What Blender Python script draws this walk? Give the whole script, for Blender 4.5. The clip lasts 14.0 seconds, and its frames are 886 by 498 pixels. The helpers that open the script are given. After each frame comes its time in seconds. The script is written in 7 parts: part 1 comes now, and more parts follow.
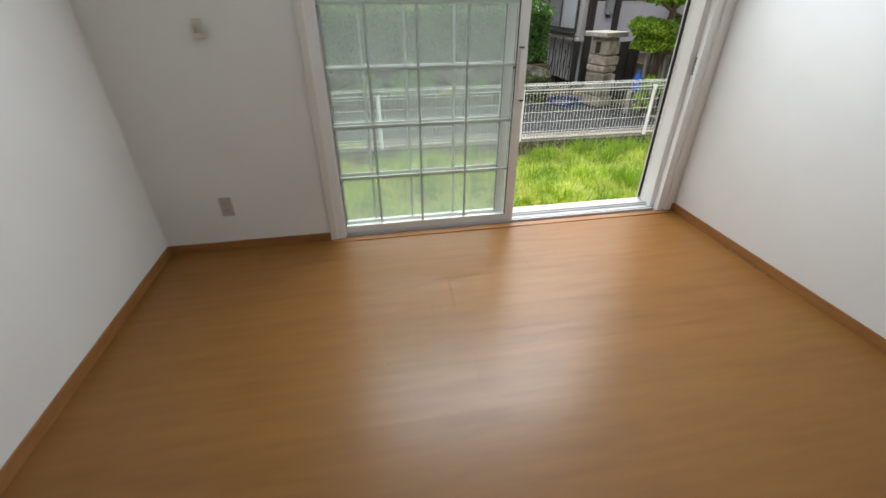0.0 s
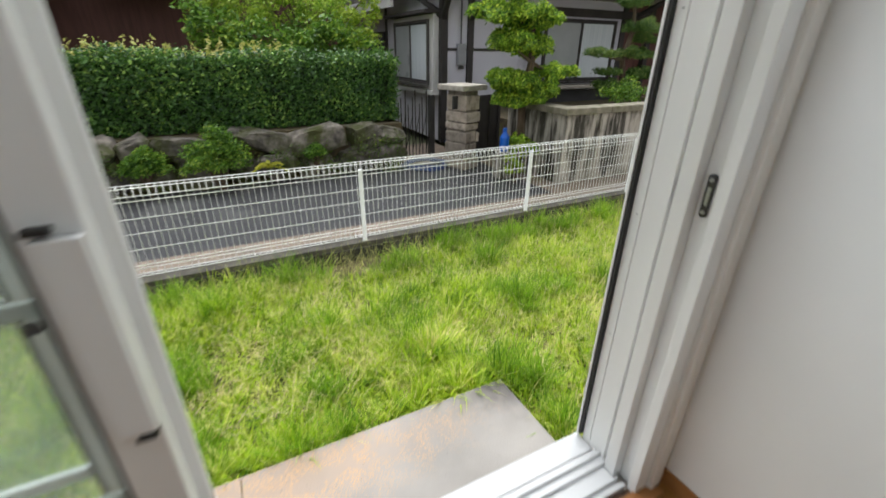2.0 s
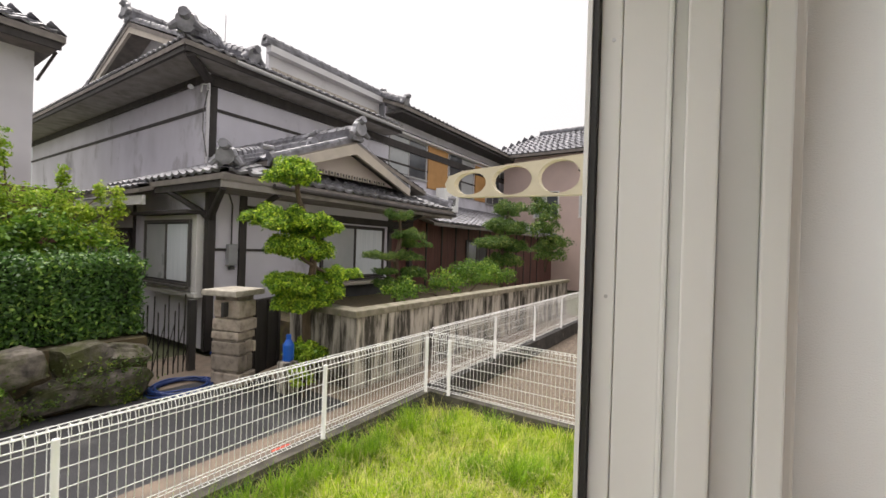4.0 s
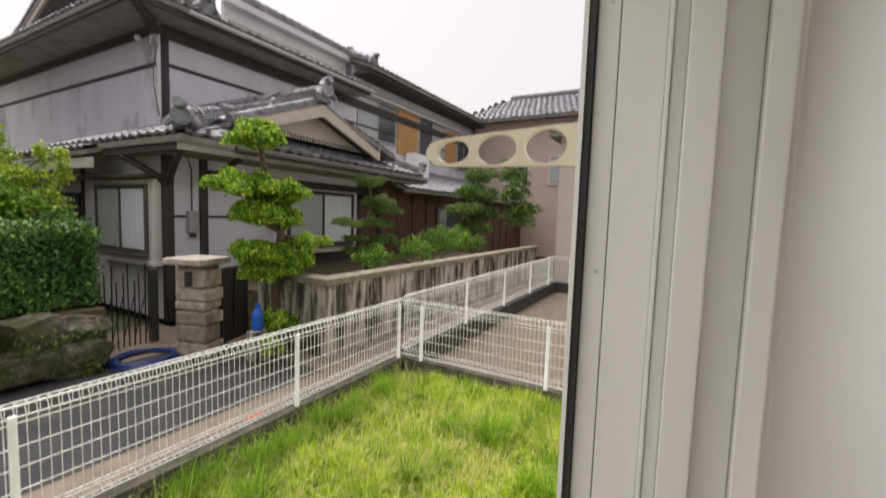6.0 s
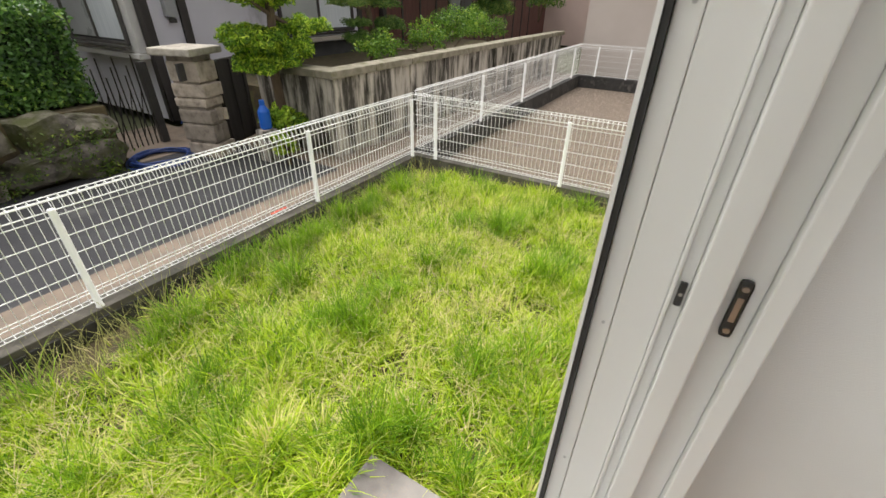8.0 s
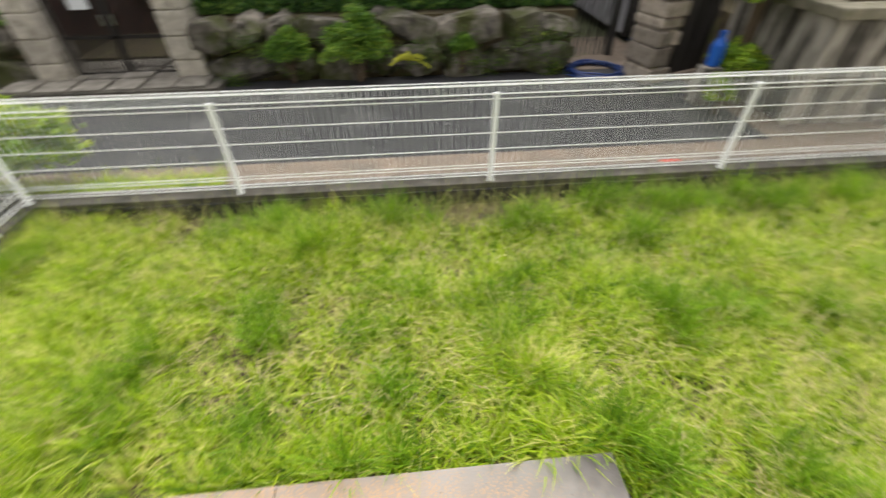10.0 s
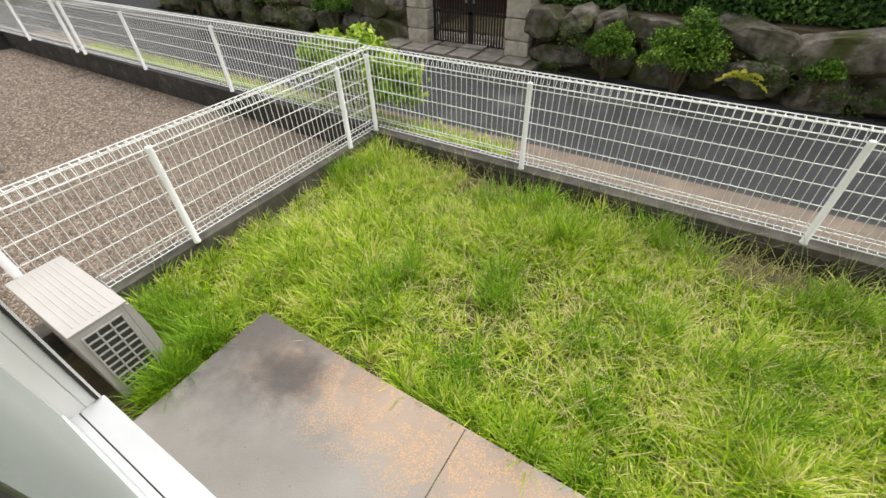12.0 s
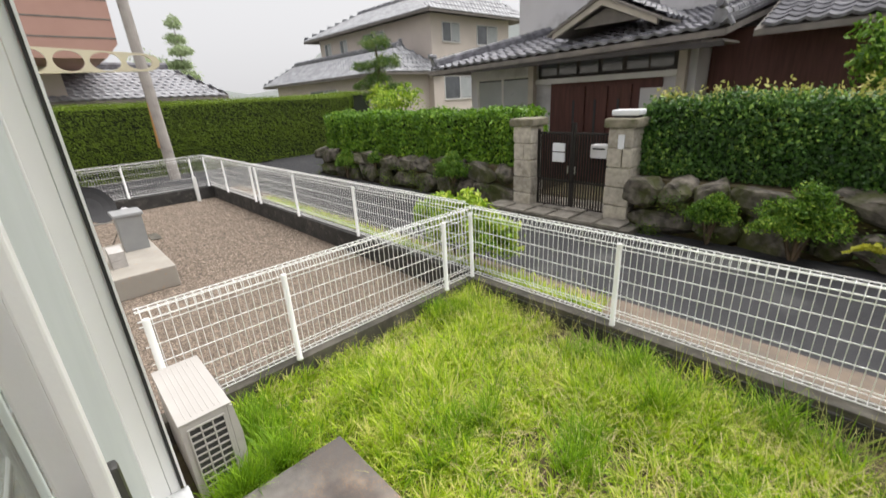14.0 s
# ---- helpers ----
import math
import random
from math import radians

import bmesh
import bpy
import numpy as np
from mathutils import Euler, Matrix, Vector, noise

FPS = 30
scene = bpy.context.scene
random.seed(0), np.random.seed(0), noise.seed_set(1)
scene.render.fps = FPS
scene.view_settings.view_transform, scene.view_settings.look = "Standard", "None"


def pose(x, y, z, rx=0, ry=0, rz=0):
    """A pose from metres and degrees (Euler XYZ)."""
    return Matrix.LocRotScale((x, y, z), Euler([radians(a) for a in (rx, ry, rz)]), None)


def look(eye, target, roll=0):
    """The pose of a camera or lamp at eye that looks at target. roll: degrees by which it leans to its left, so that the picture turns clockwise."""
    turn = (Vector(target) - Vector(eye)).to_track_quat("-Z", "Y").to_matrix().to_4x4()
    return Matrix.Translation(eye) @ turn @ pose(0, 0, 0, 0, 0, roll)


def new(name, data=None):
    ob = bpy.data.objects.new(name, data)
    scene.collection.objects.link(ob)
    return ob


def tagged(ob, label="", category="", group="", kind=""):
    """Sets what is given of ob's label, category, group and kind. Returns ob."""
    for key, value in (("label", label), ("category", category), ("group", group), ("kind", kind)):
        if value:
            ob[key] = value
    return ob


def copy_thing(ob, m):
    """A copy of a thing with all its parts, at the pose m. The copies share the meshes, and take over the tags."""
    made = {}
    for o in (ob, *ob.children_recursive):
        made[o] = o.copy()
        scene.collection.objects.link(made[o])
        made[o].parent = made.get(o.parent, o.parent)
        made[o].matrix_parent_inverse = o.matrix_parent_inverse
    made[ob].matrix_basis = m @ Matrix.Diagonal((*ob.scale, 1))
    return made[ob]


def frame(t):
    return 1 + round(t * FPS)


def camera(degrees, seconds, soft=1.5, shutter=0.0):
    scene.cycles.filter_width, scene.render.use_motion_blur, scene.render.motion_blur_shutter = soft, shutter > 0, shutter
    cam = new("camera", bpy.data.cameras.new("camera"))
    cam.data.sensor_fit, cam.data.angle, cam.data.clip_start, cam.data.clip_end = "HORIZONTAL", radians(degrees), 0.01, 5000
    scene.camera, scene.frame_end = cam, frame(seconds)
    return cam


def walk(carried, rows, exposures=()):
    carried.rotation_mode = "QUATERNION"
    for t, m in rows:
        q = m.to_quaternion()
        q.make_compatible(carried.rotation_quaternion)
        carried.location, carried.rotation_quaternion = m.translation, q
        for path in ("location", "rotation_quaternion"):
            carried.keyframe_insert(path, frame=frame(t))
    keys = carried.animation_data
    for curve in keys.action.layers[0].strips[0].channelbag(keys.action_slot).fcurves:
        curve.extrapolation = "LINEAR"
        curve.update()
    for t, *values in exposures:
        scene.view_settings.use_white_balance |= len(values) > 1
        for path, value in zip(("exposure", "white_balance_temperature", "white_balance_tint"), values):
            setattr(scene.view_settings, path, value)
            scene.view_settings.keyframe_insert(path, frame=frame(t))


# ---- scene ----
cam = camera(93.4, 14.0, shutter=0.4)
PATH = [
    (0, (0.998, 1.012, 1.319), (1.299, 2.696, 0.284), -0.2),
    (0.5, (1.211, 1.559, 1.288), (1.645, 3.21, 0.246), -0.5),
    (1, (1.525, 2.071, 1.275), (2.124, 3.681, 0.251), 0.0),
    (1.5, (1.82, 2.562, 1.275), (2.512, 4.175, 0.317), -0.8),
    (2, (2.1, 3.01, 1.238), (2.93, 4.61, 0.377), 0.7),
    (2.5, (2.262, 3.352, 1.307), (3.281, 4.935, 0.63), 1.8),
    (3, (2.376, 3.562, 1.363), (3.725, 4.997, 1.016), 3.0),
    (3.5, (2.378, 3.588, 1.395), (3.951, 4.82, 1.316), 2.7),
    (3.7, (2.365, 3.578, 1.397), (3.998, 4.732, 1.392), 2.3),
    (5.8, (2.385, 3.647, 1.432), (4.13, 4.622, 1.362), 1.9),
    (6, (2.375, 3.624, 1.412), (4.115, 4.597, 1.253), 1.9),
    (6.5, (2.417, 3.658, 1.368), (4.078, 4.558, 0.713), 1.9),
    (7, (2.421, 3.666, 1.348), (3.983, 4.502, 0.421), 1.8),
    (7.2, (2.425, 3.664, 1.343), (3.96, 4.488, 0.362), 1.6),
    (9.3, (2.482, 3.812, 1.323), (3.602, 4.983, 0.151), 1.7),
    (9.5, (2.502, 3.831, 1.324), (3.37, 5.163, 0.112), 0.9),
    (9.7, (2.525, 3.853, 1.323), (3.098, 5.304, 0.072), 0.5),
    (10, (2.505, 3.838, 1.318), (2.643, 5.347, 0.013), -0.3),
    (10.2, (2.464, 3.825, 1.313), (2.313, 5.328, 0.002), -1.3),
    (10.5, (2.38, 3.808, 1.309), (1.91, 5.237, -0.009), -1.7),
    (11, (2.312, 3.771, 1.318), (1.574, 5.088, 0.006), -2.2),
    (11.5, (2.31, 3.771, 1.31), (1.509, 5.053, 0.0), -2.0),
    (12, (2.305, 3.759, 1.309), (1.478, 5.035, 0.01), -1.9),
    (12.5, (2.301, 3.74, 1.304), (1.411, 5.019, 0.05), -2.4),
    (13, (2.303, 3.738, 1.309), (1.297, 5.023, 0.153), -3.0),
    (13.5, (2.378, 3.722, 1.335), (1.135, 4.997, 0.424), -3.8),
    (14, (2.471, 3.71, 1.365), (1.09, 4.983, 0.679), -3.3),
]
EXPOSURES = [(0.0, 1.98, 6250, 10), (1.0, 1.7, 5800, 9), (1.5, 1.55, 5800, 9), (2.0, 1.68, 6150, 9), (2.5, 1.85, 6400, 10), (3.5, 1.8, 6750, 14), (6.0, 1.6, 6700, 14), (7.2, 1.84, 6550, 11), (9.5, 1.62, 6600, 11), (10.2, 1.62, 6500, 10), (11.0, 1.47, 6450, 10), (13.0, 1.5, 6450, 10), (13.5, 1.6, 6500, 11), (14.0, 1.58, 6500, 11)]
walk(cam, [(t, look(eye, target, roll)) for t, eye, target, roll in PATH], EXPOSURES)

# ---- light ----
world = bpy.data.worlds.new("overcast_sky")
scene.world = world
world.use_nodes = True
_n, _l = world.node_tree.nodes, world.node_tree.links
_sky = _n.new("ShaderNodeTexSky")
_sky.sky_type, _sky.sun_disc = "NISHITA", False
_sky.sun_elevation, _sky.sun_rotation = radians(64), radians(15)
_sky.air_density, _sky.dust_density, _sky.ozone_density = 1.0, 6.0, 1.0
_hsv = _n.new("ShaderNodeHueSaturation")
_hsv.inputs["Saturation"].default_value = 0.10
_l.new(_sky.outputs[0], _hsv.inputs["Color"])
_cloud = _n.new("ShaderNodeMix")
_cloud.data_type = "RGBA"
_cloud.inputs["Factor"].default_value = 0.88
_cloud.inputs["B"].default_value = (2.12, 2.12, 2.15, 1)
_l.new(_hsv.outputs[0], _cloud.inputs["A"])
_l.new(_cloud.outputs["Result"], _n["Background"].inputs[0])
_n["Background"].inputs[1].default_value = 0.125
sun = new("sun", bpy.data.lights.new("sun", "SUN"))
sun.data.energy, sun.data.angle, sun.data.color = 1.5, radians(70), (1.0, 0.97, 0.92)
sun.matrix_world = pose(0, 0, 20, -26, 0, -15)
# daylight of the upper half of the tall window
win_light = new("window_daylight", bpy.data.lights.new("window_daylight", "AREA"))
win_light.data.shape, win_light.data.size, win_light.data.size_y = "RECTANGLE", 1.8, 0.62
win_light.data.energy, win_light.data.color = 11.5, (0.86, 0.94, 1.0)
win_light.matrix_world = look((1.8, 3.47, 1.67), (1.8, 1.2, 1.45))


# ---- materials ----
def surface(name, c1, c2=None, rough=0.6, scale=6.0, bump=0.15, bscale=60.0, metal=0.0, spec=0.5,
            stain=None, stain_scale=1.5, stain_at=(0.55, 0.72), island=0.0, obrand=0.0, stretch=(1, 1, 1), coat=0.0, detail=6.0):
    """A paint, stone or earth: two colours mixed by noise, fine relief, and stains of a third colour."""
    m = bpy.data.materials.new(name)
    m.use_nodes = True
    nt = m.node_tree
    N, L = nt.nodes, nt.links
    b = N["Principled BSDF"]
    b.inputs["Metallic"].default_value, b.inputs["Specular IOR Level"].default_value = metal, spec
    b.inputs["Coat Weight"].default_value = coat
    geo = N.new("ShaderNodeNewGeometry")
    mp = N.new("ShaderNodeMapping")
    mp.inputs["Scale"].default_value = stretch
    L.new(geo.outputs["Position"], mp.inputs["Vector"])
    n1 = N.new("ShaderNodeTexNoise")
    n1.inputs["Scale"].default_value, n1.inputs["Detail"].default_value = scale, detail
    L.new(mp.outputs[0], n1.inputs["Vector"])
    mix = N.new("ShaderNodeMix")
    mix.data_type = "RGBA"
    mix.inputs["A"].default_value = (*c1, 1)
    mix.inputs["B"].default_value = (*(c2 or [v * 0.8 for v in c1]), 1)
    ramp = N.new("ShaderNodeMapRange")
    ramp.inputs["From Min"].default_value, ramp.inputs["From Max"].default_value = 0.3, 0.7
    L.new(n1.outputs["Fac"], ramp.inputs["Value"])
    L.new(ramp.outputs[0], mix.inputs["Factor"])
    col = mix.outputs["Result"]
    if stain:
        n2 = N.new("ShaderNodeTexNoise")
        n2.inputs["Scale"].default_value, n2.inputs["Detail"].default_value, n2.inputs["Roughness"].default_value = stain_scale, 8.0, 0.65
        L.new(mp.outputs[0], n2.inputs["Vector"])
        r2 = N.new("ShaderNodeMapRange")
        r2.inputs["From Min"].default_value, r2.inputs["From Max"].default_value = stain_at
        L.new(n2.outputs["Fac"], r2.inputs["Value"])
        m2 = N.new("ShaderNodeMix")
        m2.data_type = "RGBA"
        m2.inputs["B"].default_value = (*stain, 1)
        L.new(col, m2.inputs["A"])
        L.new(r2.outputs[0], m2.inputs["Factor"])
        col = m2.outputs["Result"]
    if island or obrand:
        hv = N.new("ShaderNodeHueSaturation")
        src = geo.outputs["Random Per Island"]
        if obrand:
            oi = N.new("ShaderNodeObjectInfo")
            src = oi.outputs["Random"]
        amount = island or obrand
        mr = N.new("ShaderNodeMapRange")
        mr.inputs["To Min"].default_value, mr.inputs["To Max"].default_value = 1 - amount, 1 + amount
        L.new(src, mr.inputs["Value"])
        L.new(mr.outputs[0], hv.inputs["Value"])
        L.new(col, hv.inputs["Color"])
        col = hv.outputs[0]
    L.new(col, b.inputs["Base Color"])
    rr = N.new("ShaderNodeMapRange")
    rr.inputs["To Min"].default_value, rr.inputs["To Max"].default_value = max(0.02, rough - 0.08), min(1, rough + 0.08)
    L.new(n1.outputs["Fac"], rr.inputs["Value"])
    L.new(rr.outputs[0], b.inputs["Roughness"])
    if bump:
        n3 = N.new("ShaderNodeTexNoise")
        n3.inputs["Scale"].default_value, n3.inputs["Detail"].default_value = bscale, 4.0
        L.new(mp.outputs[0], n3.inputs["Vector"])
        bp = N.new("ShaderNodeBump")
        bp.inputs["Strength"].default_value, bp.inputs["Distance"].default_value = bump, 0.01
        L.new(n3.outputs["Fac"], bp.inputs["Height"])
        L.new(bp.outputs[0], b.inputs["Normal"])
    return m


def leafy(name, c1, c2, c3=None, share3=0.1, rough=0.5, glow=0.35, patch=1.7):
    """Leaves: a colour of its own for each, light shining through."""
    m = bpy.data.materials.new(name)
    m.use_nodes = True
    N, L = m.node_tree.nodes, m.node_tree.links
    b = N["Principled BSDF"]
    b.inputs["Roughness"].default_value, b.inputs["Specular IOR Level"].default_value = rough, 0.35
    geo = N.new("ShaderNodeNewGeometry")
    ramp = N.new("ShaderNodeValToRGB")
    e = ramp.color_ramp.elements
    e[0].color, e[1].color = (*c1, 1), (*c2, 1)
    e[1].position = 1 - share3
    if c3:
        x = e.new(1.0)
        x.color = (*c3, 1)
    n1 = N.new("ShaderNodeTexNoise")
    n1.inputs["Scale"].default_value, n1.inputs["Detail"].default_value = patch, 3.0
    L.new(geo.outputs["Position"], n1.inputs["Vector"])
    add = N.new("ShaderNodeMath")
    add.operation = "MULTIPLY_ADD"
    add.inputs[1].default_value, add.inputs[2].default_value = 1.1, -0.5
    L.new(n1.outputs["Fac"], add.inputs[0])
    a2 = N.new("ShaderNodeMath")
    a2.use_clamp = True
    L.new(add.outputs[0], a2.inputs[0])
    L.new(geo.outputs["Random Per Island"], a2.inputs[1])
    L.new(a2.outputs[0], ramp.inputs[0])
    L.new(ramp.outputs[0], b.inputs["Base Color"])
    tr = N.new("ShaderNodeBsdfTranslucent")
    L.new(ramp.outputs[0], tr.inputs[0])
    mx = N.new("ShaderNodeMixShader")
    mx.inputs[0].default_value = glow
    L.new(b.outputs[0], mx.inputs[1])
    L.new(tr.outputs[0], mx.inputs[2])
    L.new(mx.outputs[0], N["Material Output"].inputs[0])
    return m


def glass_mat(name, tint=(0.97, 0.985, 0.98), rough=0.0, haze=0.0):
    """A thin pane: clear with a mirror film that grows at a slant, and a share of dull haze for wet or dusty panes."""
    m = bpy.data.materials.new(name)
    m.use_nodes = True
    N, L = m.node_tree.nodes, m.node_tree.links
    N.remove(N["Principled BSDF"])
    tr, gl, mx = N.new("ShaderNodeBsdfTransparent"), N.new("ShaderNodeBsdfGlossy"), N.new("ShaderNodeMixShader")
    lw, pw, ma = N.new("ShaderNodeLayerWeight"), N.new("ShaderNodeMath"), N.new("ShaderNodeMath")
    lw.inputs[0].default_value = 0.5
    pw.operation, ma.operation = "POWER", "MULTIPLY_ADD"
    pw.inputs[1].default_value = 4.0
    ma.inputs[1].default_value, ma.inputs[2].default_value = 0.9, 0.03
    L.new(lw.outputs["Facing"], pw.inputs[0])
    L.new(pw.outputs[0], ma.inputs[0])
    tr.inputs[0].default_value = (*tint, 1)
    gl.inputs["Roughness"].default_value = rough
    L.new(ma.outputs[0], mx.inputs[0])
    L.new(tr.outputs[0], mx.inputs[1])
    L.new(gl.outputs[0], mx.inputs[2])
    out = mx.outputs[0]
    if haze:
        df, m2 = N.new("ShaderNodeBsdfTranslucent"), N.new("ShaderNodeMixShader")
        df.inputs[0].default_value = (0.8, 0.82, 0.8, 1)
        m2.inputs[0].default_value = haze
        L.new(out, m2.inputs[1])
        L.new(df.outputs[0], m2.inputs[2])
        out = m2.outputs[0]
    L.new(out, N["Material Output"].inputs[0])
    return m


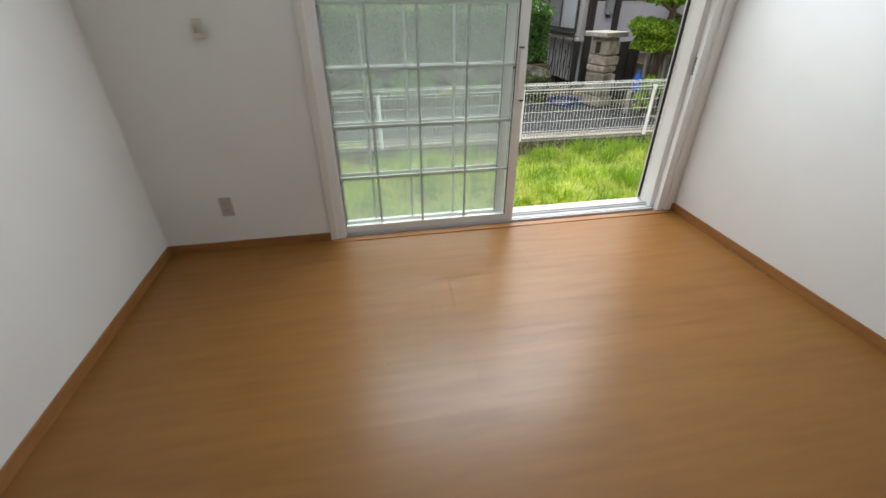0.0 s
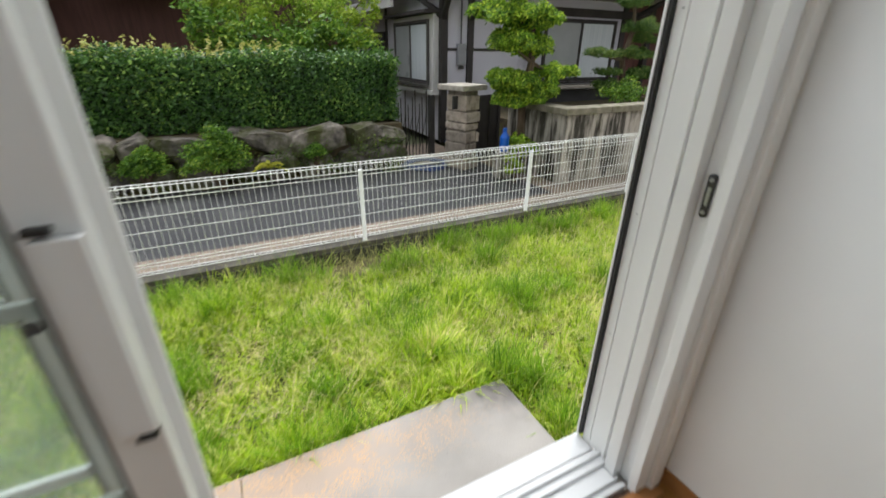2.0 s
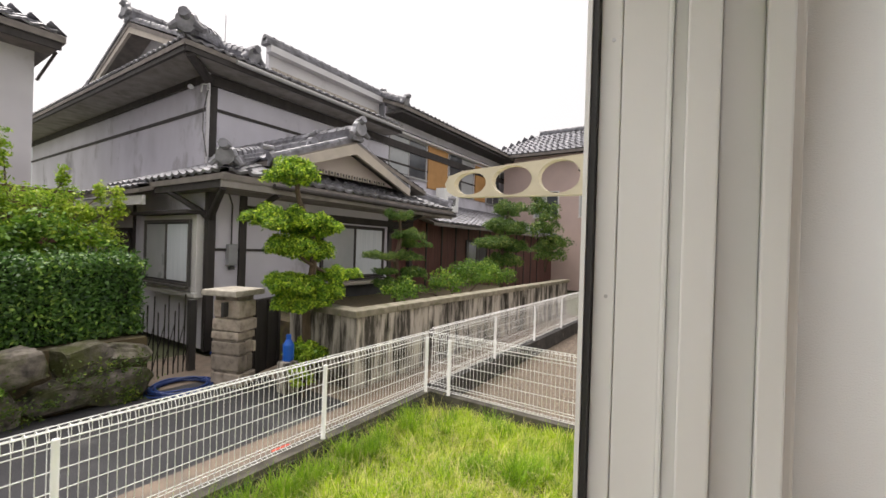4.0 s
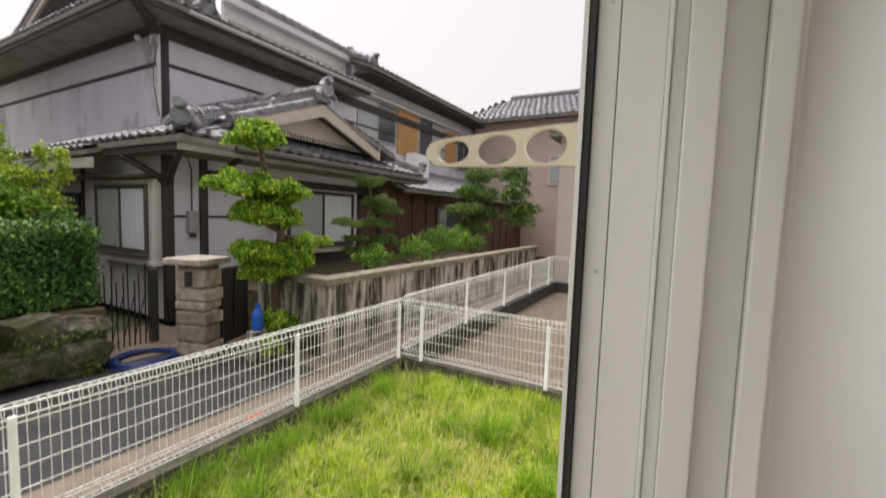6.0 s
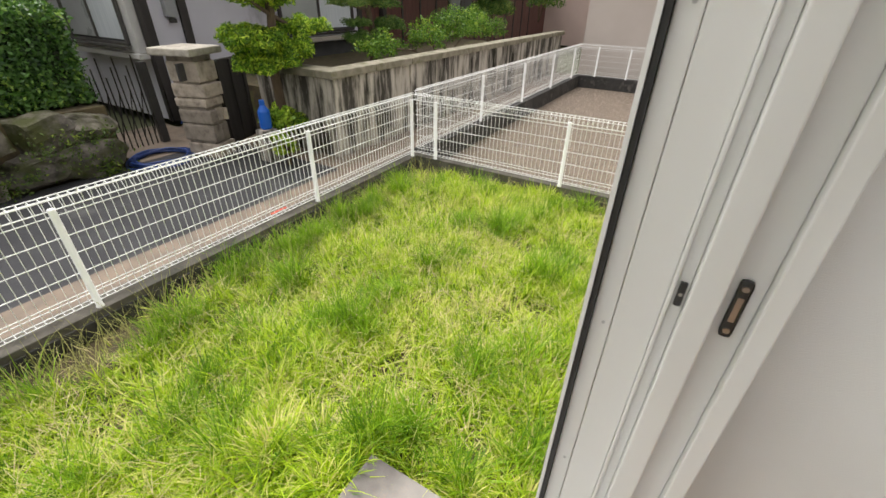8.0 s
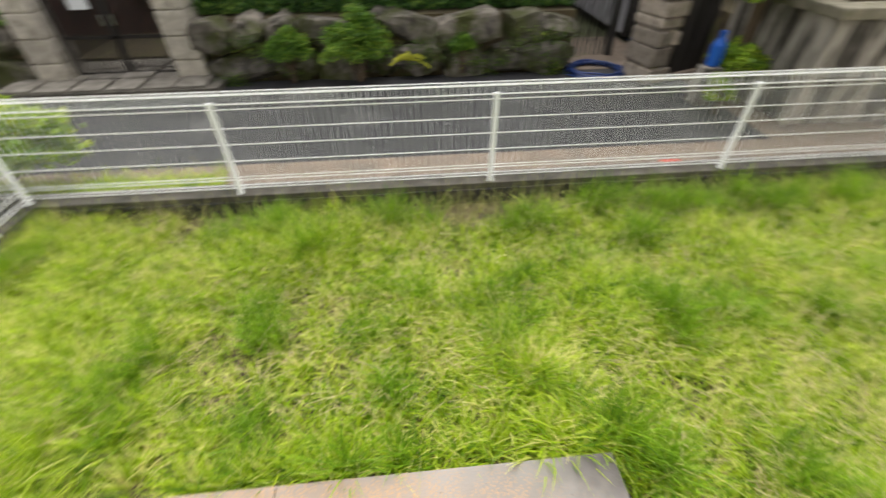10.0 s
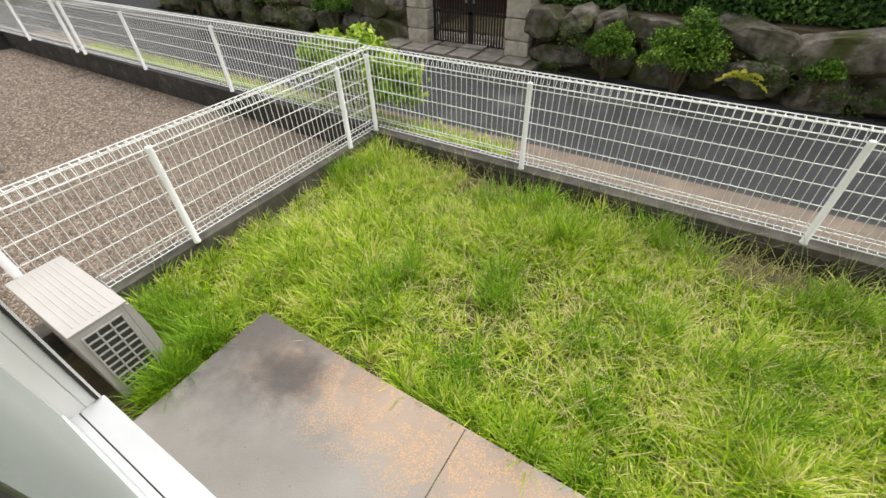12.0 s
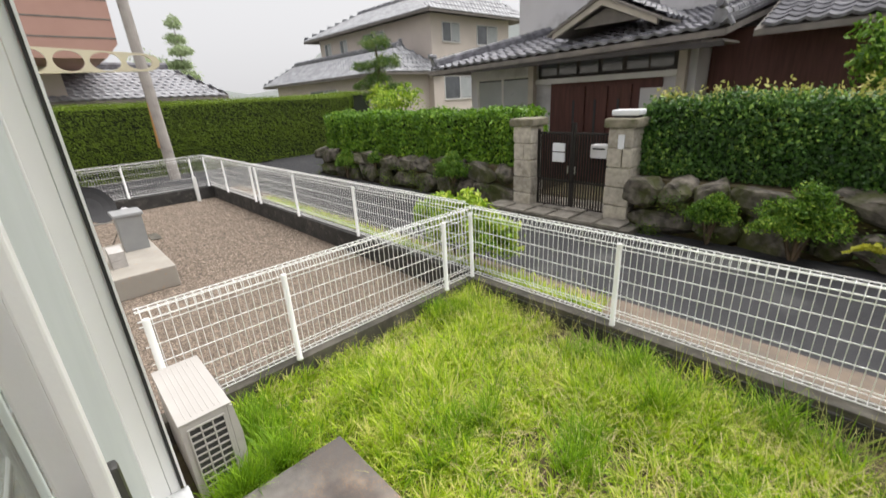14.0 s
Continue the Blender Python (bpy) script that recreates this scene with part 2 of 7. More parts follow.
M = dict(
    wallpaper=surface("wallpaper", (0.78, 0.765, 0.735), (0.745, 0.73, 0.70), 0.85, 3, 0.25, 420),
    ceiling=surface("ceiling_paint", (0.8, 0.79, 0.76), (0.77, 0.76, 0.73), 0.9, 3, 0.1, 300),
    floor=surface("floor_laminate", (0.25, 0.114, 0.025), (0.212, 0.093, 0.019), 0.34, 9, 0.03, 200, stain=(0.165, 0.073, 0.018), stain_scale=1.6, stain_at=(0.6, 0.74), obrand=0.04, stretch=(0.35, 3.0, 1), spec=0.42),
    trim_wood=surface("trim_wood", (0.33, 0.15, 0.045), (0.26, 0.11, 0.032), 0.4, 14, 0.05, 160, stretch=(0.4, 0.4, 2)),
    dark_wood=surface("groove_wood", (0.10, 0.045, 0.02), (0.06, 0.03, 0.015), 0.6, 20),
    frame_white=surface("frame_white", (0.83, 0.83, 0.82), (0.78, 0.78, 0.77), 0.38, 2, 0.03, 90, stain=(0.6, 0.57, 0.52), stain_scale=7, stain_at=(0.66, 0.95)),
    casing=surface("casing_white", (0.72, 0.69, 0.645), (0.68, 0.65, 0.605), 0.5, 3, 0.04, 90),
    sill_grey=surface("sill_aluminium", (0.57, 0.58, 0.59), (0.51, 0.52, 0.53), 0.5, 3, 0.03, 90),
    net=surface("screen_net", (0.5, 0.53, 0.52), (0.46, 0.49, 0.48), 0.8, 3, 0.0),
    rubber=surface("black_rubber", (0.02, 0.02, 0.02), (0.03, 0.03, 0.03), 0.6, 8, 0.1),
    dark_plastic=surface("dark_plastic", (0.05, 0.048, 0.045), (0.035, 0.035, 0.035), 0.4, 12, 0.05),
    metal=surface("plated_metal", (0.6, 0.6, 0.6), (0.5, 0.5, 0.5), 0.3, 20, 0.02, metal=1.0),
    muntin=surface("muntin_metal", (0.74, 0.77, 0.76), (0.68, 0.72, 0.71), 0.4, 5, 0.02),
    plate=surface("plate_plastic", (0.62, 0.57, 0.48), (0.58, 0.53, 0.45), 0.45, 5, 0.02),
    plate_dim=surface("plate_grey", (0.42, 0.38, 0.31), (0.38, 0.34, 0.28), 0.5, 5, 0.02),
    fence=surface("white_coated_steel", (0.9, 0.91, 0.91), (0.84, 0.85, 0.85), 0.4, 4, 0.02, 80),
    kerb=surface("weathered_kerb", (0.14, 0.128, 0.108), (0.07, 0.063, 0.052), 0.9, 9, 0.5, 90, stain=(0.05, 0.05, 0.04), stain_scale=3.0, stain_at=(0.48, 0.66)),
    kerb_dark=surface("dark_block", (0.055, 0.052, 0.05), (0.03, 0.03, 0.03), 0.85, 5, 0.4, 70, stain=(0.13, 0.12, 0.11), stain_scale=6),
    slab=surface("slab_concrete", (0.38, 0.355, 0.32), (0.29, 0.27, 0.24), 0.75, 2.2, 0.25, 120, stain=(0.44, 0.30, 0.2), stain_scale=9, stain_at=(0.6, 0.72)),
    soil=surface("soil", (0.06, 0.046, 0.03), (0.12, 0.095, 0.045), 0.95, 9, 0.8, 40, stain=(0.12, 0.16, 0.03), stain_scale=5),
    earth=surface("far_ground", (0.12, 0.13, 0.07), (0.09, 0.1, 0.05), 0.95, 0.4, 0.3, 10),
    asphalt=surface("wet_asphalt", (0.03, 0.03, 0.034), (0.046, 0.046, 0.05), 0.72, 3, 0.35, 190, spec=0.22, stain=(0.10, 0.1, 0.1), stain_scale=1.2),
    gutter=surface("gutter_concrete", (0.21, 0.16, 0.12), (0.14, 0.11, 0.085), 0.8, 5, 0.3, 100, stain=(0.14, 0.12, 0.1), stain_scale=2.5),
    gravel_bed=surface("gravel_bed", (0.18, 0.14, 0.105), (0.085, 0.065, 0.05), 0.9, 40, 1.0, 55, stain=(0.42, 0.34, 0.26), stain_scale=30),
    pebble=surface("pebble", (0.28, 0.228, 0.185), (0.185, 0.145, 0.115), 0.8, 30, 0.2, 90, island=0.6),
    plaster=surface("grey_plaster", (0.66, 0.65, 0.72), (0.56, 0.55, 0.61), 0.9, 1.2, 0.2, 60, stain=(0.26, 0.25, 0.27), stain_scale=0.8, stretch=(1, 1, 0.5)),
    plaster_light=surface("pale_plaster", (0.68, 0.67, 0.69), (0.6, 0.59, 0.61), 0.9, 1.0, 0.15, 50, stain=(0.42, 0.41, 0.41), stain_scale=0.7),
    plaster_beige=surface("beige_render", (0.56, 0.5, 0.46), (0.5, 0.44, 0.4), 0.9, 1.0, 0.15, 50),
    # beige render with the distance haze mixed into its colour
    mist=surface("beige_render_with_haze", (0.68, 0.6, 0.55), (0.62, 0.55, 0.5), 0.95, 0.8, 0.1, 40),
    cladding=surface("red_brown_cladding", (0.5, 0.3, 0.25), (0.45, 0.265, 0.22), 0.8, 1.0, 0.1, 40),
    pink=surface("pinkish_render", (0.64, 0.5, 0.45), (0.58, 0.45, 0.41), 0.9, 1.0, 0.15, 50),
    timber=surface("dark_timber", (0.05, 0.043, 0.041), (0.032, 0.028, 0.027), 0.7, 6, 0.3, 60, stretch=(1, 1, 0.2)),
    redwood=surface("red_brown_boards", (0.13, 0.05, 0.04), (0.08, 0.032, 0.026), 0.65, 5, 0.3, 60, stretch=(3, 3, 0.3)),
    fascia=surface("fascia_pale", (0.5, 0.45, 0.39), (0.42, 0.38, 0.33), 0.8, 4, 0.1),
    soffit=surface("soffit_board", (0.24, 0.215, 0.195), (0.15, 0.135, 0.125), 0.85, 4, 0.1),
    tile=surface("roof_tile", (0.27, 0.27, 0.30), (0.10, 0.10, 0.112), 0.45, 5, 0.15, 60, stain=(0.2, 0.2, 0.21), stain_scale=2.0, island=0.3, spec=0.4),
    # lighter copy of the roof tile, distance haze in its colour
    tile_far=surface("far_tile_with_haze", (0.34, 0.345, 0.37), (0.25, 0.255, 0.275), 0.5, 3, 0.1, 40, island=0.2),
    tile_piece=surface("roof_tile_glaze", (0.20, 0.20, 0.217), (0.08, 0.08, 0.088), 0.5, 5, 0.15, 60, stain=(0.2, 0.2, 0.21), stain_scale=2.0, obrand=0.3, spec=0.4),
    curtain=surface("lace_curtain", (0.72, 0.76, 0.8), (0.6, 0.65, 0.7), 0.9, 3, 0.3, 25, stretch=(8, 8, 0.3)),
    # near-black, stands in for the shade inside openings
    shade_fill=surface("opening_shade", (0.05, 0.05, 0.055), (0.035, 0.035, 0.04), 0.6, 3),
    shutter_orange=surface("ochre_shutter", (0.52, 0.28, 0.1), (0.45, 0.24, 0.085), 0.6, 3, 0.1),
    sash_grey=surface("sash_grey", (0.4, 0.4, 0.4), (0.34, 0.34, 0.34), 0.5, 4, 0.05),
    sash_dark=surface("sash_dark", (0.10, 0.095, 0.09), (0.07, 0.066, 0.062), 0.5, 4, 0.05),
    soffit_pale=surface("soffit_pale", (0.3, 0.28, 0.26), (0.2, 0.185, 0.17), 0.85, 3, 0.1, stain=(0.16, 0.145, 0.13), stain_scale=1.5),
    sash_white=surface("sash_white", (0.7, 0.69, 0.67), (0.62, 0.61, 0.6), 0.5, 4, 0.05),
    stone=surface("garden_stone", (0.22, 0.195, 0.165), (0.035, 0.031, 0.027), 0.8, 9, 1.0, 22, stain=(0.05, 0.056, 0.012), stain_scale=2.6, stain_at=(0.44, 0.6), obrand=0.3),
    granite=surface("granite_block", (0.56, 0.52, 0.45), (0.36, 0.325, 0.275), 0.8, 14, 0.5, 60, stain=(0.2, 0.17, 0.13), stain_scale=4, obrand=0.15),
    slate_stone=surface("brown_stone", (0.5, 0.43, 0.36), (0.3, 0.255, 0.21), 0.8, 9, 0.6, 40, stain=(0.2, 0.17, 0.14), stain_scale=9, obrand=0.4),
    old_wall=surface("stained_concrete", (0.55, 0.51, 0.45), (0.42, 0.385, 0.33), 0.9, 3, 0.4, 60, stain=(0.05, 0.045, 0.036), stain_scale=3.2, stain_at=(0.42, 0.58), stretch=(2.2, 2.2, 0.35)),
    moss_cap=surface("mossy_cap", (0.3, 0.27, 0.21), (0.15, 0.14, 0.095), 0.95, 6, 0.5, 50, stain=(0.11, 0.12, 0.04), stain_scale=4),
    paving=surface("paving_stone", (0.26, 0.24, 0.21), (0.13, 0.118, 0.1), 0.6, 6, 0.4, 50, obrand=0.25),
    bark=surface("bark", (0.12, 0.085, 0.055), (0.07, 0.05, 0.033), 0.9, 20, 0.8, 40, stretch=(1, 1, 0.3)),
    roof_unit=surface("white_casing", (0.8, 0.8, 0.79), (0.74, 0.74, 0.73), 0.5, 3, 0.04, 80),
    ac_white=surface("ac_casing", (0.47, 0.45, 0.435), (0.42, 0.4, 0.385), 0.6, 3, 0.04, 80, stain=(0.3, 0.27, 0.23), stain_scale=6, stain_at=(0.6, 0.85)),
    ac_dark=surface("ac_coil", (0.03, 0.03, 0.03), (0.05, 0.05, 0.05), 0.7, 30),
    bracket=surface("cream_bracket", (0.66, 0.6, 0.46), (0.6, 0.54, 0.41), 0.5, 6, 0.05),
    blue=surface("blue_plastic", (0.01, 0.13, 0.6), (0.01, 0.1, 0.5), 0.4, 5, 0.02),
    blue_hose=surface("blue_hose", (0.02, 0.05, 0.2), (0.015, 0.04, 0.15), 0.4, 5, 0.02),
    red=surface("red_plastic", (0.55, 0.09, 0.05), (0.45, 0.06, 0.04), 0.5, 5, 0.05),
    grey_plastic=surface("grey_plastic", (0.33, 0.34, 0.35), (0.28, 0.29, 0.3), 0.5, 4, 0.03),
    dish=surface("dish_grey", (0.025, 0.025, 0.028), (0.018, 0.018, 0.02), 0.8, 4, 0.03),
    block=surface("cinder_block", (0.5, 0.48, 0.47), (0.42, 0.4, 0.39), 0.9, 20, 0.5, 120),
    iron=surface("black_iron", (0.018, 0.016, 0.015), (0.028, 0.024, 0.022), 0.65, 8, 0.1, spec=0.3),
    pole=surface("concrete_pole", (0.42, 0.39, 0.36), (0.34, 0.31, 0.29), 0.9, 3, 0.2, 80, stain=(0.28, 0.26, 0.24), stain_scale=3),
    # rain haze is put into the hills' pale colour
    hill=surface("hill_with_haze", (0.72, 0.75, 0.77), (0.64, 0.68, 0.7), 1.0, 0.02, 0.0, 1),
    siding=surface("own_house_siding", (0.7, 0.67, 0.62), (0.65, 0.62, 0.57), 0.8, 2, 0.2, 50),
    paper=surface("white_notice", (0.78, 0.8, 0.84), (0.72, 0.74, 0.78), 0.6, 3, 0.02),
    grass=leafy("grass_blade", (0.10, 0.24, 0.008), (0.60, 0.76, 0.04), (0.84, 0.78, 0.30), 0.2, 0.4, 0.5, 4.5),
    grass_dark=leafy("tall_grass_blade", (0.07, 0.18, 0.008), (0.32, 0.52, 0.025), None, 0.0, 0.45, 0.4),
    grass_dry=leafy("seed_stalk", (0.3, 0.32, 0.09), (0.44, 0.42, 0.15), None, 0.0, 0.6, 0.3),
    stem=leafy("pale_stem", (0.5, 0.57, 0.11), (0.68, 0.67, 0.22), None, 0.0, 0.5, 0.4),
    straw=leafy("straw_stalk", (0.5, 0.4, 0.2), (0.66, 0.56, 0.3), None, 0.0, 0.7, 0.3),
    wall_weed=leafy("wall_weed_leaf", (0.03, 0.06, 0.01), (0.10, 0.16, 0.02), (0.2, 0.26, 0.03), 0.1, 0.5, 0.2),
    hedge=leafy("hedge_leaf", (0.018, 0.055, 0.012), (0.10, 0.22, 0.04), (0.28, 0.44, 0.08), 0.1, 0.35, 0.25),
    hedge_trim=leafy("clipped_hedge_leaf", (0.05, 0.13, 0.012), (0.2, 0.38, 0.03), (0.32, 0.5, 0.045), 0.1, 0.45, 0.2),
    # pale greens that carry the haze of the distance
    mist_leaf=leafy("leaf_with_haze", (0.34, 0.42, 0.24), (0.46, 0.54, 0.32), None, 0.0, 0.7, 0.3),
    hedge_far=leafy("far_hedge_leaf", (0.13, 0.2, 0.018), (0.19, 0.28, 0.024), None, 0.0, 0.6, 0.25),
    new_shoot=leafy("new_shoot_leaf", (0.36, 0.4, 0.07), (0.56, 0.5, 0.16), None, 0.0, 0.5, 0.3),
    shrub=leafy("shrub_leaf", (0.035, 0.10, 0.01), (0.18, 0.34, 0.035), (0.38, 0.5, 0.06), 0.12, 0.45, 0.3),
    shrub_light=leafy("light_shrub_leaf", (0.10, 0.22, 0.015), (0.4, 0.56, 0.05), (0.62, 0.7, 0.12), 0.15, 0.45, 0.35),
    maki=leafy("cloud_tree_leaf", (0.022, 0.07, 0.01), (0.22, 0.41, 0.028), (0.66, 0.8, 0.08), 0.3, 0.45, 0.4, 9.0),
    pine=leafy("pine_needle", (0.03, 0.08, 0.014), (0.13, 0.23, 0.04), (0.28, 0.34, 0.08), 0.15, 0.5, 0.2),
    fern=leafy("yellow_fern_leaf", (0.3, 0.34, 0.02), (0.48, 0.46, 0.03), None, 0.0, 0.5, 0.3),
    glass=glass_mat("window_glass", (0.92, 0.955, 0.94), 0.0, 0.062),
    far_glass=surface("dark_pane", (0.09, 0.1, 0.11), (0.06, 0.065, 0.075), 0.12, 2, 0.0, spec=0.8),
    pale_pane=surface("frosted_pane", (0.43, 0.45, 0.46), (0.36, 0.38, 0.39), 0.3, 2, 0.05, 10),
)



def stained_slab():
    """Wet-dark corner stain and a belt of rusty lichen specks on the step slab."""
    m = surface("stained_slab", (0.29, 0.27, 0.25), (0.205, 0.19, 0.175), 0.7, 2.2, 0.25, 120)
    N, L = m.node_tree.nodes, m.node_tree.links
    b = N["Principled BSDF"]
    col = b.inputs["Base Color"].links[0].from_socket
    geo = N.new("ShaderNodeNewGeometry")

    def noise_tex(scale, detail=6.0):
        n = N.new("ShaderNodeTexNoise")
        n.inputs["Scale"].default_value, n.inputs["Detail"].default_value = scale, detail
        L.new(geo.outputs["Position"], n.inputs["Vector"])
        return n.outputs["Fac"]

    def far(p, scale):
        mp = N.new("ShaderNodeMapping")
        mp.inputs["Location"].default_value = [-a * s for a, s in zip(p, scale)]
        mp.inputs["Scale"].default_value = scale
        L.new(geo.outputs["Position"], mp.inputs["Vector"])
        ln = N.new("ShaderNodeVectorMath")
        ln.operation = "LENGTH"
        L.new(mp.outputs[0], ln.inputs[0])
        return ln.outputs["Value"]

    def mathn(op, a, c):
        n = N.new("ShaderNodeMath")
        n.operation = op
        for i, v in enumerate((a, c)):
            if isinstance(v, (int, float)):
                n.inputs[i].default_value = v
            else:
                L.new(v, n.inputs[i])
        return n.outputs[0]

    def fade(v, lo, hi):
        n = N.new("ShaderNodeMapRange")
        n.interpolation_type = "SMOOTHSTEP"
        n.inputs["From Min"].default_value, n.inputs["From Max"].default_value = lo, hi
        L.new(v, n.inputs["Value"])
        return n.outputs[0]

    def over(base, colour, fac):
        n = N.new("ShaderNodeMix")
        n.data_type = "RGBA"
        n.inputs["B"].default_value = (*colour, 1)
        L.new(base, n.inputs["A"])
        L.new(fac, n.inputs["Factor"])
        return n.outputs["Result"]
    wob = mathn("ADD", mathn("MULTIPLY", mathn("SUBTRACT", noise_tex(4.0), 0.5), 0.5), mathn("MULTIPLY", mathn("SUBTRACT", noise_tex(15.0, 8.0), 0.5), 0.35))
    sp = N.new("ShaderNodeTexVoronoi")
    sp.inputs["Scale"].default_value = 105.0
    L.new(geo.outputs["Position"], sp.inputs["Vector"])
    belt = mathn("ADD", far((1.65, 4.42, -0.56), (0.5, 2.8, 1)), mathn("MULTIPLY", mathn("SUBTRACT", noise_tex(5.0), 0.5), 0.6))
    col = over(col, (0.40, 0.27, 0.18), mathn("MULTIPLY", fade(belt, 0.75, 0.2), 0.5))
    speck = mathn("MULTIPLY", fade(sp.outputs["Distance"], 0.5, 0.3), fade(belt, 0.95, 0.25))
    col = over(col, (0.5, 0.3, 0.15), mathn("MULTIPLY", speck, fade(noise_tex(11.0), 0.40, 0.50)))
    for p, sc in (((0.55, 4.52, -0.56), (0.72, 0.95, 1)), ((0.98, 4.36, -0.56), (2.4, 3.6, 1)), ((3.3, 4.55, -0.56), (1.6, 2.2, 1))):
        d = mathn("ADD", far(p, sc), wob)
        col = over(col, (0.06, 0.052, 0.05), mathn("MULTIPLY", fade(d, 0.72, 0.05), 0.85))
    dots = N.new("ShaderNodeTexVoronoi")
    dots.inputs["Scale"].default_value = 22.0
    L.new(geo.outputs["Position"], dots.inputs["Vector"])
    col = over(col, (0.12, 0.1, 0.085), mathn("MULTIPLY", fade(dots.outputs["Distance"], 0.09, 0.04), 0.8))
    L.new(col, b.inputs["Base Color"])
    return m


M["slab_stained"] = stained_slab()

# ---- tools for shapes ----
def thing(name, label, category, at=(0, 0, 0), group="", kind="", turn=0.0):
    ob = new(name)
    ob.empty_display_size = 0.1
    ob.matrix_basis = pose(*at, 0, 0, turn)
    return tagged(ob, label, category, group, kind)


def mesh_of(bm, name, material, smooth=False):
    me = bpy.data.meshes.new(name)
    bm.to_mesh(me)
    bm.free()
    me.materials.append(material)
    if smooth:
        for p in me.polygons:
            p.use_smooth = True
    return me


def part(name, bm, material, parent=None, label="", smooth=False, kind=""):
    me = bm if isinstance(bm, bpy.types.Mesh) else mesh_of(bm, name, material, smooth)
    ob = new(name, me)
    ob.parent = parent
    return tagged(ob, label, kind=kind)


def structure(name, bm, material, label, category):
    return tagged(part(name, bm, material), label, category, kind="structure")


def box(bm, x0, x1, y0, y1, z0, z1, bevel=0.0, m=None):
    vs = [bm.verts.new((x, y, z)) for x in (x0, x1) for y in (y0, y1) for z in (z0, z1)]
    fs = [bm.faces.new([vs[i] for i in f]) for f in ((0, 1, 3, 2), (4, 6, 7, 5), (0, 4, 5, 1), (2, 3, 7, 6), (0, 2, 6, 4), (1, 5, 7, 3))]
    if bevel:
        es = list({e for f in fs for e in f.edges})
        r = bmesh.ops.bevel(bm, geom=es, offset=bevel, segments=2, affect="EDGES", profile=0.6)
        vs = list({v for f in r["faces"] for v in f.verts} | {v for v in vs if v.is_valid})
    if m is not None:
        for v in vs:
            v.co = m @ v.co
    return bm


def boxes(*rows, bevel=0.0):
    bm = bmesh.new()
    for r in rows:
        box(bm, *r, bevel=bevel)
    return bm


def tube(bm, p, q, r, seg=8, r2=None, caps=True):
    p, q = Vector(p), Vector(q)
    d = (q - p).normalized()
    a = d.orthogonal().normalized()
    b = d.cross(a)
    rings = []
    for c, rad in ((p, r), (q, r if r2 is None else r2)):
        rings.append([bm.verts.new(c + rad * (math.cos(t) * a + math.sin(t) * b)) for t in (2 * math.pi * i / seg for i in range(seg))])
    for i in range(seg):
        j = (i + 1) % seg
        bm.faces.new((rings[0][i], rings[0][j], rings[1][j], rings[1][i]))
    if caps:
        bm.faces.new(list(reversed(rings[0])))
        bm.faces.new(rings[1])
    return bm


def path_tube(bm, pts, r, seg=6, taper=None):
    for i in range(len(pts) - 1):
        a = r if taper is None else r + (taper - r) * i / (len(pts) - 1)
        b = r if taper is None else r + (taper - r) * (i + 1) / (len(pts) - 1)
        tube(bm, pts[i], pts[i + 1], a, seg, b)
    return bm


def lathe(bm, profile, seg=16, at=(0, 0, 0)):
    rings = []
    for r, z in profile:
        rings.append([bm.verts.new((at[0] + r * math.cos(2 * math.pi * i / seg), at[1] + r * math.sin(2 * math.pi * i / seg), at[2] + z)) for i in range(seg)])
    for k in range(len(rings) - 1):
        for i in range(seg):
            j = (i + 1) % seg
            bm.faces.new((rings[k][i], rings[k][j], rings[k + 1][j], rings[k + 1][i]))
    bm.faces.new(list(reversed(rings[0])))
    bm.faces.new(rings[-1])
    return bm


def prism(bm, pts, axis, a, b):
    """Extrudes an outline: pts in the two other axes, along axis from a to b."""
    def at(p, w):
        c = list(p)
        c.insert("xyz".index(axis), w)
        return bm.verts.new(c)
    A, B = [at(p, a) for p in pts], [at(p, b) for p in pts]
    n = len(pts)
    for i in range(n):
        j = (i + 1) % n
        bm.faces.new((A[i], A[j], B[j], B[i]))
    bm.faces.new(list(reversed(A)))
    bm.faces.new(B)
    bmesh.ops.recalc_face_normals(bm, faces=bm.faces[:])
    return bm


def array_mesh(name, verts, faces, material, smooth=False):
    me = bpy.data.meshes.new(name)
    me.from_pydata(verts, [], faces)
    me.materials.append(material)
    if smooth:
        me.polygons.foreach_set("use_smooth", np.ones(len(me.polygons), bool))
    me.update()
    return me


rng = np.random.default_rng(7)


def unit(v):
    return v / np.maximum(np.linalg.norm(v, axis=1, keepdims=True), 1e-9)


def leaf_mesh(name, centres, normals, size, material, slim=0.5, loose=0.8, vary=0.4):
    """One kite-shaped, slightly folded leaf at each place, facing about along its normal."""
    n = len(centres)
    nrm = unit(normals + loose * rng.normal(size=(n, 3)))
    along = unit(np.cross(nrm, rng.normal(size=(n, 3))))
    side = np.cross(nrm, along)
    s = (size * (1 + vary * rng.uniform(-1, 1, n)))[:, None]
    v = np.empty((n, 4, 3))
    v[:, 0] = centres - along * s * 0.5
    v[:, 1] = centres + side * s * slim * 0.5 - nrm * s * 0.08
    v[:, 2] = centres + along * s * 0.5 - nrm * s * 0.12
    v[:, 3] = centres - side * s * slim * 0.5 - nrm * s * 0.08
    f = np.arange(n * 4).reshape(n, 4)
    return array_mesh(name, v.reshape(-1, 3), f, material)


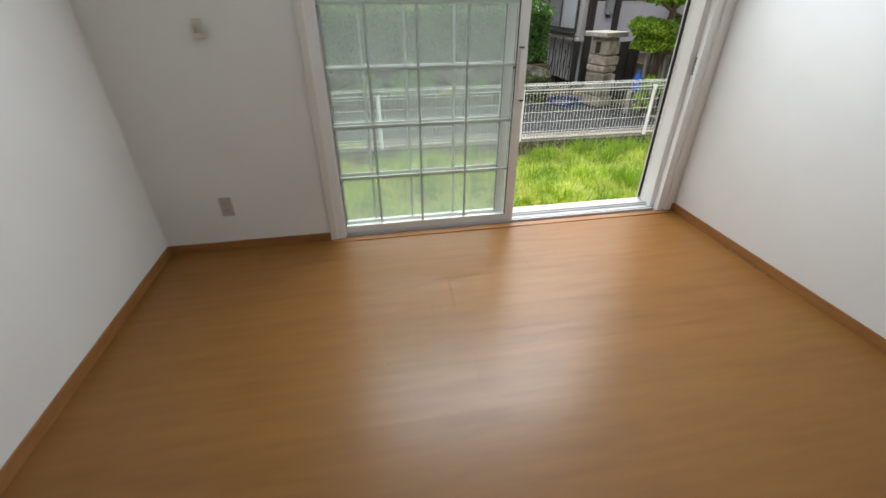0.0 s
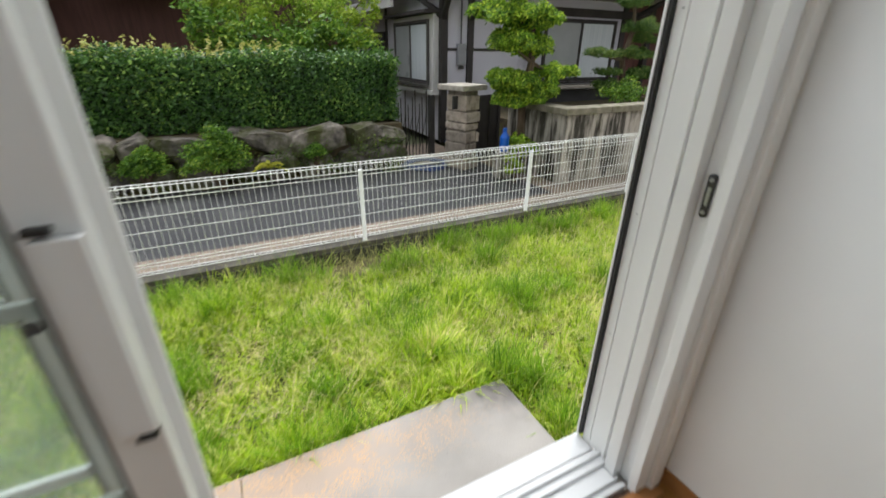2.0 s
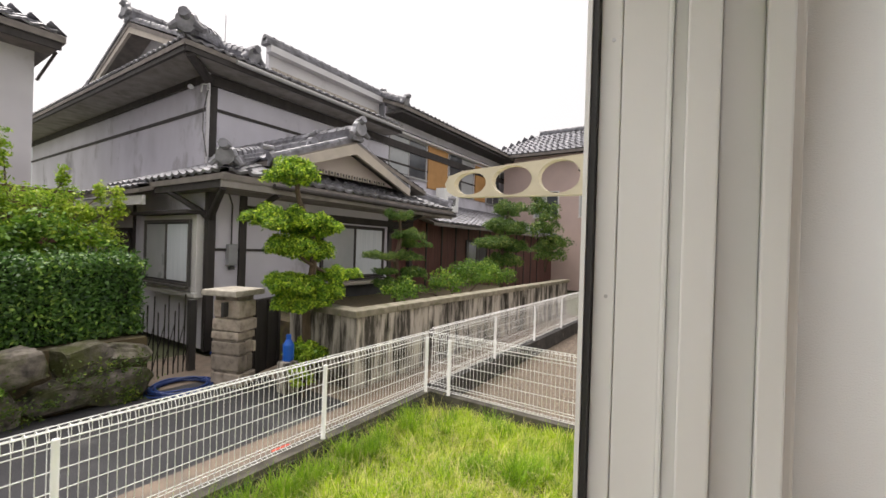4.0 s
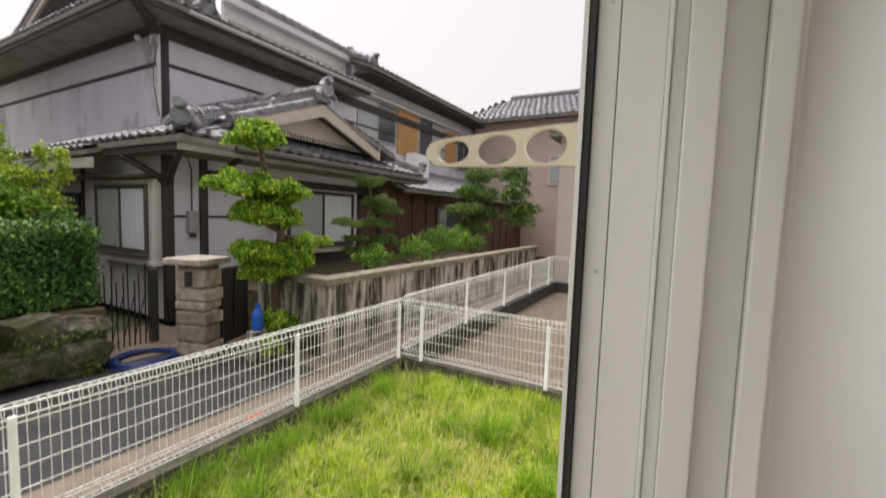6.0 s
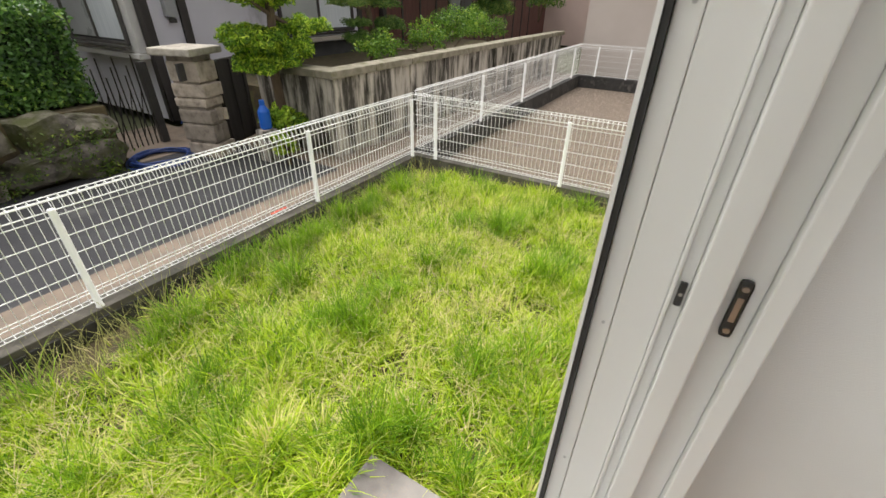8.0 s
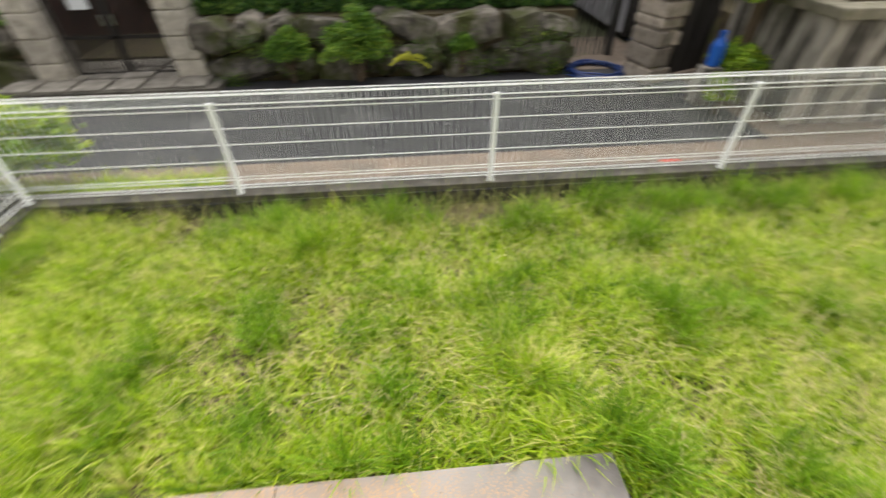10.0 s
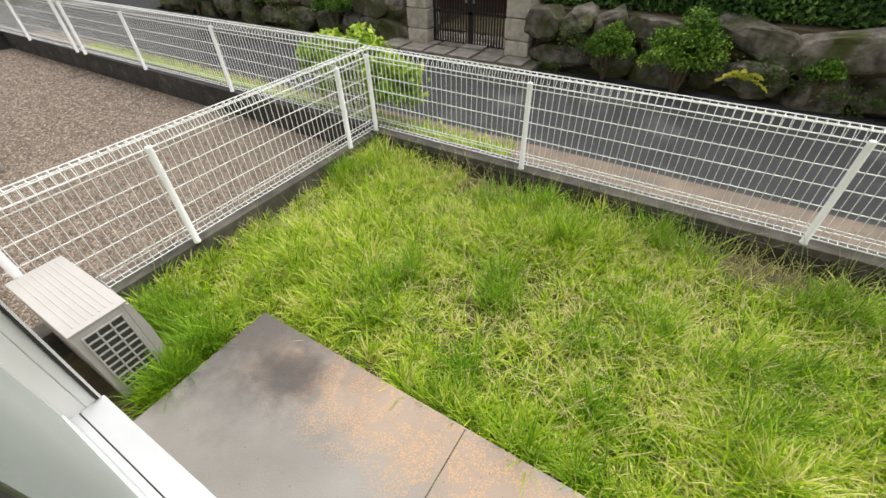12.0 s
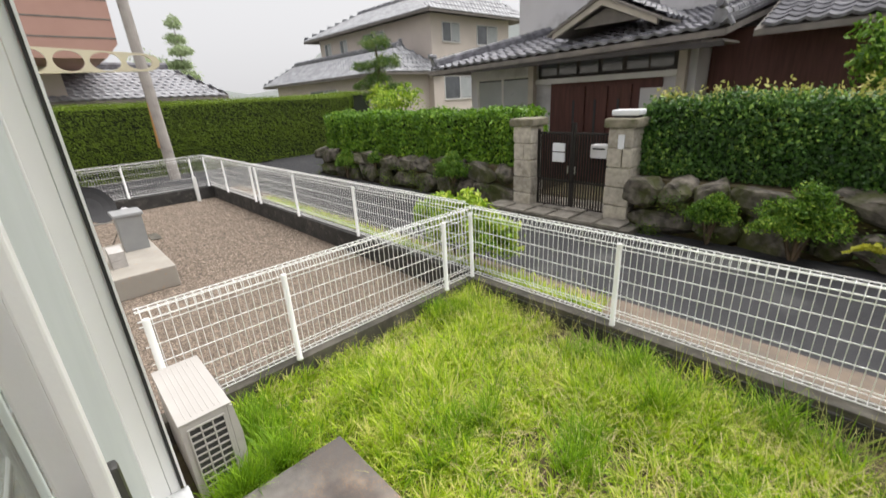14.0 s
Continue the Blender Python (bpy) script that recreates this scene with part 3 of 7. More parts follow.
def blob_points(n, centre, radii, low=-0.6):
    """Points near the surface of a lumpy ellipsoid, with their outward normals; low: how far down it is covered."""
    d = unit(rng.normal(size=(int(n * 2.2) + 8, 3)))
    d = d[d[:, 2] > low][:n]
    lump = 1 + 0.13 * np.sin(5.1 * d[:, 0] + 3 * d[:, 2] + centre[0] * 7) * np.sin(4.3 * d[:, 1] + centre[1] * 5) + rng.normal(0, 0.07, len(d))
    p = np.array(centre) + d * np.array(radii) * lump[:, None]
    return p, unit(d / np.array(radii))


def clump_points(n, centre, radii, k, low=-0.5):
    """Points on k small lumps set over an ellipsoid, so that the outline is ragged and gaps stay between the lumps."""
    c0, q0 = blob_points(k, (0, 0, 0), radii, low)
    c0 *= rng.uniform(0.55, 1.05, (len(c0), 1))
    size = 0.36 * (radii[0] * radii[1] * radii[2]) ** (1 / 3) + 0.02
    P, Q = [], []
    for c in c0:
        m = max(6, int(n / len(c0) * rng.uniform(0.6, 1.4)))
        d = unit(rng.normal(size=(m, 3)))
        d[:, 2] = np.abs(d[:, 2]) * 1.2 - 0.45
        s = size * rng.uniform(0.7, 1.35) * rng.uniform(0.45, 1.1, (m, 1))
        P.append(np.array(centre) + c + d * s)
        Q.append(d + np.array((0, 0, 0.35)))
    return np.concatenate(P), unit(np.concatenate(Q))


def wall_points(n, x0, x1, y0, y1, z0, z1, ragged=0.03, faces="fxt"):
    """Points on the front, ends and top of a clipped hedge."""
    areas = {"f": (x1 - x0) * (z1 - z0), "x": (y1 - y0) * (z1 - z0) * 2, "t": (x1 - x0) * (y1 - y0), "b": (x1 - x0) * (z1 - z0)}
    total = sum(areas[k] for k in faces)
    P, Nn = [], []
    for k in faces:
        m = int(n * areas[k] / total)
        x, y, z = rng.uniform(x0, x1, m), rng.uniform(y0, y1, m), rng.uniform(z0, z1, m)
        if k == "f":
            y, nn = np.full(m, y0), (0, -1, 0.25)
        elif k == "b":
            y, nn = np.full(m, y1), (0, 1, 0.25)
        elif k == "t":
            z, nn = np.full(m, z1), (0, 0, 1)
        else:
            x = np.where(rng.uniform(size=m) < 0.5, x0, x1)
            nn = None
        p = np.stack([x, y, z], 1)
        nv = np.tile(nn, (m, 1)) if nn else np.stack([np.where(x == x0, -1.0, 1.0), np.zeros(m), np.full(m, 0.25)], 1)
        wave = 0.03 * np.sin(p[:, :1] * 3.1 + p[:, 2:] * 4) + 0.02 * np.sin(p[:, :1] * 7.7 + 1)
        P.append(p + unit(nv.astype(float)) * (wave + rng.normal(0, ragged, (m, 1))))
        Nn.append(nv)
    return np.concatenate(P), np.concatenate(Nn).astype(float)


# ---- the room ----
FL = -0.06                                        # the floor
XL, XR, YB, YW = -0.29, 3.195, -1.0, 3.5          # inner faces of the walls
WX0, WX1, WTOP, YO = 0.74, 3.12, 2.0, 3.7         # window opening and outer face
structure("wall_west", boxes((XL - 0.13, XL, YB - 0.13, YO, -0.1, 2.4)), M["wallpaper"], "plain off-white papered room wall", "wall")
structure("wall_east", boxes((XR, XR + 0.13, YB - 0.13, YO, -0.1, 2.4)), M["wallpaper"], "plain off-white papered room wall beside the window", "wall")
structure("wall_south", boxes((XL, XR, YB - 0.13, YB, -0.1, 2.4)), M["wallpaper"], "plain off-white papered room wall", "wall")
structure("wall_north", boxes((XL, WX0, YW, YO, -0.1, 2.4), (WX1, XR, YW, YO, -0.1, 2.4), (WX0, WX1, YW, YO, WTOP, 2.4), (WX0, WX1, YW + 0.12, YO, -0.1, -0.07)), M["wallpaper"], "off-white papered wall around the tall window", "wall")
structure("ceiling", boxes((XL - 0.13, XR + 0.13, YB - 0.13, YO, 2.4, 2.5)), M["ceiling"], "plain white room ceiling", "ceiling")
floor = structure("floor", boxes((XL - 0.1, XR + 0.1, YB - 0.1, YW + 0.02, -0.16, FL - 0.012)), M["dark_wood"], "glossy honey-brown laminate floor of wide boards", "floor")
for nm, r in (("baseboard_west", (XL, XL + 0.009, YB, YW, FL, 0.0)), ("baseboard_east", (XR - 0.009, XR, YB, YW, FL, 0.0)),
              ("baseboard_north", (XL + 0.009, WX0 - 0.03, YW - 0.009, YW, FL, 0.0)), ("baseboard_corner", (WX1 + 0.03, XR - 0.009, YW - 0.009, YW, FL, 0.0)),
              ("baseboard_south", (XL + 0.009, XR - 0.009, YB, YB + 0.009, FL, 0.0))):
    structure(nm, boxes(r, bevel=0.002), M["trim_wood"], "honey-brown wooden baseboard along the wall", "baseboard")
# shell of the own house outside
structure("outer_wall", boxes((-14.0, XL - 0.13, 3.35, YO, -0.7, 3.0), (XR + 0.13, 14.0, 3.35, YO, -0.7, 3.0), (XL - 0.13, XR + 0.13, YO - 0.19, YO - 0.002, -0.7, -0.101)), M["siding"], "pale rendered outer wall of the house", "wall")

# ---- window ----
window = thing("window_1", "tall white sliding garden window, one half slid open", "window", kind="structure")
# casing boards of the reveal
part("window_casing", boxes((WX0 - 0.045, WX0 - 0.002, YW - 0.012, YW + 0.004, FL + 0.007, WTOP), bevel=0.004), M["casing"], window)
part("window_casing", boxes((WX1 + 0.002, WX1 + 0.045, YW - 0.012, YW + 0.004, FL + 0.007, WTOP), bevel=0.004), M["casing"], window)
part("window_casing", boxes((WX0 - 0.045, WX1 + 0.045, YW - 0.012, YW + 0.004, WTOP + 0.002, WTOP + 0.045), bevel=0.004), M["casing"], window)
part("threshold", boxes((WX0 - 0.04, WX1 + 0.04, 3.462, 3.512, FL - 0.011, FL + 0.006), bevel=0.003), M["trim_wood"], window, "honey-brown wooden threshold strip")
part("floor_groove", boxes((WX0, WX1, 3.514, 3.532, FL - 0.012, FL - 0.004)), M["dark_wood"], window, "dark gap along the threshold")


def jamb(x, s):
    """Side of the outer frame, stepped for the tracks; s points into the opening."""
    bm = bmesh.new()
    for y0, y1, d in ((3.505, 3.536, 0.052), (3.536, 3.586, 0.026), (3.586, 3.628, 0.060), (3.628, 3.648, 0.030), (3.648, 3.655, 0.043), (3.655, 3.7215, 0.033), (3.7222, 3.756, 0.034)):
        xs = sorted((x, x + s * d))
        box(bm, xs[0], xs[1], y0, y1 - 0.0004, -0.078, WTOP, bevel=0.003)
    return bm


part("jamb", jamb(WX1, -1), M["frame_white"], window, "stepped white aluminium jamb")
part("jamb", jamb(WX0, 1), M["frame_white"], window, "stepped white aluminium jamb")
part("rubber_seal", boxes((WX1 - 0.047, WX1 - 0.016, 3.7565, 3.766, -0.05, WTOP)), M["rubber"], window, "black rubber seal")
part("rubber_seal", boxes((WX0 + 0.016, WX0 + 0.047, 3.7565, 3.766, -0.05, WTOP)), M["rubber"], window, "black rubber seal")
part("outer_fin", boxes((WX1 - 0.05, WX1 + 0.02, 3.7665, 3.774, -0.06, WTOP)), M["frame_white"], window)
part("outer_fin", boxes((WX0 - 0.02, WX0 + 0.05, 3.7665, 3.774, -0.06, WTOP)), M["frame_white"], window)
part("head", boxes((WX0 + 0.07, WX1 - 0.07, 3.505, 3.765, WTOP - 0.05, WTOP), bevel=0.003), M["frame_white"], window)
sill = bmesh.new()
for y0, y1, z1 in ((3.534, 3.546, -0.045), (3.546, 3.564, -0.062), (3.564, 3.572, -0.048), (3.572, 3.628, -0.064), (3.628, 3.636, -0.052), (3.636, 3.664, -0.066), (3.664, 3.672, -0.054), (3.672, 3.694, -0.066), (3.694, 3.782, -0.070)):
    inset = 0.063 if y0 < 3.62 else 0.036
    box(sill, WX0 + inset, WX1 - inset, y0, y1 - 0.0004, -0.095, z1, bevel=0.0015)
part("sill_track", sill, M["sill_grey"], window, "white aluminium sill with sliding tracks")


def sash(name, x0, x1, y0, y1, bars_x, outside, label):
    z0, z1, w, wl = -0.042, WTOP - 0.03, 0.05, 0.032
    s = part(name, boxes((x0, x0 + wl, y0, y1, z0, z1), (x1 - w - 0.012, x1, y0, y1, z0, z1), (x0 + wl, x1 - w - 0.012, y0, y1, z0, z0 + 0.05), (x0 + wl, x1 - w - 0.012, y0, y1, z1 - 0.05, z1), bevel=0.003), M["frame_white"], window, label)
    ym = (y0 + y1) / 2
    gx0, gx1, gz0, gz1 = x0 + wl, x1 - w - 0.012, z0 + 0.05, z1 - 0.05
    yp = ym + outside * 0.007
    pane = part("pane", boxes((gx0, gx1, yp - 0.0015, yp + 0.0015, gz0, gz1)), M["glass"], s, "clear wet glass pane")
    pane.visible_shadow = False
    for k in (0.335, 0.655, 0.975, 1.295, 1.615):
        part("glazing_bar", boxes((gx0, gx1, ym - 0.0045, ym + 0.0045, k - 0.010, k + 0.010), bevel=0.002), M["muntin"], s)
    for xx in bars_x:
        part("glazing_bar", boxes((xx - 0.007, xx + 0.007, ym - 0.0055, ym + 0.0055, gz0, gz1), bevel=0.002), M["muntin"], s)
    part("gasket", boxes((gx1 - 0.004, gx1 + 0.001, y0 - 0.0012, y0 + 0.004, gz0, gz1), (gx0 - 0.001, gx0 + 0.004, y0 - 0.0012, y0 + 0.004, gz0, gz1)), M["rubber"], s, "dark glazing gasket")
    return s


inner = sash("inner_sash", 0.767, 1.952, 3.545, 3.575, (1.035, 1.313, 1.600), -1, "white sliding sash with glazing bars")
outer = sash("outer_sash", 0.772, 1.898, 3.617, 3.647, (1.0, 1.25, 1.535), 1, "white sliding sash with glazing bars")
# lock parts of the meeting stile and the jamb
part("stile_cap", boxes((1.905, 1.950, 3.530, 3.5445, 0.78, 1.06), bevel=0.003), M["frame_white"], inner, "white lock cover plate")
part("lock_slot", boxes((1.902, 1.925, 3.528, 3.5455, 1.066, 1.072)), M["rubber"], inner)
part("lock_slot", boxes((1.925, 1.948, 3.528, 3.5455, 0.770, 0.776)), M["rubber"], inner)
part("lock_knob", lathe(bmesh.new(), [(0.004, 0), (0.009, 0.003), (0.007, 0.012)], 10, (1.878, 3.538, 0.955)), M["dark_plastic"], inner)
# insect screen behind the glass half, on the outermost track
sx0, sx1, sz0, sz1 = 0.775, 1.955, -0.05, WTOP - 0.03
screen = part("screen_sash", boxes((sx0, sx0 + 0.03, 3.651, 3.669, sz0, sz1), (sx1 - 0.035, sx1, 3.651, 3.669, sz0, sz1), (sx0 + 0.03, sx1 - 0.035, 3.651, 3.669, sz0, sz0 + 0.04), (sx0 + 0.03, sx1 - 0.035, 3.651, 3.669, sz1 - 0.04, sz1), bevel=0.003), M["frame_white"], window, "sliding insect screen behind the glass half")
tv, tf = [], []
for k in range(430):
    x = sx0 + 0.03 + (sx1 - sx0 - 0.065) * k / 430
    b = len(tv)
    for dx, dy in ((-0.00022, 0.0), (0.0, -0.00022), (0.00022, 0.0), (0.0, 0.00022)):
        tv += [(x + dx, 3.662 + dy, sz0 + 0.04), (x + dx, 3.662 + dy, sz1 - 0.04)]
    tf += [(b + 2 * i, b + (2 * i + 2) % 8, b + (2 * i + 3) % 8, b + 2 * i + 1) for i in range(4)]
part("net", array_mesh("net", tv, tf, M["net"]), None, screen, "fine grey insect net", kind="stuff")
grip = bmesh.new()
box(grip, 1.898, 1.92, 3.662, 3.677, 0.85, 0.975, bevel=0.006)
part("finger_grip", grip, M["dark_plastic"], screen, "black finger grip on the screen")
# catches screwed to the open jamb
catch = bmesh.new()
box(catch, WX1 - 0.034, WX1 - 0.0262, 3.553, 3.571, 0.88, 0.985, bevel=0.0075)
lc = part("catch_plate", catch, M["dark_plastic"], window, "dark slotted catch plate on the jamb")
part("catch_slot", boxes((WX1 - 0.0345, WX1 - 0.0335, 3.558, 3.566, 0.91, 0.955)), M["metal"], lc)
for z in (0.893, 0.972):
    b = bmesh.new()
    tube(b, (WX1 - 0.0365, 3.562, z), (WX1 - 0.033, 3.562, z), 0.005, 10)
    part("screw", b, M["metal"], lc)
c2 = part("small_catch", boxes((WX1 - 0.036, WX1 - 0.0302, 3.632, 3.643, 0.91, 0.955), bevel=0.002), M["dark_plastic"], window, "small dark catch on the jamb")
b = bmesh.new()
tube(b, (WX1 - 0.038, 3.6375, 0.933), (WX1 - 0.035, 3.6375, 0.933), 0.003, 8)
part("screw", b, M["metal"], c2)

for z in (0.42, 0.83, 1.33, 1.75):
    b = bmesh.new()
    tube(b, (WX1 - 0.0355, 3.735, z), (WX1 - 0.0338, 3.735, z), 0.0032, 8)
    part("screw", b, M["metal"], window)

# ---- wall fittings ----
outlet = thing("wall_outlet", "beige wall socket plate above the baseboard", "outlet", (0.115, YW, 0.235))
part("plate", boxes((-0.035, 0.035, -0.007, 0, -0.06, 0.06), bevel=0.002), M["plate_dim"], outlet)
for z in (0.022, -0.022):
    sk = part("socket", boxes((-0.012, 0.012, -0.009, -0.0065, z - 0.016, z + 0.016), bevel=0.001), M["plate_dim"], outlet)
    part("slot", boxes((-0.006, -0.004, -0.0096, -0.0085, z - 0.005, z + 0.006), (0.004, 0.006, -0.0096, -0.0085, z - 0.005, z + 0.006)), M["rubber"], sk)
holder = thing("wall_remote_holder", "small cream plastic holder fixed to the wall", "holder", (0.228, YW, 1.187))
part("back_plate", boxes((-0.024, 0.024, -0.006, 0, -0.04, 0.045), bevel=0.002), M["plate"], holder)
part("cup", boxes((-0.026, 0.026, -0.024, -0.0065, -0.042, -0.018), (-0.026, -0.014, -0.024, -0.0065, -0.018, 0.024), (0.014, 0.026, -0.024, -0.0065, -0.018, 0.024), bevel=0.003), M["plate"], holder)

# ---- ground outside ----
GZ, ROAD = -0.69, -0.62
structure("ground", boxes((-400, 400, -400, 400, -1.2, -0.80)), M["earth"], "dull green ground reaching the hills", "ground")
structure("lawn_soil", boxes((-0.38, 6.94, 3.7, 6.74, -0.9, GZ)), M["soil"], "dark garden soil under long grass", "ground")
structure("gravel_yard", boxes((-9.4, -0.48, 3.7, 6.72, -0.9, -0.77)), M["gravel_bed"], "brown gravel yard beside the house", "ground")
structure("gravel_yard_2", boxes((7.06, 14.9, 3.7, 6.72, -0.9, -0.77)), M["gravel_bed"], "tan gravel yard beside the fence", "ground")
structure("road", boxes((-9.6, 6.2, 7.45, 9.75, -0.9, ROAD), (-13.8, -9.6, -20, 40, -0.9, ROAD - 0.002), (-40, -13.8, 10.2, 13.2, -0.9, ROAD - 0.004)), M["asphalt"], "narrow wet dark asphalt lane", "road")
structure("gutter", boxes((-9.6, 16.0, 6.93, 7.45, -0.9, ROAD + 0.006)), M["gutter"], "tan wet concrete gutter strip beside the lane", "gutter")
structure("entrance_apron", boxes((6.2, 16.0, 7.45, 11.0, -0.9, ROAD + 0.002), (4.96, 6.2, 9.75, 11.4, -0.9, ROAD + 0.004)), M["gutter"], "worn concrete apron before the entrance", "pavement")
structure("garden_bank", boxes((-9.6, -2.15, 10.05, 24, -0.9, 0.06), (-0.02, 4.85, 10.05, 24, -0.9, 0.1), (-2.15, -0.02, 10.6, 24, -0.9, -0.5)), M["soil"], "dark garden soil behind the stone wall", "ground")
kb = structure("fence_kerb", boxes((-0.5, 7.08, 6.74, 6.93, -0.9, -0.505), (-0.5, -0.37, 3.72, 6.74, -0.9, -0.507), (6.94, 7.08, 3.72, 6.74, -0.9, -0.507), bevel=0.008), M["kerb"], "weathered grey concrete kerb under the fence", "kerb")
structure("yard_kerb", boxes((-9.6, -0.5, 6.72, 6.90, -0.9, -0.47), (-9.6, -9.4, 3.72, 6.72, -0.9, -0.472), (7.08, 15.1, 6.72, 6.90, -0.9, -0.47), (14.9, 15.1, 3.72, 6.72, -0.9, -0.472), bevel=0.008), M["kerb_dark"], "blackened concrete block kerb round the gravel", "kerb")
slab = structure("concrete_slab", boxes((0.50, 3.315, 3.7, 4.575, -0.75, -0.56), bevel=0.006), M["slab_stained"], "pale concrete step slab with dark and rusty stains", "slab")

edge = thing("kerb_boards", "dark weathered upright boards under the fence kerb", "edging")
xb = -0.36
while xb < 6.9:
    wb = 0.085 + 0.02 * math.sin(xb * 9)
    part("board", boxes((xb, xb + wb - 0.012, 6.722 - 0.006 * math.sin(xb * 23), 6.7395, -0.88, -0.545 - 0.012 * abs(math.sin(xb * 31))), bevel=0.004), M["kerb_dark"], edge)
    xb += wb

# ---- mesh fences ----
FT = 0.275


def panel(length, n):
    """Welded wire panel along +x from 0, with rolled top and bottom edges; origin on the kerb."""
    bm = bmesh.new()
    H, r = FT + 0.505, 0.0027
    xs = [(i + 0.5) * length / n for i in range(n)]
    for x in xs:
        pts = [(x, -0.034, H - 0.075), (x, -0.034, H - 0.012), (x, 0.0, H), (x, 0.034, H - 0.03), (x, 0.004, H - 0.085), (x, 0.0, 0.105), (x, 0.026, 0.075), (x, 0.024, 0.03), (x, -0.012, 0.028)]
        path_tube(bm, pts, r, 4)
    for y, z in ((-0.034, H - 0.075), (-0.036, H - 0.012), (0.0, H + 0.003), (0.036, H - 0.03), (0.006, H - 0.088), (0.004, H - 0.125), (0.003, H * 0.66), (0.003, H * 0.5), (0.003, H * 0.325), (0.003, 0.115), (0.028, 0.075), (0.026, 0.03), (-0.012, 0.025)):
        tube(bm, (0, y, z), (length, y, z), r * 1.45, 4)
    return mesh_of(bm, "mesh_panel", M["fence"])


def post_mesh(h, r=0.0215):
    bm = bmesh.new()
    lathe(bm, [(r + 0.004, 0), (r + 0.004, 0.008), (r, 0.012), (r, h - 0.012), (r * 0.9, h - 0.003), (r * 0.5, h)], 12)
    return mesh_of(bm, "post", M["fence"], True)


PANEL, POST = panel(2.0, 40), post_mesh(FT + 0.505 - 0.055)


def fence(name, p, q, posts, label, base=-0.505, side=-1.0, pitch=2.0, offset=0.0):
    """A fence from p to q; posts: distances along it."""
    p, q = Vector((*p, base)), Vector((*q, base))
    length, a = (q - p).length, math.degrees(math.atan2(q.y - p.y, q.x - p.x))
    f = thing(name, label, "fence", tuple(p), "white mesh fences", turn=a)
    for s in posts:
        po = part("post", POST, None, f)
        po.matrix_basis = pose(s, side * 0.05, 0)
        bl = bmesh.new()
        tube(bl, (0, side * -0.024, 0.40), (0, side * -0.019, 0.40), 0.006, 8)
        part("bolt", bl, M["metal"], po)
    s = 0.0
    first = offset or pitch
    step = first
    while s < length - 0.02:
        w = min(step, length - s)
        me = PANEL if abs(w - 2.0) < 0.01 else panel(w, max(2, round(w / 0.05)))
        pa = part("mesh_panel", me, None, f)
        pa.matrix_basis = pose(s, 0, 0)
        if side > 0:
            pa.matrix_basis = pose(s + w, 0, 0, 0, 0, 180)
        s += step
        step = pitch
    return f


lab = "low white mesh fence"
fence("mesh_fence", (-0.47, 6.83), (7.02, 6.83), (0.06, 1.64, 3.64, 5.64, 7.36), lab + " beside the lane", side=-1, offset=1.64)
fence("mesh_fence", (-0.43, 6.80), (-0.43, 3.86), (0.44, 2.05, 2.90), lab + " between lawn and gravel", side=1)
fence("mesh_fence", (7.0, 6.80), (7.0, 3.86), (0.34, 2.0), lab + " between lawn and gravel", side=-1)
fence("mesh_fence", (-0.50, 6.81), (-9.5, 6.7), (2.1, 3.95, 5.6, 5.85, 7.5, 8.9), lab + " round the gravel yard", base=-0.47, side=1)
fence("mesh_fence", (-9.5, 6.7), (-9.5, 3.9), (0.35, 1.75), lab + " at the end of the gravel yard", base=-0.47, side=1)
fence("mesh_fence", (7.06, 6.82), (14.95, 6.82), (1.85, 3.7, 5.5, 7.2), lab + " round the far gravel yard", base=-0.47, side=-1)
fence("mesh_fence", (14.95, 6.82), (14.95, 4.4), (0.5, 1.3), lab + " at the end of the far yard", base=-0.47, side=-1)

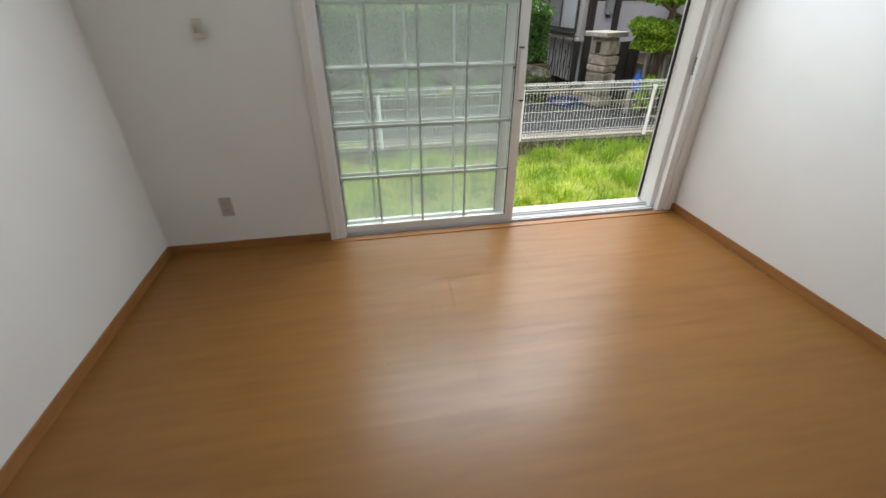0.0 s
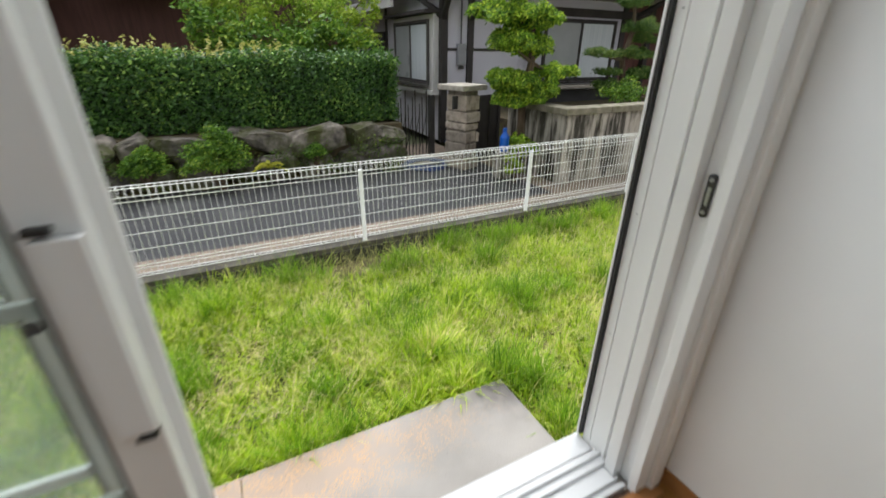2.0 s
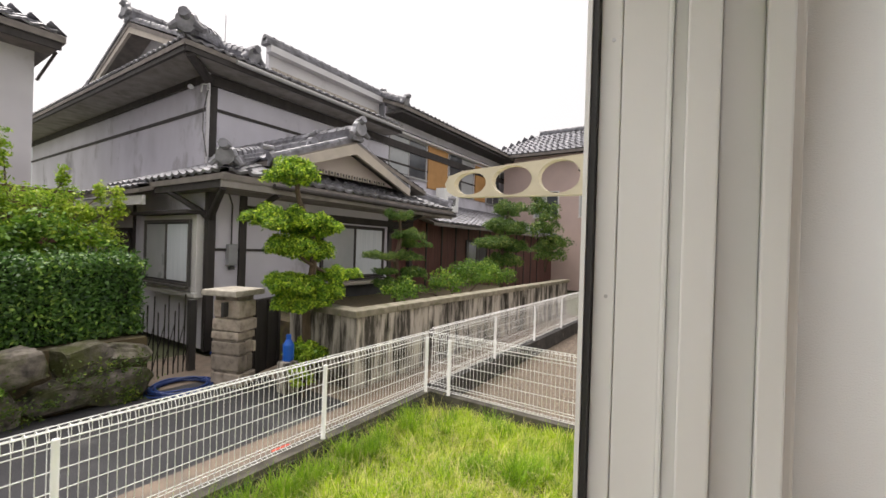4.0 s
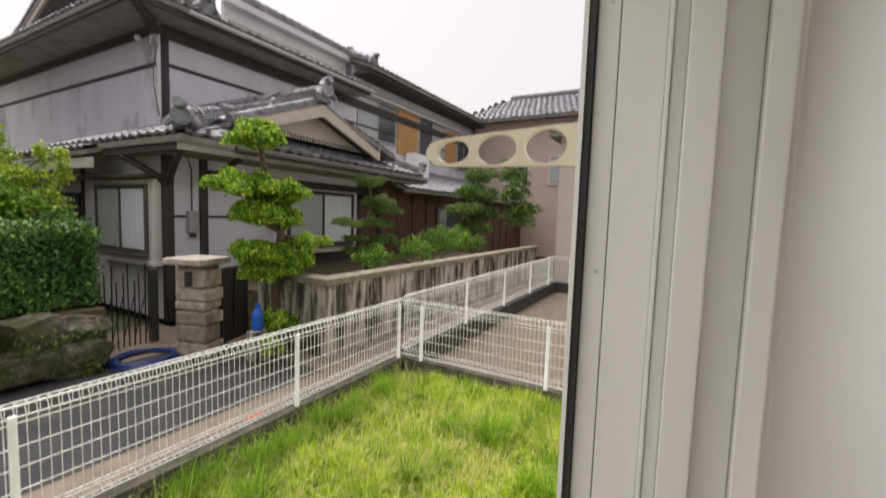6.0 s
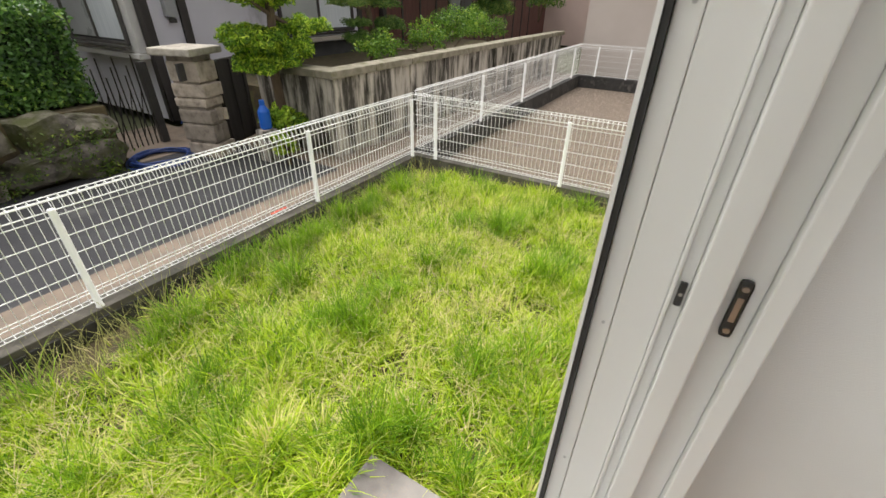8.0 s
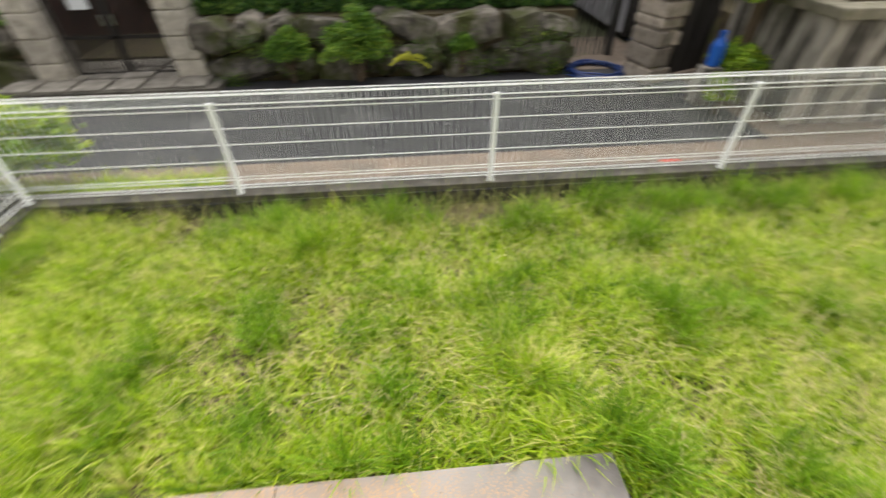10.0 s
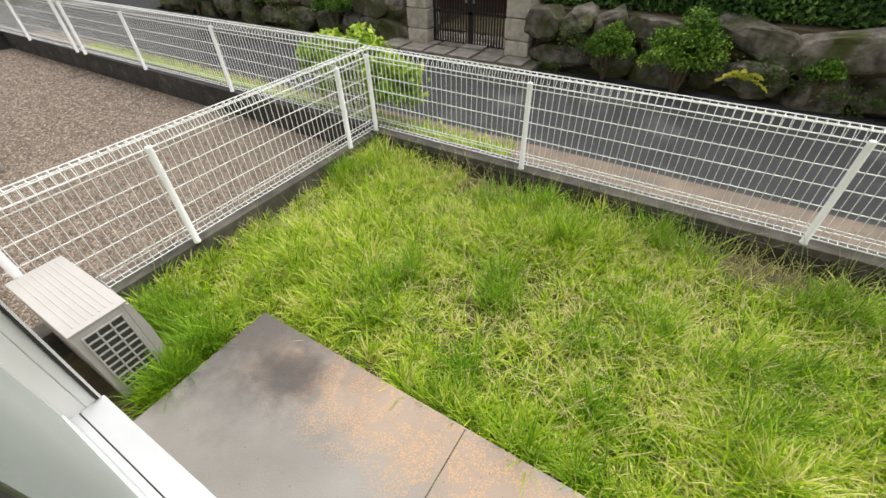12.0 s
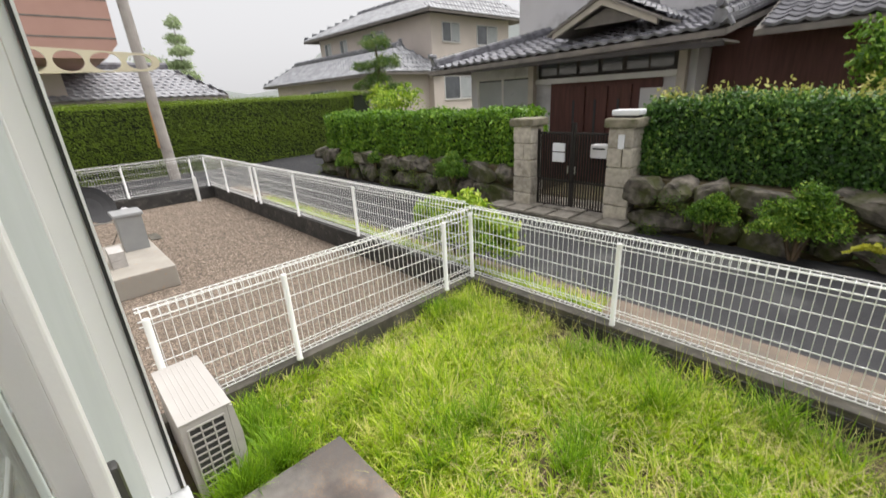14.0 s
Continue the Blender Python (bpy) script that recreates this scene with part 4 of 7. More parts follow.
# ---- air conditioner outside ----
def ac_unit(name, at, w, d, h, turn, label, louvre=True, coat="ac_white"):
    a = thing(name, label, "air conditioner", at, turn=turn)
    part("casing", boxes((0, w, 0, d - 0.02, 0.03, h - 0.012), bevel=0.008), M[coat], a)
    bm = bmesh.new()
    box(bm, -0.006, w + 0.006, -0.004, d + 0.004, h - 0.011, h, bevel=0.004)
    lid = part("lid", bm, M[coat], a, "ribbed lid")
    for k in range(7):
        y = 0.04 + k * (d - 0.08) / 6
        part("rib", boxes((0.03, w - 0.03, y - 0.004, y + 0.004, h, h + 0.0025), bevel=0.001), M[coat], lid)
    prof = [(d - 0.019, 0.04), (d + 0.006, 0.05), (d + 0.022, h * 0.35), (d + 0.024, h * 0.6), (d + 0.008, h - 0.03), (d - 0.019, h - 0.014)]
    part("front_panel", prism(bmesh.new(), prof, "x", 0.004, w - 0.004), M[coat], a, "bowed front")
    fan = bmesh.new()
    for r in (0.07, 0.11, 0.15, 0.19):
        pts = [(w * 0.42 + r * math.cos(t * math.pi / 12), d + 0.03, h * 0.5 + r * math.sin(t * math.pi / 12)) for t in range(25)]
        path_tube(fan, pts, 0.003, 4)
    part("fan_opening", tube(bmesh.new(), (w * 0.42, d + 0.012, h * 0.5), (w * 0.42, d + 0.027, h * 0.5), 0.2, 24), M["ac_dark"], a, "dark round fan opening")
    part("fan_guard", fan, M[coat], a)
    if louvre:
        part("coil", boxes((w + 0.0005, w + 0.003, 0.035, d - 0.045, 0.06, h - 0.05)), M["ac_dark"], a, "dark coil behind the grille")
        g = bmesh.new()
        for k in range(11):
            z = 0.06 + k * (h - 0.11) / 10
            box(g, w + 0.003, w + 0.010, 0.03, d - 0.04, z - 0.0045, z + 0.0045, bevel=0.0015)
        part("grille", g, M[coat], a)
        for k in range(4):
            y = 0.033 + k * (d - 0.078) / 3
            part("grille_bar", boxes((w + 0.004, w + 0.013, y - 0.004, y + 0.004, 0.05, h - 0.045), bevel=0.002), M[coat], a)
    for x in (0.08, w - 0.14):
        part("foot", boxes((x, x + 0.06, 0.0, d, 0, 0.03), bevel=0.004), M["dark_plastic"], a)
    return a


ac_unit("outdoor_unit", (-0.35, 3.84, -0.66), 0.64, 0.25, 0.54, 0, "weathered cream outdoor air conditioner in long grass")

# ---- laundry pole bracket on the outer wall ----
br = thing("laundry_bracket", "cream perforated laundry-pole bracket on the outer wall", "bracket", (3.36, 3.70, 1.485))
bm = bmesh.new()
outline = [(0.0, 0.048), (0.47, 0.058), (0.505, 0.062), (0.53, 0.076), (0.54, 0.098), (0.527, 0.12), (0.48, 0.132), (0.0, 0.155)]
holes = [(0.09, 0.101, 0.05, 0.044), (0.21, 0.099, 0.052, 0.041), (0.335, 0.097, 0.056, 0.038), (0.458, 0.096, 0.05, 0.031)]
edges = []
def loop(pts):
    vs = [bm.verts.new((0, y, z)) for y, z in pts]
    return [bm.edges.new((vs[i], vs[(i + 1) % len(vs)])) for i in range(len(vs))]
edges += loop(outline)
for cy, cz, ry, rz in holes:
    edges += loop([(cy + ry * math.cos(2 * math.pi * i / 20), cz + rz * math.sin(2 * math.pi * i / 20)) for i in range(20)])
bmesh.ops.triangle_fill(bm, edges=edges, use_beauty=True)
ext = bmesh.ops.extrude_face_region(bm, geom=bm.faces[:])
bmesh.ops.translate(bm, verts=[v for v in ext["geom"] if isinstance(v, bmesh.types.BMVert)], vec=(0.022, 0, 0))
bmesh.ops.recalc_face_normals(bm, faces=bm.faces[:])
part("arm", bm, M["bracket"], br)
part("wall_plate", boxes((-0.02, 0.042, 0.001, 0.012, -0.04, 0.2), bevel=0.003), M["bracket"], br)
copy_thing(br, pose(0.0, 3.70, 1.49))     # second bracket farther along the wall


# ---- buildings across the lane ----
def roof_tiles(name, el, er, rl, rr, parent, pieces=False, pitch=0.27, row=0.24, cap=300, look_="tile"):
    """Rows of curved tiles on the slope with eave el-er and upper edge rl-rr."""
    el, er, rl, rr = (np.array(p, float) for p in (el, er, rl, rr))
    nrm = np.cross(er - el, rl - el)
    nrm /= np.linalg.norm(nrm)
    up = np.cross(nrm, (er - el) / np.linalg.norm(er - el))
    h = (rl - el) @ up
    along = (er - el) / np.linalg.norm(er - el)
    u0, u1 = 0.0, np.linalg.norm(er - el)
    a0, a1 = (rl - el) @ along, (rr - el) @ along
    t = np.array([0.0, 0.18, 0.4, 0.62, 0.8, 1.0])
    prof = 0.045 * np.array([0.55, 1.0, 0.35, 0.0, 0.12, 0.55])
    verts, faces, n = [], [], 0
    m = len(t)
    tv = [(pitch * (a - 0.5), 0.0, 0.012 + b + 0.03) for a, b in zip(t, prof)] + [(pitch * (a - 0.5), row * 1.12, 0.012 + b) for a, b in zip(t, prof)] + [(pitch * (a - 0.5), 0.0, b - 0.01) for a, b in zip(t, prof)]
    tf = [(i, i + 1, m + i + 1, m + i) for i in range(m - 1)] + [(2 * m + i, 2 * m + i + 1, i + 1, i) for i in range(m - 1)]
    tv = np.array(tv)
    basis = np.stack([along, up, nrm])
    places = []
    for k in range(max(1, int(h / row))):
        v = k * row
        w0, w1 = u0 + (a0 - u0) * v / h, u1 + (a1 - u1) * v / h
        c = int((w1 - w0) / pitch)
        s = w0 + ((w1 - w0) - c * pitch) / 2
        places += [(s + (j + 0.5) * pitch, v) for j in range(c)]
    if pieces:
        me = array_mesh("roof_tile", tv @ basis, tf, M["tile_piece"], False)
        for u, v in places[:cap]:
            ob = part("roof_tile", me, None, parent)
            ob.matrix_basis = Matrix.Translation(Vector(el + along * u + up * v))
        places = places[cap:]
    if places:
        base = np.array([el + along * u + up * v for u, v in places])
        verts = (base[:, None, :] + (tv @ basis)[None]).reshape(-1, 3)
        faces = (np.array(tf)[None] + np.arange(len(places))[:, None, None] * len(tv)).reshape(-1, 4)
        part("tile_field", array_mesh("tile_field", verts, faces, M[look_]), None, parent, kind="stuff")


def slope_deck(bm, el, er, rl, rr, thick=0.10):
    """The boarded deck under a slope."""
    top = [Vector(p) for p in (el, er, rr, rl)]
    low = [p - Vector((0, 0, thick)) for p in top]
    a, b = [bm.verts.new(p) for p in top], [bm.verts.new(p) for p in low]
    bm.faces.new(a)
    bm.faces.new(list(reversed(b)))
    for i in range(4):
        j = (i + 1) % 4
        if (top[i] - top[j]).length > 1e-4:
            bm.faces.new((a[j], a[i], b[i], b[j]))
    return bm


def ridge(parent, p, q, r=0.11, courses=3, finial=True, name="ridge"):
    """Stacked ridge tiles with round caps, and an end tile at q."""
    p, q = Vector(p), Vector(q)
    d = (q - p).normalized()
    side = d.cross(Vector((0, 0, 1))).normalized()
    up = side.cross(d)
    bm = bmesh.new()
    for k in range(courses):
        w = r * (1.15 - 0.12 * k)
        c = [p + up * (0.06 * k), q + up * (0.06 * k)]
        vs = [[bm.verts.new(x + side * s * w + up * z) for s, z in ((-1, -0.02), (-1.08, 0.045), (1.08, 0.045), (1, -0.02))] for x in c]
        for i in range(4):
            j = (i + 1) % 4
            bm.faces.new((vs[0][i], vs[0][j], vs[1][j], vs[1][i]))
        bm.faces.new(list(reversed(vs[0])))
        bm.faces.new(vs[1])
    L = (q - p).length
    n = max(2, int(L / 0.3))
    for i in range(n):
        a = p + d * (L * i / n) + up * (0.06 * courses)
        b = p + d * (L * (i + 0.97) / n) + up * (0.06 * courses)
        tube(bm, a, b, r * 0.78, 8)
        tube(bm, b - d * 0.03, b + d * 0.015, r * 0.9, 8)
    bmesh.ops.recalc_face_normals(bm, faces=bm.faces[:])
    ob = part(name, bm, M["tile"], parent)
    if finial:
        f = bmesh.new()
        e = q + up * 0.06 * courses
        tube(f, e - d * 0.02, e + d * 0.09, r * 1.35, 10, r * 1.15)
        tube(f, e + up * 0.12 - d * 0.04, e + up * 0.2 + d * 0.16, r * 0.75, 8, r * 0.6)
        for s in (-1, 1):
            tube(f, e + side * s * r - up * 0.05, e + side * s * r * 1.9 - up * 0.16 + d * 0.05, r * 0.6, 8, r * 0.35)
        part("end_tile", f, M["tile"], ob)
    return ob


def house_window(parent, x0, x1, z0, z1, y, frame_mat, panes, face="y", depth=0.05, name="window"):
    """A framed window of several panes on the face y (looking to -y) or x (looking to -x)."""
    def bx(a0, a1, d0, d1, b0, b1, bev=0.0):
        if face == "e":
            return boxes((y - d1, y - d0, a0, a1, b0, b1), bevel=bev)
        return boxes((a0, a1, y + d0, y + d1, b0, b1), bevel=bev) if face == "y" else boxes((y + d0, y + d1, a0, a1, b0, b1), bevel=bev)
    # dark backing plate in place of an unlit room
    w = part(name, bx(x0, x1, -0.012, 0.0, z0, z1), M["shade_fill"], parent)
    for a0, a1, b0, b1 in ((x0 - 0.05, x0, z0 - 0.05, z1 + 0.05), (x1, x1 + 0.05, z0 - 0.05, z1 + 0.05), (x0, x1, z0 - 0.05, z0), (x0, x1, z1, z1 + 0.05)):
        part("window_frame", bx(a0, a1, -depth, 0.0, b0, b1, 0.006), frame_mat, w)
    n = len(panes)
    for i, mt in enumerate(panes):
        a0, a1 = x0 + (x1 - x0) * i / n, x0 + (x1 - x0) * (i + 1) / n
        p = part("pane", bx(a0 + 0.035, a1 - 0.035, -0.022 - 0.004 * (i % 2), -0.0135, z0 + 0.035, z1 - 0.035), mt, w)
        for r in ((a0, a0 + 0.034), (a1 - 0.034, a1 - 0.001)):
            part("sash_stile", bx(r[0], r[1], -0.036, -0.0125, z0, z1, 0.003), frame_mat, p)
    part("window_sill", bx(x0 - 0.08, x1 + 0.08, -depth - 0.06, -depth, z0 - 0.09, z0 - 0.052, 0.006), frame_mat, w)
    return w


# grey two-storey tiled house
he = thing("tiled_house", "grey plastered two-storey house with dark tiled roofs", "house")
part("wall", boxes((6.4, 11.5, 11.4, 19.5, -0.62, 2.42)), M["plaster"], he, "grey plaster wall")
part("upper_wall", boxes((8.1, 27.0, 14.9, 31.0, 2.45, 6.3)), M["plaster"], he, "grey plaster upper wall")
part("side_wall", boxes((11.52, 27.0, 11.5, 19.0, -0.62, 2.35)), M["redwood"], he, "dark brown boarded wall")
for x, y in ((6.34, 11.38), (6.95, 11.38), (11.32, 11.38), (12.3, 11.38), (6.38, 14.6)):
    part("timber_post", boxes((x, x + 0.14, y - 0.03, y + 0.11, -0.62, 2.3), bevel=0.005), M["timber"], he)
for x in (8.08, 12.6):
    part("timber_post", boxes((x, x + 0.2, 14.85, 15.05, 2.5, 5.8), bevel=0.005), M["timber"], he)
part("timber_band", boxes((8.05, 27.0, 14.86, 14.9, 4.86, 4.94)), M["timber"], he)
part("timber_band", boxes((8.06, 8.1, 14.9, 31.0, 4.86, 4.94)), M["timber"], he)
part("timber_band", boxes((6.5, 9.3, 11.37, 11.4, 1.22, 1.27)), M["timber"], he)
# timber-dark strips on the wall put the eaves' shade into colour
part("eaves_shade_board", boxes((8.05, 27.0, 14.8, 14.86, 5.5, 5.8)), M["timber"], he, "dark strip for the shade under the eaves")
part("eaves_shade_board", boxes((8.0, 8.06, 14.9, 31.0, 5.6, 5.8)), M["timber"], he, "dark strip for the shade under the eaves")
part("drain_pipe", tube(bmesh.new(), (8.0, 14.78, 3.3), (8.0, 14.78, 5.78), 0.045), M["plaster_light"], he, "pale drain pipe")
part("drain_pipe", path_tube(bmesh.new(), [(8.0, 14.8, 3.35), (7.6, 14.0, 3.2), (6.6, 12.9, 2.75)], 0.045), M["plaster_light"], he, "pale drain pipe")
house_window(he, 15.3, 17.8, 4.5, 6.05, 14.9, M["sash_grey"], [M["pale_pane"], M["far_glass"]])
part("shutter", boxes((17.95, 19.6, 14.84, 14.9, 4.15, 6.1), bevel=0.01), M["shutter_orange"], he, "ochre wooden shutter")
house_window(he, 19.8, 22.2, 4.2, 6.1, 14.9, M["sash_grey"], [M["far_glass"], M["pale_pane"]])
part("shutter", boxes((22.4, 23.6, 14.84, 14.9, 4.1, 6.0), bevel=0.01), M["shutter_orange"], he, "ochre wooden shutter")
house_window(he, 23.8, 25.4, 4.1, 6.0, 14.9, M["sash_grey"], [M["far_glass"], M["far_glass"]])
xb = 12.4
while xb < 24:
    part("board_batten", boxes((xb, xb + 0.06, 11.47, 11.5, -0.5, 2.2)), M["timber"], he)
    xb += 0.9
house_window(he, 15.9, 17.5, 0.3, 1.7, 11.5, M["timber"], [M["far_glass"], M["shade_fill"]])
# bay window on the lane side
bay = part("bay_window", boxes((6.22, 6.4, 11.5, 13.66, 0.45, 1.88), bevel=0.01), M["sash_white"], he, "pale boxed bay window with curtains")
house_window(bay, 11.72, 13.5, 0.60, 1.74, 6.215, M["sash_dark"], [M["curtain"], M["pale_pane"]], face="x", name="bay_glass")
part("bay_roof", boxes((6.0, 6.42, 11.42, 13.8, 1.885, 1.95), bevel=0.01), M["timber"], bay)
house_window(he, 14.8, 17.0, 0.6, 1.6, 6.4, M["timber"], [M["far_glass"], M["far_glass"]], face="x")
house_window(he, 9.0, 11.1, 0.62, 1.86, 11.4, M["timber"], [M["pale_pane"], M["curtain"]])
part("head_board", boxes((7.1, 12.3, 11.34, 11.398, 1.95, 2.12)), M["timber"], he, "dark head board over the window")
part("window_board", boxes((8.85, 11.3, 11.18, 11.39, 0.42, 0.5), bevel=0.01), M["fascia"], he)
# dark plate on the wall, painted as shade under the floor
part("crawl_space", boxes((8.95, 11.3, 11.37, 11.41, -0.05, 0.38)), M["shade_fill"], he)
mt = part("electric_meter", boxes((6.70, 6.88, 11.28, 11.398, 0.95, 1.35), bevel=0.02), M["grey_plastic"], he, "grey electric meter box")
part("meter_dial", lathe(bmesh.new(), [(0.06, 0), (0.06, 0.05), (0.04, 0.07)], 14, (6.79, 11.33, 0.87)), M["dark_plastic"], mt)
part("meter_cable", path_tube(bmesh.new(), [(6.79, 11.36, 1.35), (6.79, 11.36, 2.1), (6.72, 11.36, 2.3)], 0.014), M["dark_plastic"], mt)

part("service_cable", path_tube(bmesh.new(), [(8.0, 14.78, 5.35), (7.6, 14.2, 4.6), (7.3, 13.6, 4.0), (7.2, 13.2, 3.3)], 0.014, 5), M["dark_plastic"], he, "sagging service cable")
part("service_cable", path_tube(bmesh.new(), [(8.05, 14.8, 5.2), (7.95, 14.72, 5.45), (7.8, 14.7, 5.4), (7.78, 14.7, 5.2)], 0.022, 5), M["sash_grey"], he, "bent cable conduit")
part("eave_lamp", lathe(bmesh.new(), [(0.03, 0.0), (0.07, 0.03), (0.075, 0.08), (0.04, 0.12)], 12, (7.85, 15.4, 5.42)), M["paper"], he, "small white lamp under the eaves")
part("wall_ledge", boxes((6.18, 6.39, 11.46, 13.7, 0.36, 0.445), bevel=0.01), M["sash_white"], he, "pale ledge under the bay window")
part("plinth", boxes((6.34, 11.3, 11.36, 11.398, -0.62, -0.1)), M["old_wall"], he, "stained plinth")
# lower roof: ridge towards the lane with a gable, skirt in front, hipped corner
g = bmesh.new()
EZ, RZ, GX = 2.50, 3.72, 9.02
LX, RX_, FY = 5.95, 12.9, 10.2
SK = 1.15                                          # depth of the skirt under the gable
ZS = EZ + SK * (RZ - EZ) / (GX - LX)
slope_deck(g, (LX, 14.9, EZ), (LX, FY, EZ), (LX + SK, 14.9, ZS), (LX + SK, FY + SK, ZS))
slope_deck(g, (LX + SK, 14.9, ZS), (LX + SK, 10.42, ZS), (GX, 14.9, RZ), (GX, 10.42, RZ))
slope_deck(g, (RX_ - SK, 10.42, ZS), (RX_ - SK, 14.9, ZS), (GX, 10.42, RZ), (GX, 14.9, RZ))
slope_deck(g, (LX, FY, EZ), (RX_, FY, EZ), (LX + SK, FY + SK, ZS), (RX_ - SK, FY + SK, ZS))
slope_deck(g, (RX_, FY, EZ), (RX_, 14.9, EZ), (RX_ - SK, FY + SK, ZS), (RX_ - SK, 14.9, ZS))
roof_e = part("lower_roof", g, M["soffit"], he, "dark tiled lower roof with a small gable")
part("gable_panel", prism(bmesh.new(), [(7.3, 2.94), (10.8, 2.94), (GX, 3.58)], "y", 10.80, 10.85), M["plaster_beige"], roof_e, "beige gable panel")
for s in (-1, 1):
    xs = (GX, GX + s * 1.95)
    bb = prism(bmesh.new(), [(xs[0], RZ - 0.05), (xs[1], RZ - 0.80), (xs[1], RZ - 0.98), (xs[0], RZ - 0.29)], "y", 10.36, 10.43)
    part("bargeboard", bb, M["fascia"], roof_e, "pale bargeboard")
part("fascia", boxes((LX + 0.02, RX_ - 0.02, FY + 0.03, FY + 0.09, EZ - 0.22, EZ - 0.10)), M["soffit_pale"], roof_e, "weathered pale fascia board")
part("fascia", boxes((LX + 0.03, LX + 0.09, FY + 0.1, 12.66, EZ - 0.22, EZ - 0.10)), M["timber"], roof_e, "dark fascia board")
part("soffit", boxes((LX + 0.1, RX_ - 0.1, FY + 0.1, 11.37, EZ - 0.2, EZ - 0.15)), M["soffit_pale"], roof_e, "pale boarded soffit")
part("soffit", boxes((LX + 0.1, 6.38, 11.375, 12.66, EZ - 0.2, EZ - 0.15)), M["soffit_pale"], roof_e, "pale boarded soffit")
part("gutter_pipe", tube(bmesh.new(), (LX + 0.9, FY - 0.05, EZ - 0.10), (RX_, FY - 0.05, EZ - 0.12), 0.05), M["timber"], roof_e, "dark rain gutter")
for x0, y0, x1, y1 in ((6.40, 11.40, 6.02, 10.28), (7.02, 11.40, 7.02, 10.24), (6.40, 11.40, 6.0, 12.1), (11.38, 11.40, 11.38, 10.24)):
    part("eave_bracket", path_tube(bmesh.new(), [(x0, y0, 1.82), (x0 * 0.6 + x1 * 0.4, y0 * 0.6 + y1 * 0.4, 2.02), (x0 * 0.2 + x1 * 0.8, y0 * 0.2 + y1 * 0.8, 2.2), (x1, y1, 2.28)], 0.07, 8, 0.05), M["timber"], roof_e, "dark curved eave bracket")
xo = 7.75
while xo < 10.45:
    part("ornament_tile", boxes((xo, xo + 0.12, 10.74, 10.79, 2.93, 3.03), bevel=0.012), M["fascia"], roof_e)
    part("ornament_hole", boxes((xo + 0.035, xo + 0.085, 10.733, 10.739, 2.955, 3.005)), M["shade_fill"], roof_e)
    xo += 0.17
ridge(roof_e, (GX, 14.9, RZ + 0.03), (GX, 10.32, RZ + 0.03), 0.14, 4)
ridge(roof_e, (LX + 1.6, FY + 1.6, EZ + 0.66), (LX + 0.16, FY + 0.16, EZ + 0.14), 0.13, 3)
ridge(roof_e, (RX_ - 1.3, FY + 1.3, EZ + 0.56), (RX_ - 0.14, FY + 0.14, EZ + 0.12), 0.11, 2)
ridge(roof_e, (GX - 0.1, 10.52, RZ - 0.02), (GX - 1.95, 10.52, RZ - 0.76), 0.08, 1)
ridge(roof_e, (GX + 0.1, 10.52, RZ - 0.02), (GX + 1.95, 10.52, RZ - 0.76), 0.08, 1)
ridge(roof_e, (8.1, 14.85, 3.42), (8.1, 10.75, 3.42), 0.08, 2)
roof_tiles("skirt", (LX, FY, EZ + 0.02), (RX_, FY, EZ + 0.02), (LX + SK, FY + SK, ZS + 0.02), (RX_ - SK, FY + SK, ZS + 0.02), roof_e, pieces=True)
roof_tiles("west", (LX, 14.9, EZ + 0.02), (LX, FY, EZ + 0.02), (LX + SK, 14.9, ZS + 0.02), (LX + SK, FY + SK, ZS + 0.02), roof_e)
roof_tiles("upper_west", (LX + SK, 14.9, ZS + 0.02), (LX + SK, 10.42, ZS + 0.02), (GX, 14.9, RZ + 0.02), (GX, 10.42, RZ + 0.02), roof_e)
roof_tiles("upper_east", (RX_ - SK, 10.42, ZS + 0.02), (RX_ - SK, 14.9, ZS + 0.02), (GX, 10.42, RZ + 0.02), (GX, 14.9, RZ + 0.02), roof_e)
# skirt roof along the side wall
g = slope_deck(bmesh.new(), (5.75, 22, 2.36), (5.75, 12.7, 2.36), (8.1, 22, 3.1), (8.1, 12.7, 3.1), 0.08)
roof_s = part("skirt_roof", g, M["soffit"], he, "dark tiled skirt roof along the side")
roof_tiles("side_skirt", (5.75, 22, 2.38), (5.75, 12.7, 2.38), (8.1, 22, 3.12), (8.1, 12.7, 3.12), roof_s)
part("fascia", boxes((5.8, 5.86, 12.72, 21.9, 2.06, 2.24)), M["sash_white"], roof_s, "white fascia board")
part("flashing", boxes((8.0, 8.1, 14.92, 22, 3.2, 3.34)), M["plaster_light"], roof_s, "pale flashing strip")
# low roof on the far side
g = slope_deck(bmesh.new(), (12.9, 10.9, 2.2), (27.2, 10.9, 2.2), (12.9, 14.9, 3.5), (27.2, 14.9, 3.5))
roof_f = part("side_roof", g, M["soffit"], he, "dark tiled lean-to roof")
roof_tiles("side", (12.9, 10.9, 2.22), (27.2, 10.9, 2.22), (12.9, 14.9, 3.52), (27.2, 14.9, 3.52), roof_f, pitch=0.3, row=0.3)
